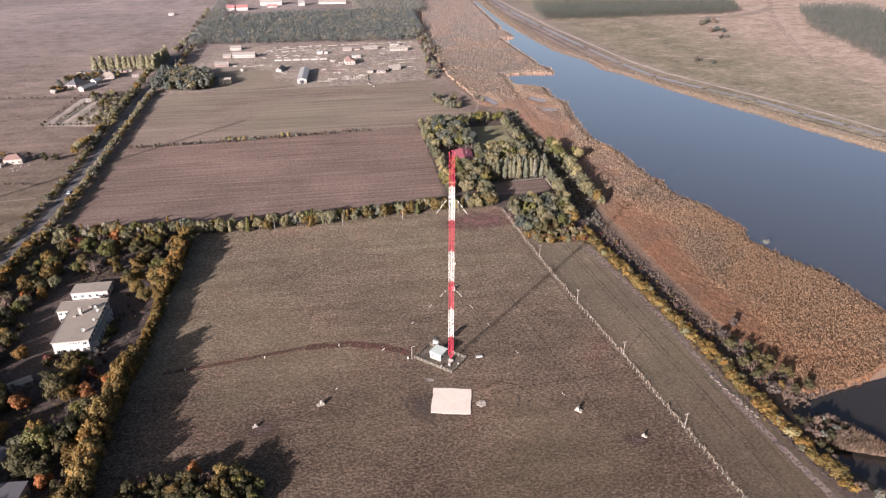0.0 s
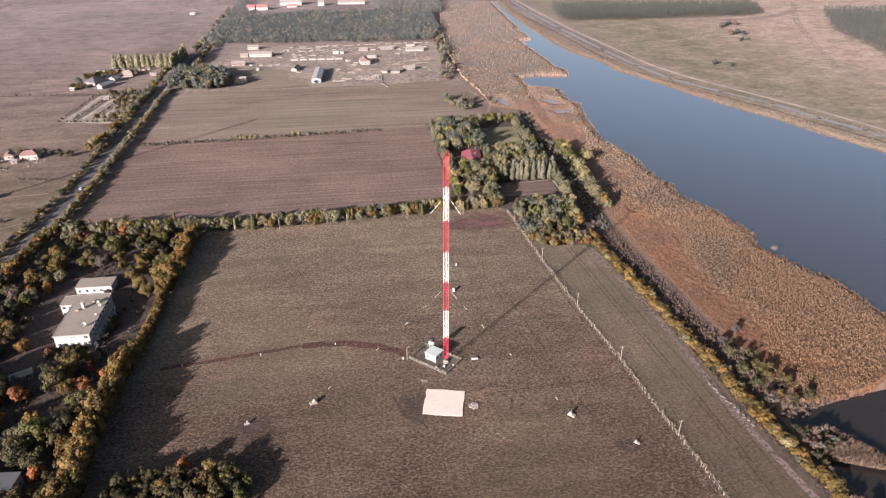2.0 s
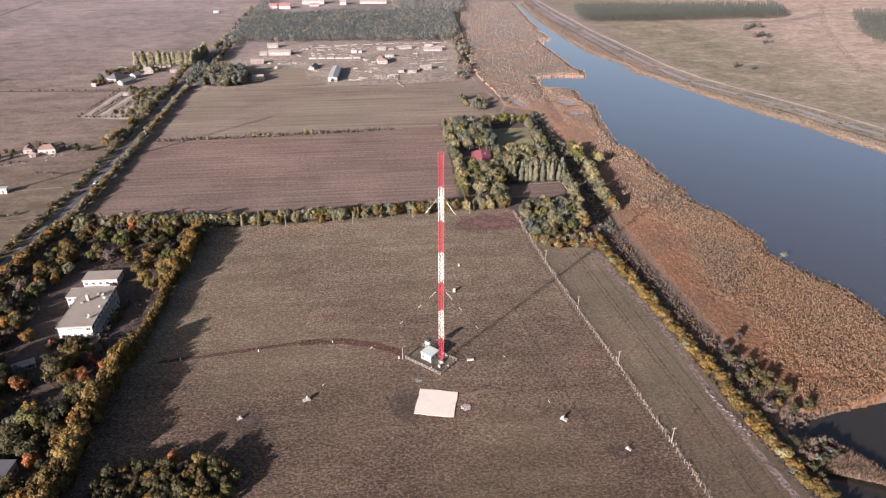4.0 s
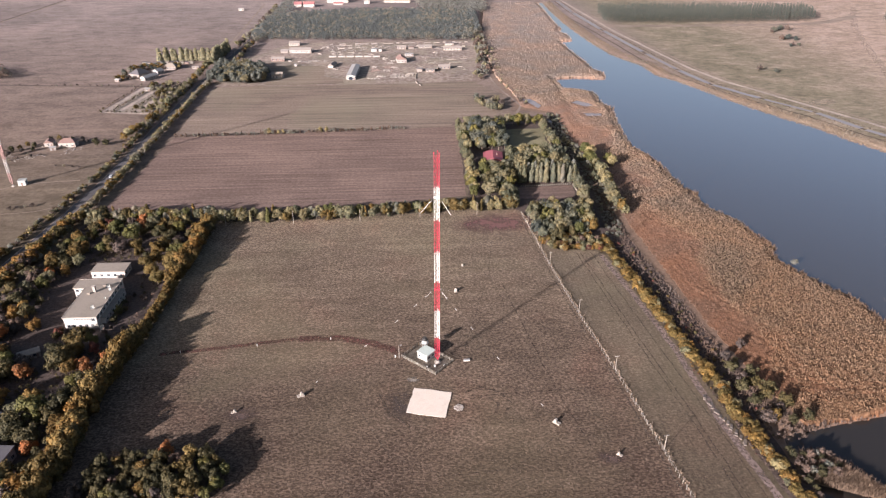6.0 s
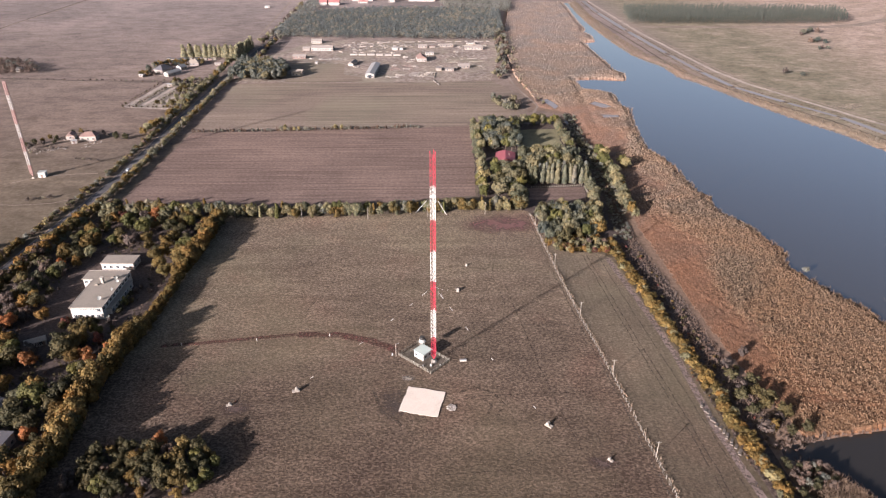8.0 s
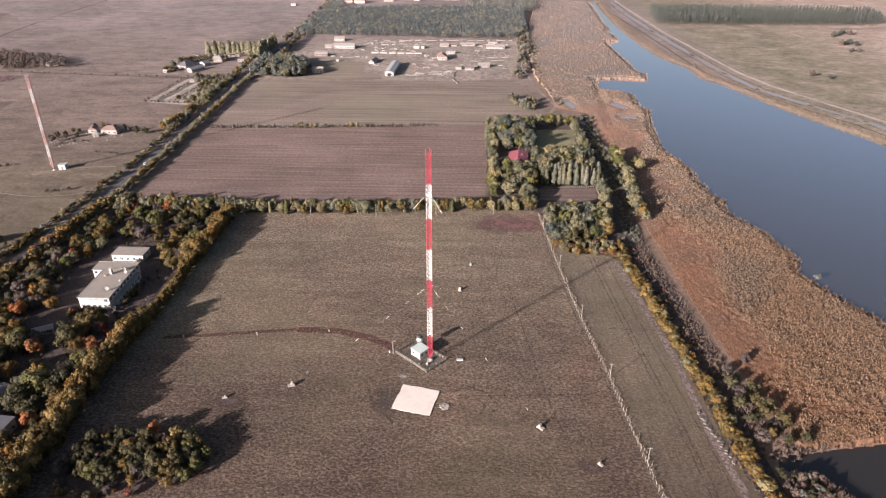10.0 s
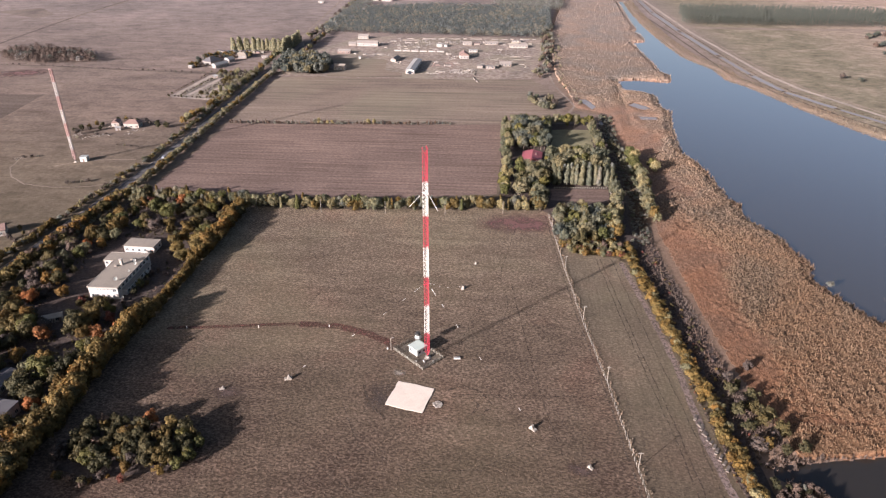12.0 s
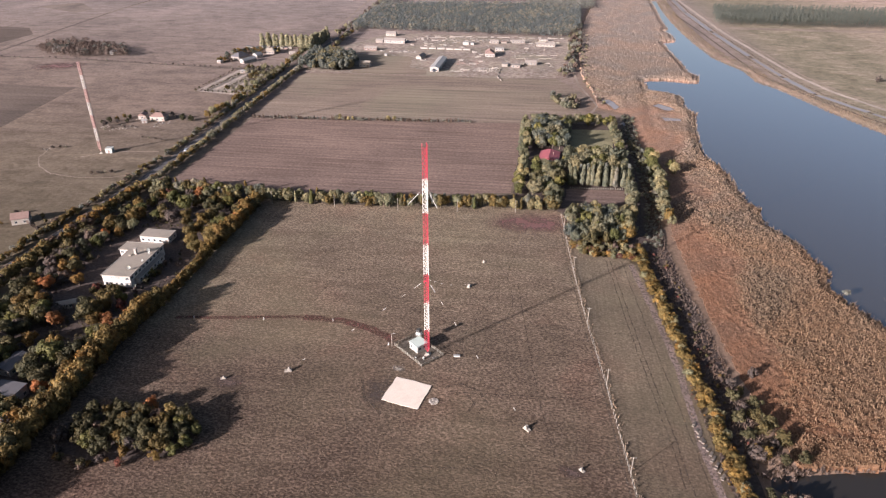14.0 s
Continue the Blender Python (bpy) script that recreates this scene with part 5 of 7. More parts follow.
for k in range(11):
    house("shed", "low dark shed in a long row", -299 + 5.2 * k + rng.uniform(-1, 1), 560 + rng.uniform(-1, 1), rng.uniform(3, 5), 3, rng.uniform(1.6, 2.4), 0, "flat", rng.choice((TANWALL, OLDWOOD, RUST)),
          rng.choice((DARKROOF, TANROOF, GREYROOF)), windows=False, category="shed", group="row of sheds in the hamlet")

# collective farm
house("barn", "long white barn with pale sheet metal roof", -61.8, 500, 9.2, 50, 4.2, -3.5, "gable", FARMWALL, METALROOF, 1.3, category="barn")
bm = bmesh.new()
box(bm, -1.6, -25.15, 0, 1.6, -25.02, 3.2)
gate = part("barn_gate", bm, GLASS, bpy.data.objects["barn.001"], "dark open barn gate")
for name, label, x, y, w, d, h, turn, kind, wall, top in (
        ("barn", "white long low barn with grey roof", -131, 611, 26, 8, 3.6, -3, "gable", FARMWALL, TANROOF),
        ("shed", "pale lean-to at the barn's end", -150, 611, 9, 6, 2.6, -3, "gable", TANWALL, TANROOF),
        ("shed", "grey low store behind the barn", -144, 654, 13, 7, 3.2, 0, "gable", OLDCONCRETE, TANROOF),
        ("shed", "reddish low house with tan roof in the yard", -151.5, 568, 15, 6, 2.8, -2, "gable", RUST, TANROOF),
        ("house", "farmhouse with steep dark red roof", -10.5, 556, 10.5, 14, 3.8, 6, "gable", FARMWALL, TILEROOF),
        ("shed", "pale annex beside the farmhouse", -1, 586, 10, 4, 2.6, 2, "flat", FARMWALL, METALROOF),
        ("house", "small pale house with grey roof beside trees", -140, 489, 11.5, 8, 3.6, -6, "gable", FARMWALL, GREYROOF),
        ("shed", "collapsed pale shed in the farm yard", -87, 537, 6, 16, 2.4, -12, "gable", OLDCONCRETE, TANROOF),
        ):
    house(name, label, x, y, w, d, h, turn, kind, wall, top, category=name, group="farm buildings", windows=w > 9)
for name, label, x, y, w, d, h, turn, kind, wall, top in (
        ("shed", "pale low hut in the farm yard", -43, 613, 7, 5, 3.0, -4, "flat", FARMWALL, METALROOF),
        ("shed", "small pale hut in the farm yard", -35.5, 612, 4, 4, 2.6, -4, "flat", FARMWALL, METALROOF),
        ("shed", "tan low stall in the farm yard", -9.5, 625, 11, 5, 2.8, -2, "gable", TANWALL, TANROOF),
        ("shed", "ruined tan stall with patched roof", 2, 627, 7, 4, 1.8, 3, "flat", TANWALL, RUST),
        ("shed", "long tan stall with patched roof", 20, 630, 16, 5, 2.4, 2, "gable", TANWALL, TANROOF),
        ("shed", "grey open stall at the yard's edge", 53, 616, 22, 6, 2.4, 0, "gable", OLDCONCRETE, TANROOF),
        ("shed", "pale ruined stall at the yard's edge", 51, 647, 11, 5, 2.0, 0, "flat", OLDCONCRETE, TANROOF),
        ("shed", "tan box stall by the yard", 9, 510, 6, 8, 2.6, -4, "flat", TANWALL, TANROOF),
        ("shed", "low tan stall with flat roof", 20.5, 507, 9.5, 6, 2.4, -4, "flat", TANWALL, TANROOF),
        ("shed", "narrow tan stall in the yard", 27.5, 515, 4, 7, 2.2, -10, "flat", TANWALL, GREYROOF),
        ("shed", "low tan stall beside the yard", 36.5, 520, 12, 7, 2.6, 5, "gable", TANWALL, TANROOF),
        ("shed", "small white hut on the yard", -128, 540, 2.5, 2.5, 2.2, 0, "flat", FARMWALL, METALROOF)):
    house(name, label, x, y, w, d, h, turn, kind, wall, top, category=name, group="farm buildings", windows=w > 9)
for k in range(6):
    house("shed", "white low pen in a long row", -90.5 + 10.2 * k, 584 - 0.4 * k, 8.6, 3, 1.5, -2, "gable", FARMWALL, TANROOF, 0.6, windows=False, category="shed", group="row of pens")
for x, y, r in ((-9, 484, 5.5), (-4, 491, 6), (-14, 484, 4), (-1, 496, 4), (-35, 488, 3), (-30, 486, 3), (-27, 512, 5), (-137, 565, 2.5), (-126, 562, 2.5), (-116, 559, 3), (-108, 562, 3), (-90, 586, 3),
                (-24, 548, 4), (-82, 524, 4), (-70, 590, 3), (-20, 560, 3), (36, 628, 3), (62, 630, 4), (-46, 592, 5), (-30, 571, 4), (-120, 622, 5), (-104, 634, 6), (-60, 634, 5), (0, 570, 4), (30, 600, 4), (14, 640, 5), (-18, 528, 4), (-40, 530, 3)):
    rubble(x, y, 22, r, "heap of pale rubble in the farm yard", 2.6)


def debris(outline, spacing, seed, low, high, material, label):
    """Broken masonry, boards and heaps strewn over the ground, too many to count."""
    r = random.Random(seed)
    verts, faces = [], []
    for x, y in scatter(outline, spacing, seed):
        if noise.noise((x * 0.06, y * 0.06, seed)) < 0.02:
            continue
        a, w, d, h = r.uniform(-0.3, 0.3) + r.choice((0, 1.57)), r.uniform(low, high), r.uniform(low, high) * 0.5, r.uniform(0.3, 0.9) * low
        c, k, n = math.cos(a), math.sin(a), len(verts)
        for z, shrink in ((0.0, 1.0), (h, r.uniform(0.5, 0.95))):
            for u, v in ((-w, -d), (w, -d), (w, d), (-w, d)):
                u, v = u * shrink * r.uniform(0.8, 1.1), v * shrink * r.uniform(0.8, 1.1)
                verts.append((x + u * c - v * k, y + u * k + v * c, z * r.uniform(0.7, 1.2) + 0.04))
        faces += [tuple(n + i for i in f) for f in ((4, 5, 6, 7), (0, 1, 5, 4), (1, 2, 6, 5), (2, 3, 7, 6), (3, 0, 4, 7))]
    tagged(raw("debris", verts, faces, material), label, "debris", kind="stuff")


debris([(-24, 482), (2, 480), (6, 500), (-10, 506), (-22, 496)], 1.9, 201, 0.6, 1.5, TANWALL, "broken pale masonry heaped beside the barn")
debris([(-48, 478), (-34, 476), (-34, 486), (-46, 488)], 2.2, 202, 0.5, 1.4, OLDCONCRETE, "broken grey masonry beside the barn")
debris([(-44, 508), (-20, 508), (-18, 532), (-42, 534)], 2.6, 203, 0.5, 1.5, RUST, "rusty scrap and boards beside the barn")
debris([(-132, 560), (-96, 556), (-94, 568), (-130, 572)], 2.8, 204, 0.5, 1.6, TANWALL, "tan scrap along the yard track")
debris([(-112, 596), (-20, 600), (60, 606), (66, 662), (-30, 664), (-110, 660)], 4.6, 205, 0.5, 2.0, TANROOF, "tan rubble and boards strewn over the yard")
debris([(-30, 545), (64, 540), (70, 600), (-24, 596)], 5.2, 206, 0.5, 1.6, TANWALL, "tan rubble strewn over the yard")
debris([(4, 500), (60, 496), (66, 540), (4, 545)], 4.8, 207, 0.5, 1.4, OLDWOOD, "grey boards strewn round the stalls")


debris([(-306, 258), (-262, 264), (-254, 280), (-290, 284), (-306, 272)], 3.0, 208, 0.4, 1.2, TANWALL, "scrap and rubble in the farmhouse garden")
debris([(-276, 374), (-230, 368), (-226, 450), (-266, 452)], 4.6, 209, 0.4, 1.3, OLDWOOD, "sheds, frames and boards among the allotments")
debris([(-306, 486), (-262, 486), (-250, 540), (-300, 546)], 5.0, 210, 0.4, 1.3, TANWALL, "scrap and boards in the hamlet yards")


def low_wall(a, b, h, material, label):
    root = thing("low_wall", label, "wall", pose(a[0], a[1], 0, 0, 0, math.degrees(math.atan2(b[1] - a[1], b[0] - a[0]))), "broken walls in the farm yard")
    length = math.hypot(b[0] - a[0], b[1] - a[1])
    n = max(2, int(length / 4))
    for k in range(n):
        if rng.random() < 0.5:
            continue
        bm = bmesh.new()
        box(bm, length * k / n, -0.25, 0, length * (k + 1) / n - 0.05, 0.25, h * rng.uniform(0.5, 1.1), 0.05)
        part("wall_piece", bm, material, root)


for a, b, h in (((6, 524), (3, 463), 1.2), ((3, 463), (8, 447), 1.0), ((-100, 628), (-30, 634), 1.4), ((-110, 600), (-80, 597), 1.2), ((-60, 622), (-20, 640), 1.2), ((-120, 640), (-60, 650), 1.2),
                ((-95, 612), (-50, 600), 0.9), ((30, 560), (66, 566), 1.0), ((20, 545), (60, 550), 0.9), ((40, 530), (66, 524), 1.0), ((-100, 655), (80, 662), 1.3), ((40, 636), (70, 634), 1.4)):
    low_wall(a, b, h, rng.choice((OLDWOOD, TANWALL, TANROOF)), "broken low wall in the farm yard")
for label, x, y, w, d, h, top in (
        ("white house with bright red roof by the far wood", -179, 970, 13, 12, 4.5, PINKROOF), ("white house with red gabled roof by the far wood", -161, 970, 18, 12, 4.5, PINKROOF),
        ("long white hall beyond the far wood", -117, 1018, 36, 14, 5.0, METALROOF), ("red-roofed low barn by the far wood", -114, 990, 16, 6, 2.6, PINKROOF),
        ("pale building beyond the far wood", -66, 1002, 10, 10, 5.0, METALROOF), ("pale long building beyond the far wood", -14, 1013, 46, 10, 3.0, TANROOF),
        ("small white gabled house in trees by the road", -186, 783, 9, 8, 4.0, METALROOF), ("white gabled house in trees by the road", -182, 848, 10, 9, 4.2, METALROOF),
        ("white shed on the grassland", -266, 936, 8, 4, 2.6, METALROOF), ("small white house in a distant grove", -516, 520, 9, 6, 3.4, METALROOF), ("small white hut in a distant grove", -440, 506, 5, 4, 3.4, METALROOF)):
    house("house", label, x, y, w, d, h, rng.uniform(-6, 6), "gable", WHITEWALL, top, group="distant houses")


def car(x, y, turn):
    root = thing("car", "small silver car driving on the country road", "car", pose(x, y, 0.07, 0, 0, turn))
    bm = bmesh.new()
    side = [(-2.1, 0.35), (2.1, 0.35), (2.12, 0.75), (1.15, 0.92), (0.55, 1.42), (-1.15, 1.45), (-1.75, 0.98), (-2.12, 0.9)]
    a = [bm.verts.new((u, -0.82, z)) for u, z in side]
    b = [bm.verts.new((u, 0.82, z)) for u, z in side]
    bm.faces.new(a)
    bm.faces.new(b[::-1])
    for i in range(len(side)):
        j = (i + 1) % len(side)
        bm.faces.new((a[j], a[i], b[i], b[j]))
    bmesh.ops.bevel(bm, geom=bm.edges[:], offset=0.06, segments=2, affect="EDGES")
    part("body", bm, CARPAINT, root)
    for s in (-1, 1):
        bm = bmesh.new()
        box(bm, -1.35, s * 0.8, 0.95, 0.75, s * 0.845, 1.33, 0.02)
        part("side_window", bm, GLASS, root)
    for u0, z0, u1, z1 in ((1.12, 0.95, 0.6, 1.4), (-1.72, 1.0, -1.2, 1.43)):
        bm = bmesh.new()
        s = 0.03 if u0 > 0 else -0.03
        v = [bm.verts.new(p) for p in ((u0 + s, -0.7, z0 + 0.03), (u0 + s, 0.7, z0 + 0.03), (u1 + s, 0.62, z1), (u1 + s, -0.62, z1))]
        bm.faces.new(v)
        part("windscreen", bm, GLASS, root)
    for u in (-1.3, 1.3):
        for s in (-0.74, 0.74):
            bm = bmesh.new()
            tube(bm, (u, s - 0.1, 0.32), (u, s + 0.1, 0.32), 0.32, 14)
            wheel = part("wheel", bm, RUBBER, root)
            bm = bmesh.new()
            tube(bm, (u, s - 0.115, 0.32), (u, s + 0.115, 0.32), 0.18, 10)
            part("rim", bm, STEEL, wheel)
    for s in (-0.55, 0.55):
        bm = bmesh.new()
        box(bm, 2.08, s - 0.18, 0.62, 2.15, s + 0.18, 0.76, 0.02)
        part("headlight", bm, PORCELAIN, root)


car(-212.2, 218, 90)


# ---- trees ----
def clump_size(leaves):
    """Sparse far crowns take larger leaf clumps."""
    return min(2.0, max(0.9, (640 / leaves) ** 0.5))


def crown_mesh(shape, material, seed, leaves):
    """Many small bent leaf clumps on uneven lobes; the tree is about 8 m high, its foot at z = 0."""
    r = random.Random(seed)
    lobes = []
    heart = Vector((0, 0, 4.2 if shape == "round" else 3.6))
    if shape in ("round", "shrub"):
        flat_out, tall_out = (2.75, 2.6) if shape == "round" else (3.0, 2.9)
        for k in range(24):
            way = Vector((r.gauss(0, 1), r.gauss(0, 1), r.gauss(0.25, 0.9))).normalized() * r.uniform(0.45, 1.0)
            if k % 6 == 0:
                way *= 1.18
            lobes.append((heart + Vector((way.x * flat_out, way.y * flat_out, way.z * tall_out)), r.uniform(0.75, 1.3)))
    elif shape == "poplar":
        for k in range(8):
            z = 1.6 + 0.85 * k
            lobes.append((Vector((r.uniform(-0.25, 0.25), r.uniform(-0.25, 0.25), z)), 1.15 - 0.085 * k + r.uniform(-0.1, 0.1)))
    else:
        for k in range(7):
            z = 1.3 + 0.9 * k
            lobes.append((Vector((r.uniform(-0.3, 0.3), r.uniform(-0.3, 0.3), z)), max(0.5, 1.9 - 0.22 * k)))
    weight = [s * s for _, s in lobes]
    verts, faces = [], []
    for _ in range(int(leaves * (2.1 if leaves >= 360 else 1.6))):
        c, s = r.choices(lobes, weight)[0]
        out = Vector((r.gauss(0, 1), r.gauss(0, 1), r.gauss(0.2, 1))).normalized()
        p = c + Vector((out.x, out.y, out.z * 1.15)) * s * r.uniform(0.6, 1.14)
        if p.z < 0.5:
            p.z = 0.5 + r.random() * 0.4
        away = (p - heart).normalized() if shape in ("round", "shrub") else Vector((out.x, out.y, 0.3))
        nrm = (out * 0.75 + away * 0.5 + Vector((r.gauss(0, 0.34), r.gauss(0, 0.34), r.gauss(0, 0.34)))).normalized()
        u = nrm.orthogonal().normalized()
        v = nrm.cross(u)
        turn = r.uniform(0, 6.28)
        u, v = u * math.cos(turn) + v * math.sin(turn), v * math.cos(turn) - u * math.sin(turn)
        w, h = r.uniform(0.25, 0.45) * clump_size(leaves), r.uniform(0.22, 0.39) * clump_size(leaves)
        n = len(verts)
        verts += [tuple(p + u * w), tuple(p - u * w * 0.5 + v * h), tuple(p - u * w * 0.6 - v * h)]
        faces.append((n, n + 1, n + 2))
    data = bpy.data.meshes.new("crown")
    data.from_pydata(verts, [], faces)
    data.materials.append(material)
    return data


def trunk_mesh(shape, seed):
    r = random.Random(seed)
    bm = bmesh.new()
    top = 6.5 if shape in ("poplar", "cone") else 4.2
    tube(bm, (0, 0, -0.1), (0.1, 0.05, top * 0.5), 0.2, 6, 0.14)
    tube(bm, (0.1, 0.05, top * 0.5), (0.05, -0.1, top), 0.14, 5, 0.05)
    for k in range(4):
        a, z = 1.26 * k + r.uniform(-0.3, 0.3), top * r.uniform(0.35, 0.7)
        reach_out = 0.7 if shape in ("poplar", "cone") else 1.7
        tube(bm, (0.08, 0, z), (reach_out * math.cos(a), reach_out * math.sin(a), z + 1.6), 0.08, 4, 0.025)
    data = bpy.data.meshes.new("trunk")
    bm.to_mesh(data)
    bm.free()
    data.materials.append(BARK)
    return data


CROWNS, TRUNKS, FIRST = {}, {}, {}
WORDS = {"green": "green-leaved", "dark": "dark green", "olive": "olive-green", "yellow": "yellow autumn", "gold": "golden-brown autumn", "orange": "orange autumn", "crimson": "dark crimson",
         "grey": "bare grey", "blue": "grey-green", "pale": "pale yellow-green", "deep": "shaded dark green", "silver": "silvery green", "pine": "dull green", "ash": "haze-greyed green", "sage": "soft grey-green", "poplar": "pale yellow-green"}


def plant(name, shape, colour, x, y, h, where, wide=1.0, leaves=640):
    """One tree or shrub, h metres high, as a trunk and a crown."""
    h *= 1.22
    wide *= 0.95
    variant = rng.randrange(3)
    key = (name, shape, colour, variant, where)
    m = pose(x, y, 0, 0, 0, rng.uniform(0, 360)) @ Matrix.Diagonal((h / 8 * wide * rng.uniform(0.9, 1.1), h / 8 * wide * rng.uniform(0.9, 1.1), h / 8, 1))
    if key in FIRST:
        ob = copy_thing(FIRST[key], m)
        ob.matrix_basis = m
        return ob
    ck = (shape, colour, variant, leaves)
    if ck not in CROWNS:
        CROWNS[ck] = crown_mesh(shape, LEAVES[colour], 11 + variant * 7 + len(CROWNS), leaves)
    if (shape, variant) not in TRUNKS:
        TRUNKS[shape, variant] = trunk_mesh(shape, variant + 3)
    root = thing(name, f"{WORDS[colour]} {name.replace('_', ' ')} {where}", "shrub" if "shrub" in name else "tree", None, where)
    for n, data in (("trunk", TRUNKS[shape, variant]), ("crown", CROWNS[ck])):
        ob = new(n, data)
        ob.parent = root
    root.matrix_basis = m
    FIRST[key] = root
    return root


def thicket(points, name, shapes, weights, low, high, where, wide=1.0, leaves=160):
    """Many shrubs or small trees that nobody could tell apart, joined into one object for each leaf colour."""
    store = {}
    for x, y in points:
        c = pick(weights)
        shape, variant, h = rng.choice(shapes), rng.randrange(3), 1.22 * rng.uniform(low, high)
        ck = (shape, c, variant, leaves)
        if ck not in CROWNS:
            CROWNS[ck] = crown_mesh(shape, LEAVES[c], 11 + variant * 7 + len(CROWNS), leaves)
        data = CROWNS[ck]
        co = np.empty(len(data.vertices) * 3)
        data.vertices.foreach_get("co", co)
        a, s = rng.uniform(0, 6.28), h / 8
        co = co.reshape(-1, 3) * (s * wide, s * wide, s)
        turned = np.stack([co[:, 0] * math.cos(a) - co[:, 1] * math.sin(a) + x, co[:, 0] * math.sin(a) + co[:, 1] * math.cos(a) + y, co[:, 2]], 1)
        store.setdefault(c, []).append(turned)
    for c, lots in store.items():
        v = np.concatenate(lots)
        ob = raw(name, v.tolist(), np.arange(len(v)).reshape(-1, 3).tolist(), LEAVES[c])
        tagged(ob, f"{WORDS[c]} {name.replace('_', ' ')} {where}", name.replace("_", " "), kind="stuff")


def pick(weights):
    return rng.choices(list(weights), list(weights.values()))[0]


def wood(points, name, shapes, weights, low, high, where, wide=1.0, leaves=640):
    for x, y in points:
        plant(name, rng.choice(shapes), pick(weights), x, y, rng.uniform(low, high), where, wide, leaves)


# wood round the station
HOUSES = [(-180, 22, -143, 92), (-146, 15, -131, 78), (-163, -56, -146, -40), (-172, -40, -160, -20), (-180, 6, -164, 20), (-186, 112, -150, 124)]
YARDS = [(-186, 94, -158, 104), (-184, 22, -178, 60), (-176, -16, -146, -2), (-196, -70, -176, -58)]
NORTHWOOD = [(-203, 60), (-196, 152), (-130, 140), (-132, 84), (-150, 96), (-184, 92), (-184, 22), (-203, 0)]
SOUTHWOOD = [(-204, -125), (-204, 0), (-184, 22), (-148, 18), (-136, 10), (-139, -60), (-142, -125)]
# trees that stand out: shape, leaf colour, place, height
STANDOUT = [("round", "gold", -178, 33, 6.0), ("round", "olive", -189, 15, 9.0), ("round", "yellow", -140, 77, 8.0), ("round", "yellow", -132, 80, 7.4), ("round", "green", -164, 119, 9.0),
            ("round", "pale", -183, 92, 6.4), ("shrub", "orange", -193, 80, 5.6), ("round", "gold", -185, 82, 5.8), ("shrub", "orange", -137.5, 8, 6.4), ("round", "gold", -150, 1, 6.6),
            ("shrub", "orange", -144.5, 3, 6.8), ("shrub", "crimson", -145, 15, 5.4), ("shrub", "green", -149, 22, 5.2), ("shrub", "dark", -156, 27, 5.4), ("shrub", "dark", -138, -9, 8.6),
            ("shrub", "dark", -138, -21, 8.2), ("round", "green", -151, -26, 10.0), ("shrub", "orange", -146, -43, 5.6), ("round", "gold", -139, -34, 7.6), ("round", "gold", -168, -16, 6.6),
            # the next three are added only to shade the outbuilding roofs
            ("round", "dark", -170, -57, 9.0), ("round", "deep", -162, -64, 9.0), ("round", "dark", -178, -42, 9.5), ("round", "olive", -146, 87, 7.2), ("round", "yellow", -136, 71, 7.2), ("round", "yellow", -134, 90, 7.6), ("round", "yellow", -190, 49, 5.6), ("shrub", "crimson", -166, 29, 4.0), ("shrub", "orange", -128, 112, 6.4), ("round", "green", -176, 128, 8.4)]
CLEARINGS = [(x - 4.6, y - 4.6, x + 4.6, y + 4.6) for _, _, x, y, _ in STANDOUT]
for shape, colour, x, y, h in STANDOUT:
    plant("tree", shape, colour, x, y, h, "standing out in the station wood", 1.12, 900)
wood(scatter(NORTHWOOD, 7.2, 3, HOUSES + YARDS + CLEARINGS), "tree", ["round", "shrub"], {"green": 1.6, "dark": 3.6, "deep": 1.0, "olive": 2.4, "gold": 0.8, "orange": 0.2, "crimson": 0.25, "grey": 1.6, "sage": 1.4}, 4.5, 8.0, "in the station wood", 1.12)
south = scatter(SOUTHWOOD, 6.6, 4, HOUSES + YARDS + CLEARINGS)
SOUTHMIX = {"green": 1.5, "dark": 4, "deep": 3, "olive": 1.4, "gold": 0.8, "orange": 0.3, "crimson": 0.3, "grey": 2.2, "sage": 0.6}
wood(south[south[:, 1] > -72], "tree", ["round", "shrub"], SOUTHMIX, 6.0, 9.6, "in the station wood", 1.12)
wood([(-166, 26), (-161, 24), (-152, 25), (-143, 24), (-146, 45), (-141, 12)], "shrub", ["shrub"], {"dark": 2, "green": 1, "gold": 1, "crimson": 0.6, "grey": 1}, 2.6, 4.6, "beside the station building", 1.0, 260)
EASTHEDGE = {"yellow": 2.4, "gold": 2.4, "olive": 4.2, "dark": 0.3}
wood(along([(-126, 134), (-127, 100), (-127.5, 70)], 2.0, 5, 2.4), "hedge_tree", ["shrub", "round"], EASTHEDGE, 6.6, 8.8, "in the yellow hedge along the field", 1.0)
wood(along([(-127.5, 66), (-128, 45), (-129.5, 24)], 1.35, 105, 0.8), "hedge_shrub", ["shrub"], EASTHEDGE, 4.8, 6.2, "in the yellow hedge along the field", 0.85)
wood(along([(-130, 24), (-132, 6), (-133, -20), (-131.5, -50), (-132.5, -67), (-134, -120)], 1.8, 106, 1.8), "hedge_tree", ["shrub", "round"], EASTHEDGE, 8.0, 10.6, "in the yellow hedge along the field", 0.9)
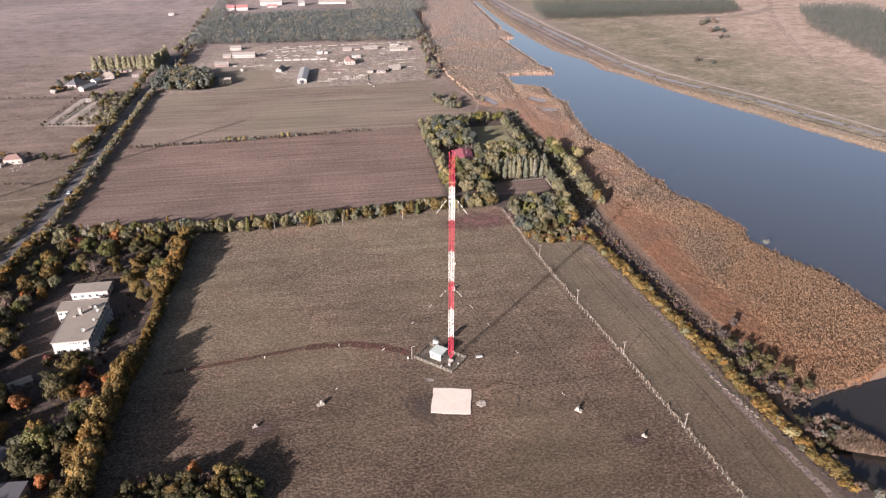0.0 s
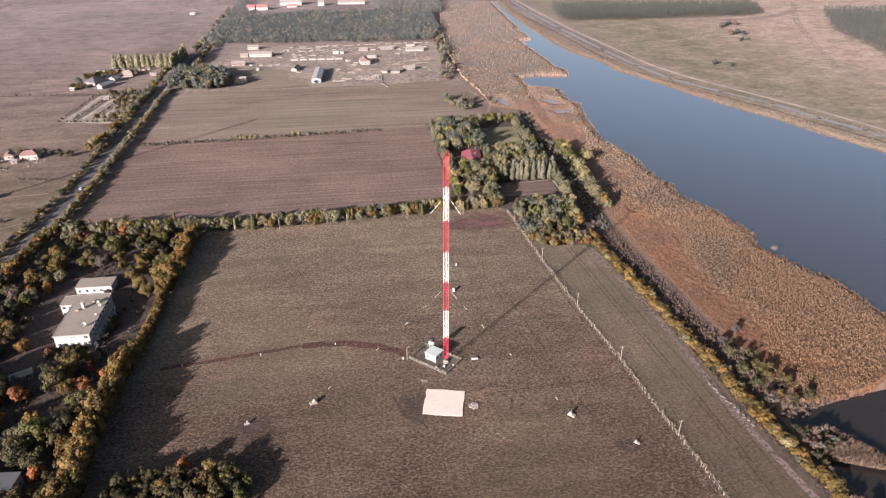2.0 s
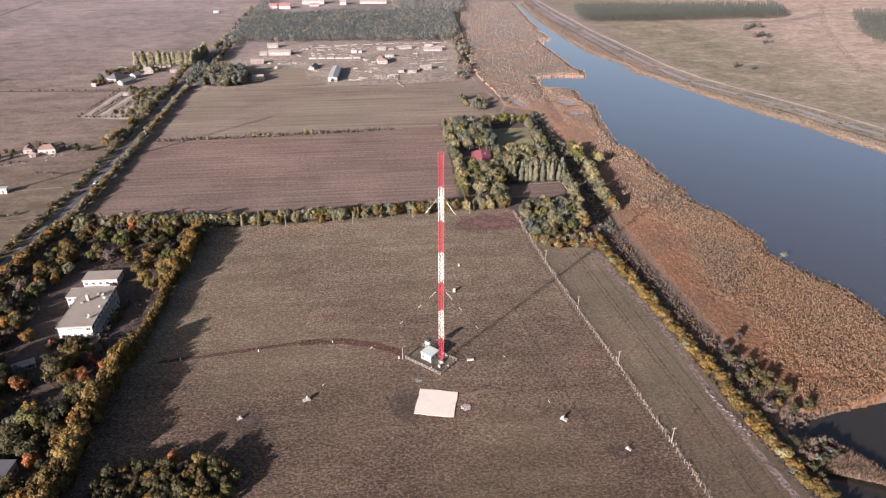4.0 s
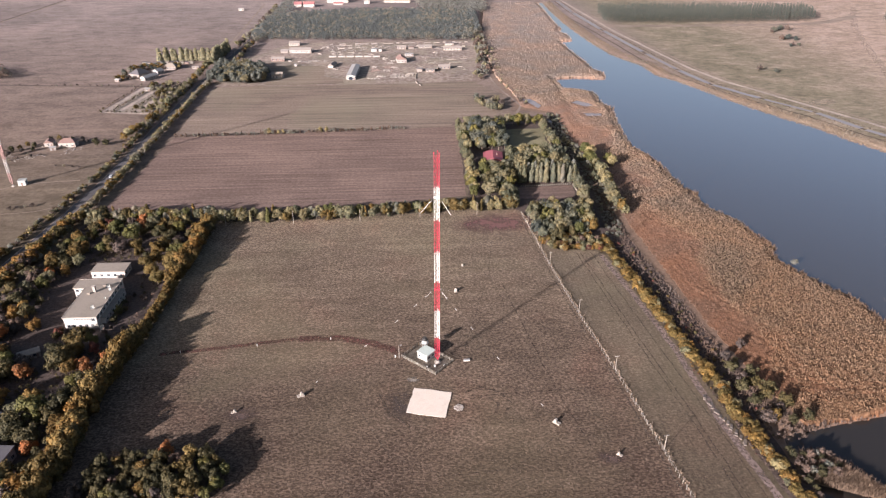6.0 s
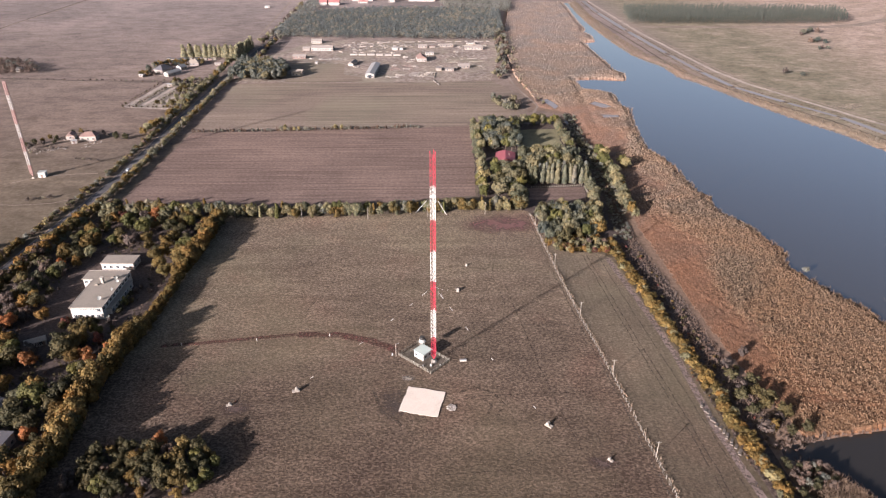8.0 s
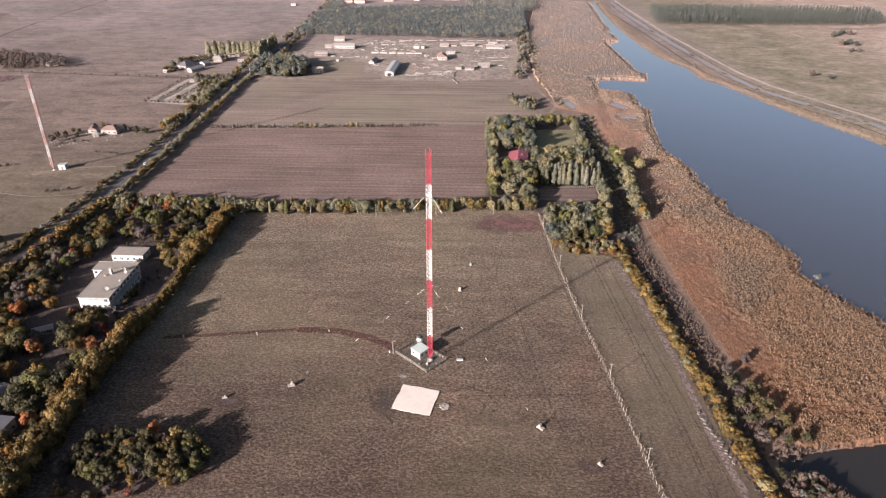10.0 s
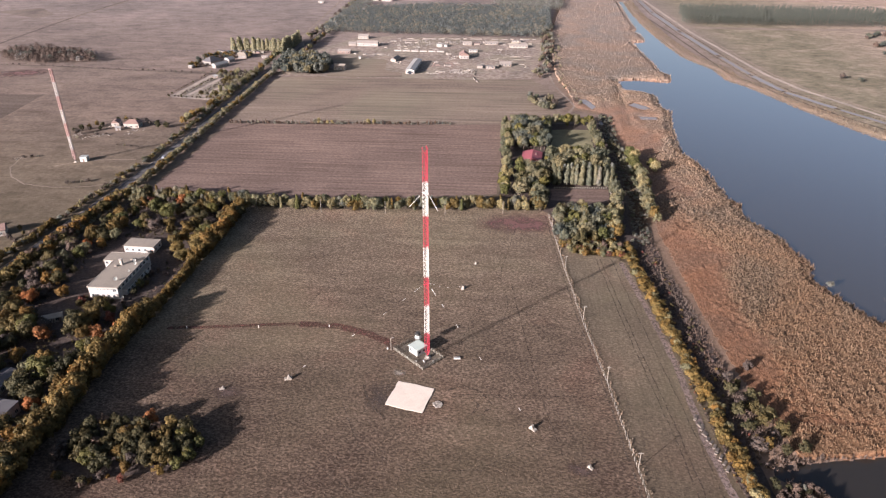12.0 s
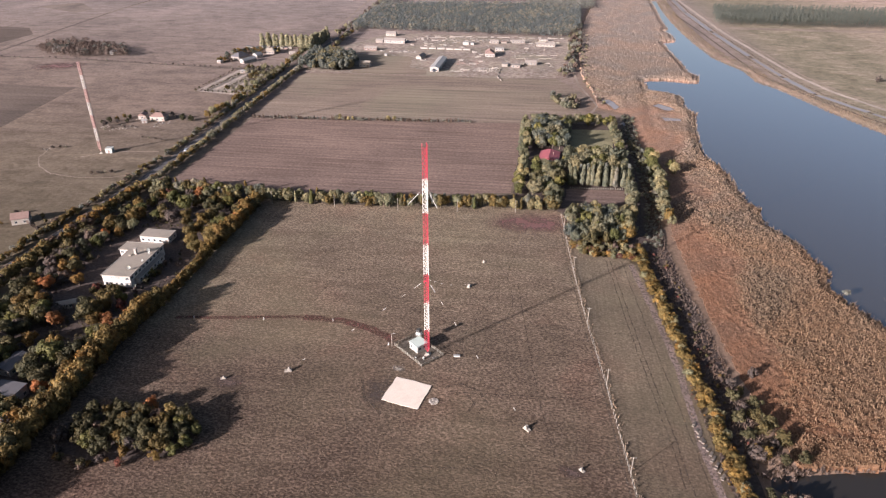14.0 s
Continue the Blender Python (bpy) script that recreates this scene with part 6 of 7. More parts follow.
thicket(along([(-126, 134), (-127, 100), (-127.5, 70), (-128, 45), (-129.5, 24), (-132, 6), (-133, -20), (-131.5, -50), (-132.5, -67), (-134, -120)], 1.5, 107, 1.4), "hedge_shrubs", ["shrub"], {"gold": 2, "olive": 4, "yellow": 1},
        2.4, 4.0, "under the yellow hedge along the field", 1.3, 110)
# the deep leaf colour stands for the black shade under the trees
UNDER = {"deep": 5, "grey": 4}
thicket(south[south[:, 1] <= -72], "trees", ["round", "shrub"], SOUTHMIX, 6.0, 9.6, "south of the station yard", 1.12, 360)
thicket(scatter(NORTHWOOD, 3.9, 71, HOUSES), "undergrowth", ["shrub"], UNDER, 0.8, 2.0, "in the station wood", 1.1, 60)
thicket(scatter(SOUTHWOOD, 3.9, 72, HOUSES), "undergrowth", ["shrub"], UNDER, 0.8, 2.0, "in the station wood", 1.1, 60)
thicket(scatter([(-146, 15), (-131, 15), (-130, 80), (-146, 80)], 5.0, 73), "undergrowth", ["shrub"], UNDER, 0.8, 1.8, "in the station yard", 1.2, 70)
thicket(along([(-134, -122), (-136, -250)], 2.2, 75, 4.0) + along([(-146, -122), (-150, -250)], 3.0, 76, 6.0), "hedge_trees", ["round", "shrub"], {"gold": 2, "olive": 2, "deep": 3}, 9, 12, "south of the station wood", 1.0, 300)
thicket(along([(-222, -60), (-218, 0), (-214, 60), (-210, 110), (-206, 150)], 1.6, 77, 2.6), "roadside_hedge", ["shrub", "round"], {"gold": 1.5, "olive": 3, "yellow": 1.2, "grey": 2}, 5.0, 7.0, "between road and station wood", 1.1, 260)
wood(along([(-166, 31), (-151, 30)], 1.5, 78, 0.9) + along([(-146, 30), (-144, 62)], 3.0, 79, 1.5), "shrub", ["shrub"], {"deep": 3, "dark": 1, "grey": 1.5, "gold": 0.6}, 1.8, 3.2, "beside the station building", 1.1, 260)
# clump at the field's corner
CLUMP = [(-122, -67), (-108, -71), (-95, -69), (-89, -66), (-87, -53), (-96, -48), (-116, -48), (-121, -56)]
wood(scatter(CLUMP, 4.3, 6), "tall_shrub", ["shrub", "round"], {"deep": 4, "dark": 4, "olive": 0.7, "green": 0.8, "grey": 1.6}, 4.4, 6.2, "in the dark clump on the field", 1.0)
for x, y, h, c in ((-84, -61, 6.6, "dark"), (-88, -56, 6.6, "olive"), (-82, -55, 5.6, "green"), (-80, -58, 5.8, "dark"), (-86, -65, 6.0, "olive"), (-78, -60, 5.0, "dark"), (-83, -66, 5.4, "olive"), (-77, -63, 4.6, "green"),
                   (-91, -62, 6.8, "dark"), (-83, -50, 6.0, "dark"), (-90, -66, 5.6, "deep")):
    plant("tall_shrub", "shrub", c, x, y, h, "in the dark clump on the field", 1.1, 900)
for x, y, h, c in ((-75, -57, 4.6, "green"), (-76, -63, 4.4, "green"), (-78, -53, 5.0, "olive"), (-79, -67, 4.4, "green"), (-84, -70, 3.6, "yellow")):
    plant("tall_shrub", "shrub", c, x, y, h, "in the dark clump on the field", 1.1, 900)
plant("tall_shrub", "round", "yellow", -88, -50, 6.2, "in the dark clump on the field")
plant("shrub", "shrub", "orange", -97, -47, 5.6, "in the dark clump on the field")
plant("shrub", "shrub", "gold", -95, -70, 4.2, "in the dark clump on the field", 1.0)
wood(along([(-121, -72), (-108, -75), (-96, -73)], 2.6, 108, 1.6), "shrub", ["shrub"], {"grey": 3, "deep": 2, "gold": 0.7, "crimson": 0.7}, 1.8, 3.4, "at the clump's edge", 1.1, 260)
plant("shrub", "shrub", "grey", -107, -77, 2.6, "in the dark clump on the field", 1.1)
# hedge between the fields
HEDGE_N = [(-196, 147), (-152, 145), (-119, 143), (-85, 141), (-52, 143), (-19, 146), (16, 149), (58, 151)]
wood(along(HEDGE_N, 1.75, 8, 3.4), "field_hedge_tree", ["shrub", "round", "shrub", "round", "poplar"], {"olive": 4, "sage": 4, "green": 1, "pale": 3, "silver": 1}, 5.6, 8.2, "in the hedge between fields", 0.95, 540)
thicket(along([(-193, 301), (-156, 302), (-125, 303), (-84, 306), (-48, 308), (-9, 312)], 1.9, 9, 1.5), "hedge_shrubs", ["shrub", "poplar"], {"grey": 4, "silver": 2.5}, 1.6, 3.0,
     "in the thin hedge between fields", 1.0, 160)
thicket(along([(-125, 303), (-100, 305)], 4, 19, 1.0) + along([(-84, 306), (-70, 307)], 4, 20, 1.0), "hedge_shrubs", ["shrub"], {"pale": 2, "silver": 1}, 3.2, 5, "in the thin hedge between fields", 0.9, 160)
# verges of the road
thicket(along([(-207, 96), (-206, 165), (-205.5, 215), (-206, 300), (-206.5, 440), (-206, 470)], 1.35, 10, 1.5), "verge_shrubs", ["shrub", "round"], {"olive": 3, "sage": 3, "pale": 2, "blue": 1, "silver": 3}, 2.4, 4.6,
     "on the verge of the road", 1.25, 120)
thicket(along([(-233, 60), (-229, 110), (-224, 165), (-221.5, 215), (-221.5, 330), (-222, 480)], 1.4, 12, 2.0), "verge_shrubs", ["shrub", "round"], {"olive": 3, "sage": 2, "silver": 3, "pale": 2, "grey": 1}, 1.8, 3.6, "on the verge of the road", 1.25, 120)
thicket(along([(-224, 330), (-224, 480), (-222, 640)], 6.5, 13, 2.0), "roadside_trees", ["round", "shrub"], {"olive": 2, "sage": 3, "pale": 2, "silver": 1}, 4, 8, "along the road", 0.9, 220)
thicket([(-226, 318), (-229, 312), (-224, 322), (-231, 305), (-227, 300), (-229, 293), (-226, 308)], "roadside_trees", ["round"], {"gold": 2, "yellow": 2, "pale": 1}, 6.0, 8, "along the road", 1.0, 300)
thicket(along([(-238, 30), (-250, -60)], 5, 14, 3.0) + along([(-236, -20), (-233, 30), (-230, 80), (-227, 110)], 2.4, 15, 2.0), "verge_shrubs", ["shrub"], {"gold": 2, "olive": 2, "yellow": 1}, 2.6, 4.8, "on the verge of the road", 1.0, 260)
# park
where = "in the park beside the lake"
wood(along([(33, 170), (35, 240), (36, 312)], 4.0, 16, 2.6), "park_tree", ["round", "shrub"], {"green": 2, "sage": 3, "pale": 2, "blue": 1}, 6, 9, where, 0.95, 420)
wood(scatter([(42, 252), (66, 256), (68, 300), (60, 306), (44, 306)], 5.4, 17), "park_tree", ["round"], {"green": 1, "blue": 4, "pine": 3}, 8, 11, where, 1.0, 420)
wood(along([(40, 312), (62, 314), (106, 318)], 4.0, 18, 2.4), "park_tree", ["round", "shrub"], {"green": 2, "sage": 2, "blue": 2}, 7, 9.5, where, 1.0, 420)
wood(along([(105, 312), (103.5, 255), (103.5, 210), (104, 186), (103, 165), (98.5, 142)], 3.8, 21, 1.8), "park_tree", ["round", "shrub"], {"green": 2, "sage": 3, "blue": 2, "pale": 1.5}, 6.0, 8.6, where, 0.9, 420)
wood(scatter([(64, 208), (99, 212), (99, 248), (72, 246), (64, 238)], 6.2, 22), "park_tree", ["round", "shrub"], {"green": 2, "sage": 3, "pale": 1, "blue": 2}, 6.5, 9.5, where, 1.05, 420)
wood(scatter([(40, 168), (60, 160), (62, 210), (44, 214)], 6.0, 23), "park_tree", ["round"], {"green": 2, "dark": 1, "sage": 2, "blue": 2}, 7, 10, where, 1.0, 420)
for k in range(11):
    for j in range(2):
        plant("poplar", "poplar", rng.choice(("sage", "sage", "blue", "silver")), 66 + 3.7 * k + rng.uniform(-0.8, 0.8), 190 + 7 * j + rng.uniform(-1, 1), rng.uniform(9.5, 12), "in rows in the park", 0.95, 420)
wood(scatter([(63, 106), (90, 105), (93, 142), (80, 146), (64, 143)], 5.2, 24), "park_tree", ["round", "shrub"], {"green": 1.5, "dark": 2, "blue": 3, "pine": 2, "sage": 1.5}, 7.0, 10, where, 0.9, 420)
wood(along([(93, 112), (96.5, 146)], 3.4, 25, 1.8), "park_tree", ["round"], {"yellow": 1.5, "olive": 1.5, "pale": 2.5}, 7.6, 9.8, where, 1.15, 420)
wood(along([(64, 106), (68, 99), (76, 95), (88, 95), (97, 93)], 1.7, 26, 1.2), "shrub", ["shrub"], {"gold": 2, "olive": 3, "pale": 1, "crimson": 0.5, "grey": 1}, 2.6, 4.6, "at the park's edge", 1.1, 260)
wood([(52, 158), (56, 154), (58, 166)], "park_tree", ["round"], {"pale": 1, "sage": 1}, 6.5, 8.5, where, 1.0, 420)
wood(scatter([(66, 97), (92, 94), (97, 98), (96, 110), (66, 108)], 3.6, 126), "shrub", ["shrub", "round"], {"gold": 1, "olive": 2, "sage": 2, "pale": 1, "grey": 1.5}, 2.6, 4.4, "at the park's edge", 1.1, 260)
wood([(62, 372), (66, 380), (58, 384), (72, 366), (76, 360), (70, 358), (66, 364), (68, 372), (74, 372), (60, 378), (78, 366), (64, 390), (58, 390), (72, 380), (80, 374), (76, 384)], "shrub", ["shrub"], {"grey": 0.6, "silver": 2, "blue": 2}, 4, 7, "on the stubble beside the park", 1.1, 200)
wood([(45, 217), (50, 215), (55, 217), (61, 221), (63, 229)], "park_tree", ["round"], {"green": 1, "sage": 2}, 4.6, 6.0, where, 1.0, 420)
park_fence = thing("park_fence", "pale low picket fence round the park plot", "fence")
for a, b in (((66, 184), (101, 186.5)), ((101, 186.5), (101.5, 165))):
    n = round(math.hypot(b[0] - a[0], b[1] - a[1]) / 1.5)
    for i in range(n + 1):
        bm = bmesh.new()
        qx, qy = a[0] + (b[0] - a[0]) * i / n, a[1] + (b[1] - a[1]) * i / n
        box(bm, qx - 0.22, qy - 0.05, 0, qx + 0.22, qy + 0.05, 1.1)
        part("board", bm, OLDWOOD, park_fence)
# low dark weeds, yellow shrubs on the strip's edge, grey thickets behind
YELLOW = [(98.2, 104), (99.4, 91), (101.2, 68), (103.6, 44), (106.0, 25), (107.4, 5), (108.6, -12), (110.6, -25), (111.4, -37), (112.2, -50), (113.0, -62), (117, -92)]
thicket(along([(x - 3.2, y) for x, y in YELLOW if y < 6], 1.6, 74, 0.9), "weeds", ["shrub"], {"grey": 4, "gold": 0.6, "crimson": 1}, 0.5, 1.1, "beside the yellow hedge", 1.2, 70)
wood(along(YELLOW, 1.0, 27, 2.3), "shrub", ["shrub"], {"yellow": 3.4, "gold": 1.4, "olive": 3.2, "pale": 0.8, "sage": 0.4}, 2.5, 3.7, "in the yellow hedge by the ditch", 1.5, 360)
thicket(along([(x + 10, y) for x, y in YELLOW if y > -60], 1.9, 28, 3.6), "thicket", ["shrub", "round"], {"grey": 3, "dark": 3, "olive": 2, "crimson": 0.5}, 0.6, 1.7, "in the grey thicket by the ditch", 1.0, 240)
wood(along([(124, 245), (123.5, 190), (119.5, 140)], 3.4, 29, 1.8) + [(136, 222), (136.5, 216), (122, 138)], "bank_tree", ["round", "shrub"], {"pale": 2, "sage": 4, "green": 1.5, "olive": 0.5}, 6.4, 8.8, "between ditch and reeds", 0.95, 360)
thicket(along([(113, 275), (118, 262), (120, 200), (117, 150)], 6, 30, 2.5), "thicket", ["shrub"], {"blue": 2, "sage": 1, "silver": 2}, 3, 5, "in the ditch beside the park", 1.0, 200)
# brush leaves kept pale to paint the haze over this hollow's shade
thicket(scatter([(112, 345), (124, 345), (122, 250), (121, 190), (117, 130), (112, 108), (103, 108), (109, 150), (112, 210), (112, 270)], 3.2, 130), "brushwood", ["shrub"], {"silver": 6, "poplar": 1, "blue": 2}, 0.7, 2.0, "in the damp hollow beside the park", 1.7, 90)
wood([(122, -20), (126, -30), (128, -38), (120, -34), (132, -35), (119, -26), (124, -42), (130, -44), (136, -43), (127, -16), (123, -10), (121, -5), (125, -23), (121, -43), (129, -27), (131, 2), (119, -14)], "shrub", ["shrub"],
     {"grey": 2.5, "dark": 3, "deep": 2.5, "olive": 0.6}, 3.4, 5.6, "at the edge of the pond", 1.15, 360)
thicket(scatter([(120, -58), (127, -58), (134, -61), (136, -70), (130, -72), (120, -69)], 2.6, 31) .tolist() + along([(119, -70), (121, -90), (128, -108)], 2.0, 131, 2.0), "thicket", ["shrub"], {"grey": 5, "silver": 1, "deep": 2}, 2.0, 3.6, "on the bank of the pond", 1.0, 260)
plant("shrub", "shrub", "silver", 192.5, 71, 3.2, "in the shallow lake water", 1.1, 200)
thicket(along([(-213, 640), (-210, 760), (-213, 960)], 5.0, 151, 3.0) + along([(-199, 560), (-198, 640), (-197, 700)], 6.0, 152, 2.0), "roadside_trees", ["round", "shrub"], {"grey": 2, "silver": 3, "olive": 1, "pale": 1}, 4, 7, "along the far road", 1.0, 160)
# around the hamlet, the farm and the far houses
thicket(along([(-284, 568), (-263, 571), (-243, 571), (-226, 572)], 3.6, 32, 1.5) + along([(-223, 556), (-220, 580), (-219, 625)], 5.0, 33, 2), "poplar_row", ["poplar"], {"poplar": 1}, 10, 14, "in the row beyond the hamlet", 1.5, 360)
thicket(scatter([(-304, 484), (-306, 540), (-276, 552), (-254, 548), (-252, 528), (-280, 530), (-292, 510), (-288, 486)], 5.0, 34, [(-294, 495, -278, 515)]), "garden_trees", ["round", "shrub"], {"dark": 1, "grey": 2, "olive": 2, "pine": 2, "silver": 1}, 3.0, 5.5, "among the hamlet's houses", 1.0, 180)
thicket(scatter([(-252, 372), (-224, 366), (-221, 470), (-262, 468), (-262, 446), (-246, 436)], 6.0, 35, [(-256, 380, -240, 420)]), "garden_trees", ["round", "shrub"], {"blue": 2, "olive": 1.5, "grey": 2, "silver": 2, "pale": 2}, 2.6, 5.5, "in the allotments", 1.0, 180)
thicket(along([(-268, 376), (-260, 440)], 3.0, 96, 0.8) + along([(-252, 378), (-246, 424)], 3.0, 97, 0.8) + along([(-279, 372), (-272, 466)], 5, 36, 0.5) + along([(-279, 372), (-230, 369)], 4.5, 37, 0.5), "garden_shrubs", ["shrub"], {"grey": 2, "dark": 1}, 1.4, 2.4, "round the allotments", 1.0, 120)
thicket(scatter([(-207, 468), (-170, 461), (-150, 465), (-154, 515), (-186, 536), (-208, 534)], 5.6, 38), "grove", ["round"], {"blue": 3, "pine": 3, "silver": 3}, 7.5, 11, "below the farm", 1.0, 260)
thicket([(-286, 296), (-262, 296), (-256, 290), (-292, 282), (-280, 298), (-300, 276), (-296, 270), (-246, 283), (-240, 285), (-250, 290), (-298, 284), (-304, 272), (-308, 268), (-290, 274), (-302, 262), (-275, 296), (-270, 296)], "garden_trees", ["round", "shrub"], {"grey": 2, "dark": 2, "olive": 1}, 3, 5, "round the farmhouse", 1.0, 200)
thicket(along([(-640, 482), (-560, 479), (-458, 479), (-351, 467), (-235, 458)], 8.0, 91, 1.5), "brushwood", ["shrub"], {"grey": 2, "silver": 2}, 1.0, 2.2, "along the dark grassy path", 1.2, 90)
thicket([(-251, 168), (-247, 170), (-243, 171), (-255, 167), (-312, 209), (-308, 212), (-304, 213), (-318, 206), (-253, 240), (-247, 239), (-241, 237), (-259, 241), (-294, 258), (-290, 266), (-286, 262), (-280, 264), (-298, 254)],
        "brushwood", ["shrub"], {"grey": 3, "silver": 1}, 1.2, 2.4, "heaped on the grassland", 1.3, 120)
thicket([(-262, 88), (-242, 88), (-236, 84), (-244, 100), (-262, 102), (-238, 94), (-230, 92)], "garden_shrubs", ["shrub"], {"dark": 2, "grey": 2, "olive": 1}, 2.5, 4, "round the roadside house", 1.0, 200)
thicket(along([(104, 372), (100, 400), (94, 440), (92, 480), (94, 540), (98, 600), (104, 680)], 5.0, 88, 4.0), "marsh_trees", ["shrub"], {"silver": 3, "pale": 1, "grey": 1}, 1.6, 3.2, "on the marsh's landward bank", 1.2, 120)
thicket(along([(72, 470), (84, 560), (90, 660), (98, 780)], 3.2, 39, 7), "marsh_trees", ["round", "shrub"], {"grey": 3, "silver": 3, "blue": 2}, 3.5, 7, "between farm and marsh", 1.0, 160)
wood([(501, 703), (506, 708), (526, 726), (520, 720), (530, 716), (493, 653), (487, 649), (500, 656), (505, 648), (484, 615), (478, 610), (490, 612), (379, 490), (393, 480)], "shrub", ["shrub"], {"pine": 2, "grey": 1}, 4, 7, "on the far meadow", 1.2, 160)


# ---- far woods, reeds and tufts ----
def far_wood(name, outline, spacing, low, high, weights, seed, label, slim=1.0, clumps=90):
    """A dense far wood: one object of many leaf clumps for each leaf colour."""
    r = random.Random(seed)
    store = {c: ([], []) for c in weights}
    for x, y in scatter(outline, spacing, seed, (), 0.3):
        c = r.choices(list(weights), list(weights.values()))[0]
        verts, faces = store[c]
        h = r.uniform(low, high)
        w = spacing * 0.62 * slim
        for _ in range(clumps):
            u = r.random() ** 0.7
            k = w * (1.0 - 0.75 * u) if slim < 1 else w * math.sqrt(max(0.08, 1 - (2 * u - 0.9) ** 2))
            a = r.uniform(0, 6.28)
            p = Vector((x + k * math.cos(a), y + k * math.sin(a), h * (0.12 + 0.88 * u)))
            nrm = Vector((math.cos(a) + r.gauss(0, 0.4), math.sin(a) + r.gauss(0, 0.4), 0.5 + r.gauss(0, 0.4))).normalized()
            s = nrm.orthogonal().normalized()
            t = nrm.cross(s)
            q = r.uniform(0.34, 0.56) * (0.8 if slim < 1 else 1.0)
            n = len(verts)
            verts += [tuple(p + s * q * 1.3), tuple(p + t * q * 1.1 - s * q * 0.6), tuple(p - t * q * 1.1 - s * q * 0.6)]
            faces.append((n, n + 1, n + 2))
    for c, (verts, faces) in store.items():
        if verts:
            tagged(raw(name, verts, faces, LEAVES[c]), f"{label}, {WORDS[c]} trees", "wood", kind="stuff")


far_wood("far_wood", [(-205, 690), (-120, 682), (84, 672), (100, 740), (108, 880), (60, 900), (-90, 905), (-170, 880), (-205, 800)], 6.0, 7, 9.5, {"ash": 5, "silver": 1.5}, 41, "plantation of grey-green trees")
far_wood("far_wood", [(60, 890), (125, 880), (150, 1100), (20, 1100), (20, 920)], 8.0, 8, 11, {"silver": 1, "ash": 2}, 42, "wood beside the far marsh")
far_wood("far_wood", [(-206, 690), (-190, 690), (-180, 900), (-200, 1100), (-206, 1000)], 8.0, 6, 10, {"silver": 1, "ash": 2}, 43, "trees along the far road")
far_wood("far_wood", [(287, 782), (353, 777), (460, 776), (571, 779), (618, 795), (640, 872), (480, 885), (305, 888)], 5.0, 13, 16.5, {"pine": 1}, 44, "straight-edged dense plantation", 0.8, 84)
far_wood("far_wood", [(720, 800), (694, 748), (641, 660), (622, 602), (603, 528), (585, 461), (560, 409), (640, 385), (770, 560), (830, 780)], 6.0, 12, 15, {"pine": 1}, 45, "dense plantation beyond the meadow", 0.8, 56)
far_wood("far_wood", [(-545, 548), (-535, 508), (-483, 484), (-415, 500), (-440, 532), (-500, 556)], 6.0, 5, 9, {"pine": 1, "grey": 6}, 46, "grove in the open grassland")
far_wood("far_wood", [(-452, 258), (-440, 262), (-440, 272), (-456, 272)], 5.0, 4, 6, {"dark": 1}, 47, "small grove in the open grassland")


def tufts(name, points, low, high, width, blades, material, label, lean=0.45, base=0.0):
    """Standing tufts of dry stems: blades fanning out of each foot."""
    r = np.random.RandomState(len(points) + blades)
    n = len(points)
    foot = np.repeat(np.asarray(points, float), blades, axis=0)
    size = np.repeat(r.uniform(0.7, 1.3, n), blades)
    a = r.uniform(0, 6.283, n * blades)
    h = r.uniform(low, high, n * blades) * size
    w = width * size * r.uniform(0.6, 1.2, n * blades)
    off = width * size * 0.7
    cx = foot[:, 0] + np.cos(a) * off * r.uniform(0, 1, n * blades)
    cy = foot[:, 1] + np.sin(a) * off * r.uniform(0, 1, n * blades)
    b = a + r.uniform(0.6, 2.4, n * blades)
    ground_z = np.full(n * blades, base) if np.isscalar(base) else np.repeat(base, blades)
    verts = np.empty((n * blades, 3, 3))
    verts[:, 0] = np.stack([cx - np.cos(b) * w / 2, cy - np.sin(b) * w / 2, ground_z], 1)
    verts[:, 1] = np.stack([cx + np.cos(b) * w / 2, cy + np.sin(b) * w / 2, ground_z], 1)
    verts[:, 2] = np.stack([cx + np.cos(a) * h * lean, cy + np.sin(a) * h * lean, ground_z + h], 1)
    faces = np.arange(n * blades * 3).reshape(-1, 3)
    return tagged(raw(name, verts.reshape(-1, 3).tolist(), faces.tolist(), material), label, name.replace("_", " "), kind="stuff")


def marsh_points(y0, y1, spacing, seed):
    box_line = [(60, y0), (260, y0), (260, y1), (60, y1)]
    p = scatter(box_line, spacing, seed)
    p = p[inside(p, REEDS)]
    gaps = np.array([noise.noise((x * 0.045, y * 0.045, 5)) + 0.5 * noise.noise((x * 0.16, y * 0.16, 2)) for x, y in p])
    return p[gaps > -0.95]


def shore_z(p):
    d = reach(p, LAKE)
    signed = np.where(inside(p, LAKE), -d, d)
    return np.clip((signed - 6) / 12.0, -0.9, 0) * 4.0


WESTBANK = [(97, 368), (122, 349), (121, 288), (124, 183), (120, 124), (122, 76), (124, 28), (126, 2), (130, -24), (136, -45), (153, -42)]
CHANNEL = [(146, 452), (145, 435), (143, 382), (137, 313)]


def bumps(p, fx, fy, depth):
    return np.array([noise.noise((x * fx, y * fy, depth)) for x, y in p])


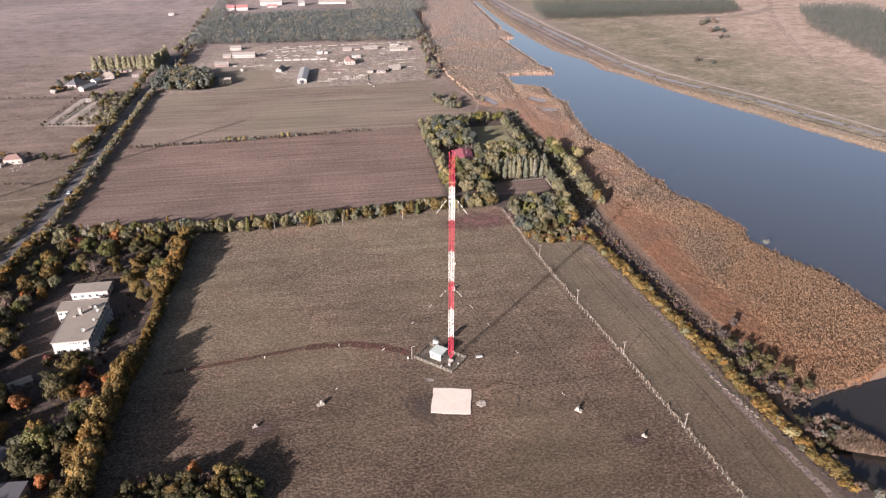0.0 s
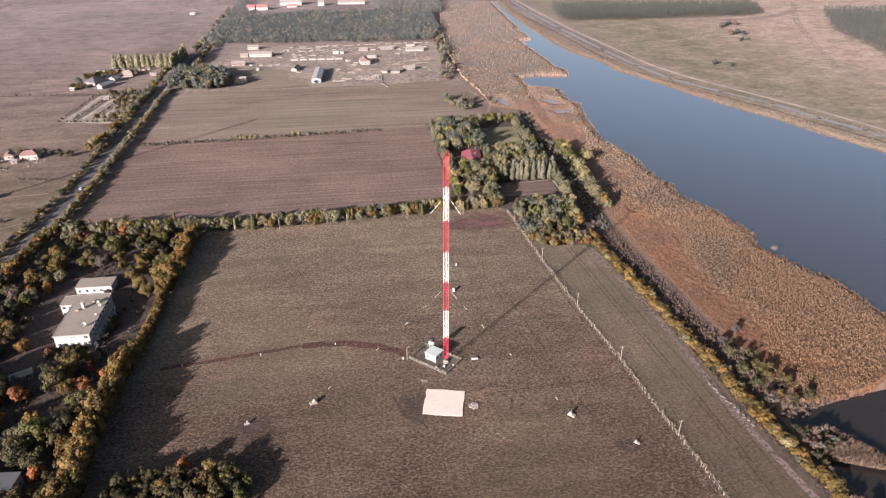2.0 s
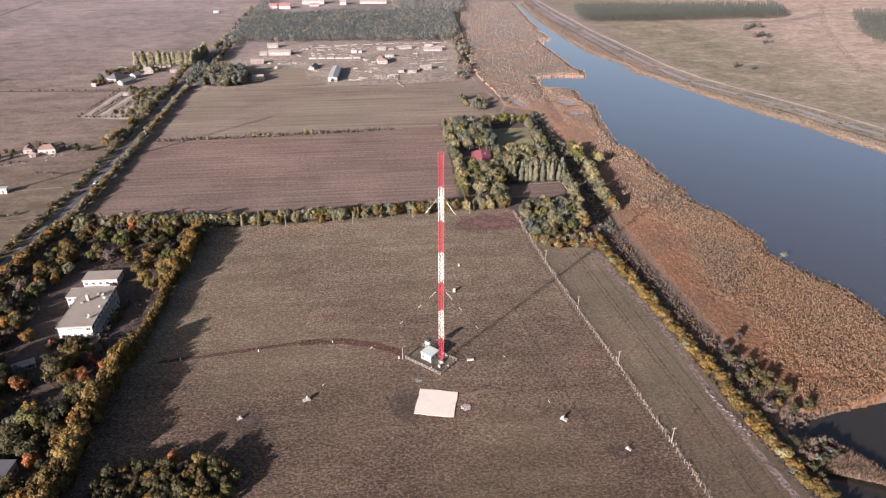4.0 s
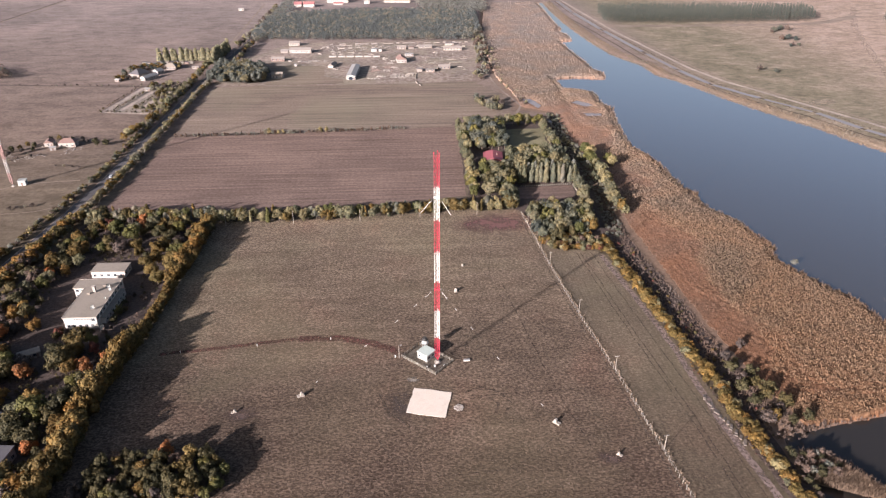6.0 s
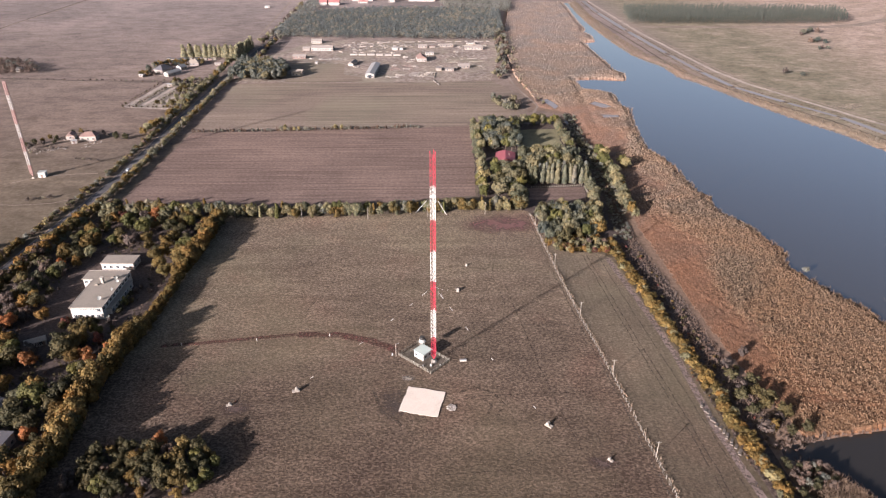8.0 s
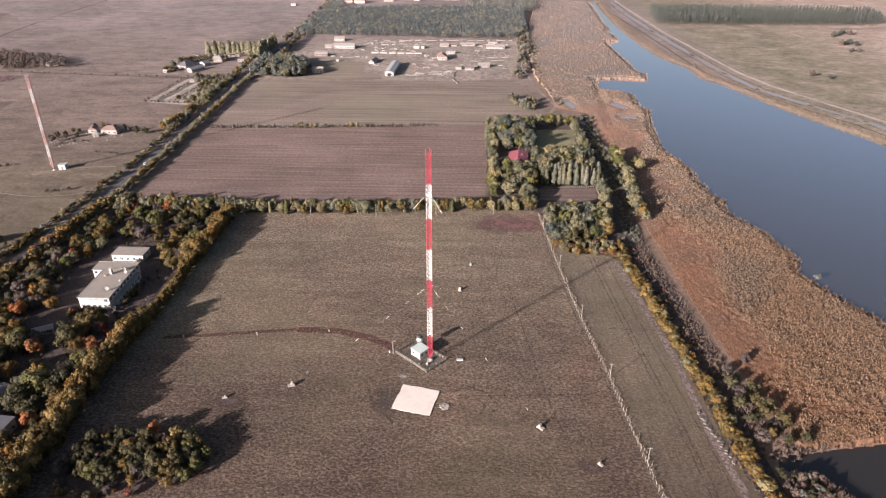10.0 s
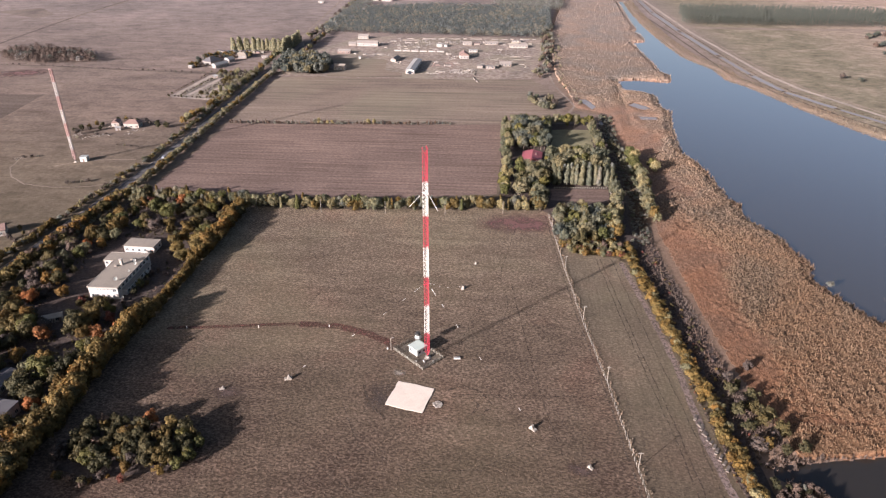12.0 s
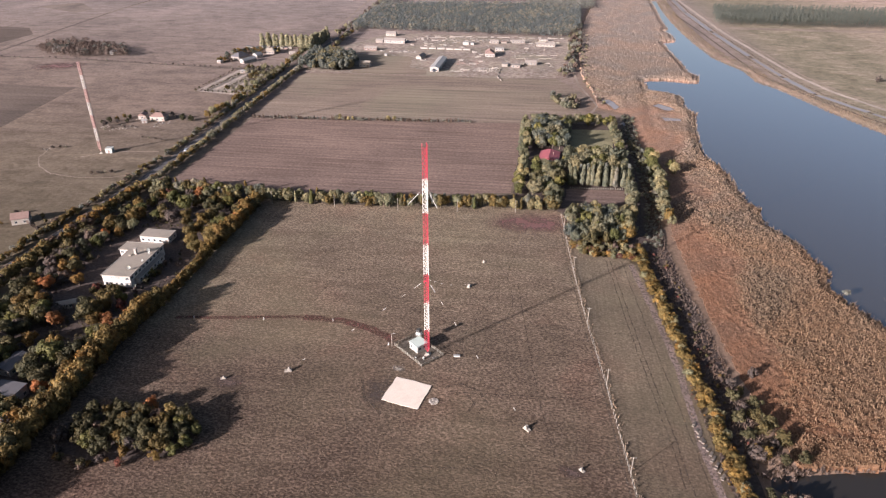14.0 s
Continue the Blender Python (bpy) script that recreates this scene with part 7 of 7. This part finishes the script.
def stand(p):
    """How tall the reeds stand at each point, 0 low sedge to 1 full reeds, and the height of their tops."""
    drift = bumps(p, 0.022, 0.016, 9) + 0.45 * bumps(p, 0.09, 0.07, 4)
    away = reach(p, WESTBANK, False) - 21 + 26 * drift - np.where(p[:, 1] > 250, 8, 0)
    full = np.clip(0.5 + away / 26.0, 0, 1)
    full = np.maximum(full, np.clip((-22 - p[:, 1]) / 14.0, 0, 1))
    swath = bumps(np.stack([p[:, 0] + 0.35 * p[:, 1], p[:, 1] - 0.35 * p[:, 0]], 1), 0.20, 0.07, 31)
    top = (0.5 + 1.0 * full) * (1.0 + 0.62 * bumps(p, 0.42, 0.42, 3) + 0.16 * swath + 0.14 * bumps(p, 0.12, 0.12, 7))
    top = np.where(p[:, 1] > 300, 0.45 * top + 0.55 * (0.5 + full), top)
    furrow = np.abs(bumps(p, 0.035, 0.018, 21) + 0.4 * bumps(p, 0.16, 0.1, 8))
    top *= np.clip(0.5 + furrow / 0.04, 0, 1)
    return full, np.maximum(top, 0.12)


def open_ground(p):
    """Distance inside the reed bed, negative in channel, pools and beyond its rim."""
    d = reach(p, REEDS)
    d = np.where(inside(p, REEDS), d, -d) + 1.1 * bumps(p, 0.3, 0.3, 14)
    d = np.minimum(d, reach(p, CHANNEL, False) - 0.15)
    for pool in POOLS:
        e = reach(p, pool)
        d = np.minimum(d, np.where(inside(p, pool), -e, e) - 0.6)
    return d


def bed_floor(p):
    return np.maximum(shore_z(p), -1.3)


def reed_mass():
    """The closed mass of reeds and sedge, lumpy on top, ending in a standing wall at the water."""
    xs = np.arange(84, 226, 1.2)
    ys = np.concatenate([np.arange(-48, 300, 1.2), np.arange(300, 480, 2.0), np.arange(480, 1000, 4.0)])
    gx, gy = np.meshgrid(xs, ys)
    p = np.stack([gx.ravel(), gy.ravel()], 1)
    p += np.random.RandomState(3).uniform(-0.3, 0.3, p.shape)
    near = (p[:, 0] > np.interp(p[:, 1], [-48, 60, 340, 360, 480, 720, 1000], [128, 117, 117, 84, 84, 92, 136]))
    d = np.full(len(p), -5.0)
    d[near] = open_ground(p[near])
    kept = d > 0
    full, top, floor = np.zeros(len(p)), np.zeros(len(p)), np.full(len(p), -1.9)
    full[kept], top[kept] = stand(p[kept])
    gap = reach(p[kept], CHANNEL, False)
    for pool in POOLS:
        gap = np.minimum(gap, reach(p[kept], pool))
    top[kept] *= np.clip(0.05 + gap / 8.0, 0, 1)
    top[kept] *= np.clip(0.1 + reach(p[kept], WESTBANK, False) / 9.0, 0, 1)
    floor[kept] = bed_floor(p[kept])
    z = np.where(kept, floor + top, -1.9)
    nx = len(xs)
    i = np.arange(len(ys) - 1)[:, None] * nx + np.arange(nx - 1)[None]
    quads = np.stack([i, i + 1, i + nx + 1, i + nx], -1).reshape(-1, 4)
    quads = quads[kept[quads].any(axis=1)]
    used = np.unique(quads)
    slot = np.zeros(len(p), int)
    slot[used] = np.arange(len(used))
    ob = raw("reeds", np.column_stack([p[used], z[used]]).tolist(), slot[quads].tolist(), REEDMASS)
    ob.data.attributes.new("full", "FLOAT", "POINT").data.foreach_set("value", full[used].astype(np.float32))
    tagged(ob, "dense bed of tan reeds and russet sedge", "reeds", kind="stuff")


reed_mass()


def reed_bed(y0, y1, spacing, width, blades, seed, tall):
    """Loose stems that stand out of the mass."""
    p = marsh_points(y0, y1, spacing, seed)
    p = p[open_ground(p) > 0.2]
    full, top = stand(p)
    z = bed_floor(p) + top * np.clip(0.1 + reach(p, WESTBANK, False) / 9.0, 0, 1) - 0.25
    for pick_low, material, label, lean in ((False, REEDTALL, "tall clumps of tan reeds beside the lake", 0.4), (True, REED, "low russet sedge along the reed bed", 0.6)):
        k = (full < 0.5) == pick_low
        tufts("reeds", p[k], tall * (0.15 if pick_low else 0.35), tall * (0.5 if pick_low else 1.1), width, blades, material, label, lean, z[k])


for row in ((-60, 130, 1.1, 0.36, 6, 51, 1.0), (130, 290, 1.5, 0.48, 5, 52, 0.9), (290, 480, 2.0, 0.55, 5, 53, 0.6), (480, 1000, 3.0, 0.75, 5, 54, 0.5)):
    reed_bed(*row)
margin = [(118, 200), (117, 160), (114.5, 130), (114, 104), (116, 77), (119, 44), (121, 11), (123.5, -14), (127, -36), (131, -50)]
edge = np.array(along([(x - 2, y) for x, y in margin], 0.22, 81, 3.2) + along([(x + 6, y) for x, y in YELLOW if y > -60], 0.3, 82, 3.0))
tufts("dry_weeds", edge, 0.5, 1.3, 0.5, 5, DRYWEED, "grey-brown dry weeds between ditch and reeds", 0.5)
edge = np.array(along(LAKE_W, 0.8, 55, 2.2))
tufts("reeds", edge, 1.4, 2.4, 0.6, 6, REEDTALL, "pale reed fringe along the lake shore", 0.35, np.maximum(shore_z(edge), -1.8))
edge = np.array(along(LAKE_E, 0.34, 56, 2.0) + along([(x + 8, y + 5) for x, y in LAKE_E], 0.22, 57, 6.5))
tufts("reeds", edge, 0.5, 1.2, 0.6, 5, REEDMID, "pale reeds on the dike across the lake", 0.4, np.maximum(shore_z(edge), -1.8))
edge = np.array(along([(x - 5.5, y - 2) for x, y in CANAL], 1.4, 58, 1.2) + along([(x + 5.5, y + 2) for x, y in CANAL], 1.4, 59, 1.2))
tufts("reeds", edge, 0.4, 0.8, 0.6, 5, DRYWEED, "dry reeds on both banks of the canal", 0.4)
tongue = scatter([(125, -58.5), (133, -59.5), (138, -66), (142.5, -74), (151, -87), (147, -87), (139, -80), (129.5, -76), (122.5, -71)], 0.6, 141)
tufts("reeds", tongue, 1.2, 2.2, 0.4, 6, PONDREED, "tall brown reeds on a tongue in the pond", 0.35, -0.4)
edge = np.array(along([(x, y + 2) for x, y in POND[:5]], 0.35, 60, 2.2) + along([(x + 0.5, y - 1.5) for x, y in POND[8:]], 0.45, 61, 1.6))
tufts("reeds", edge, 0.9, 1.5, 0.45, 6, DRYWEED, "dry reeds round the pond", 0.4, -1.0)
FALLOW = [(-119, 134), (57, 141), (62, 82), (66, 34), (71, -9), (76, -54), (80, -100), (-127, -100), (-122, -11), (-118, 66)]
CLEAR = [(-15, -35, 6, -14), (-14, -9, 7, 13), (9, -2, 15, 3)]
p = scatter(FALLOW, 2.4, 62, CLEAR)
p = p[reach(p, PATH_RED, False) > 1.5]
tufts("grass_tufts", p, 0.08, 0.2, 0.5, 4, TUFT, "dry grass tufts all over the fallow field", 0.7, 0.03)
p = scatter([(70, 94), (92, 88), (97, 49), (102, 5), (105, -30), (107, -77), (112, -110), (84, -110), (78, -55), (73, -9), (68, 34)], 2.4, 63)
tufts("grass_tufts", p, 0.05, 0.12, 0.5, 3, TUFT, "short dry grass on the mown strip", 0.7, 0.05)
p = np.array([q for q in along([(x + 1.2, y) for x, y in FENCE], 0.9, 64, 0.8)])
tufts("grass_tufts", p, 0.3, 0.9, 0.5, 5, REEDPALE, "tall dry grass along the fence", 0.5, 0.03)
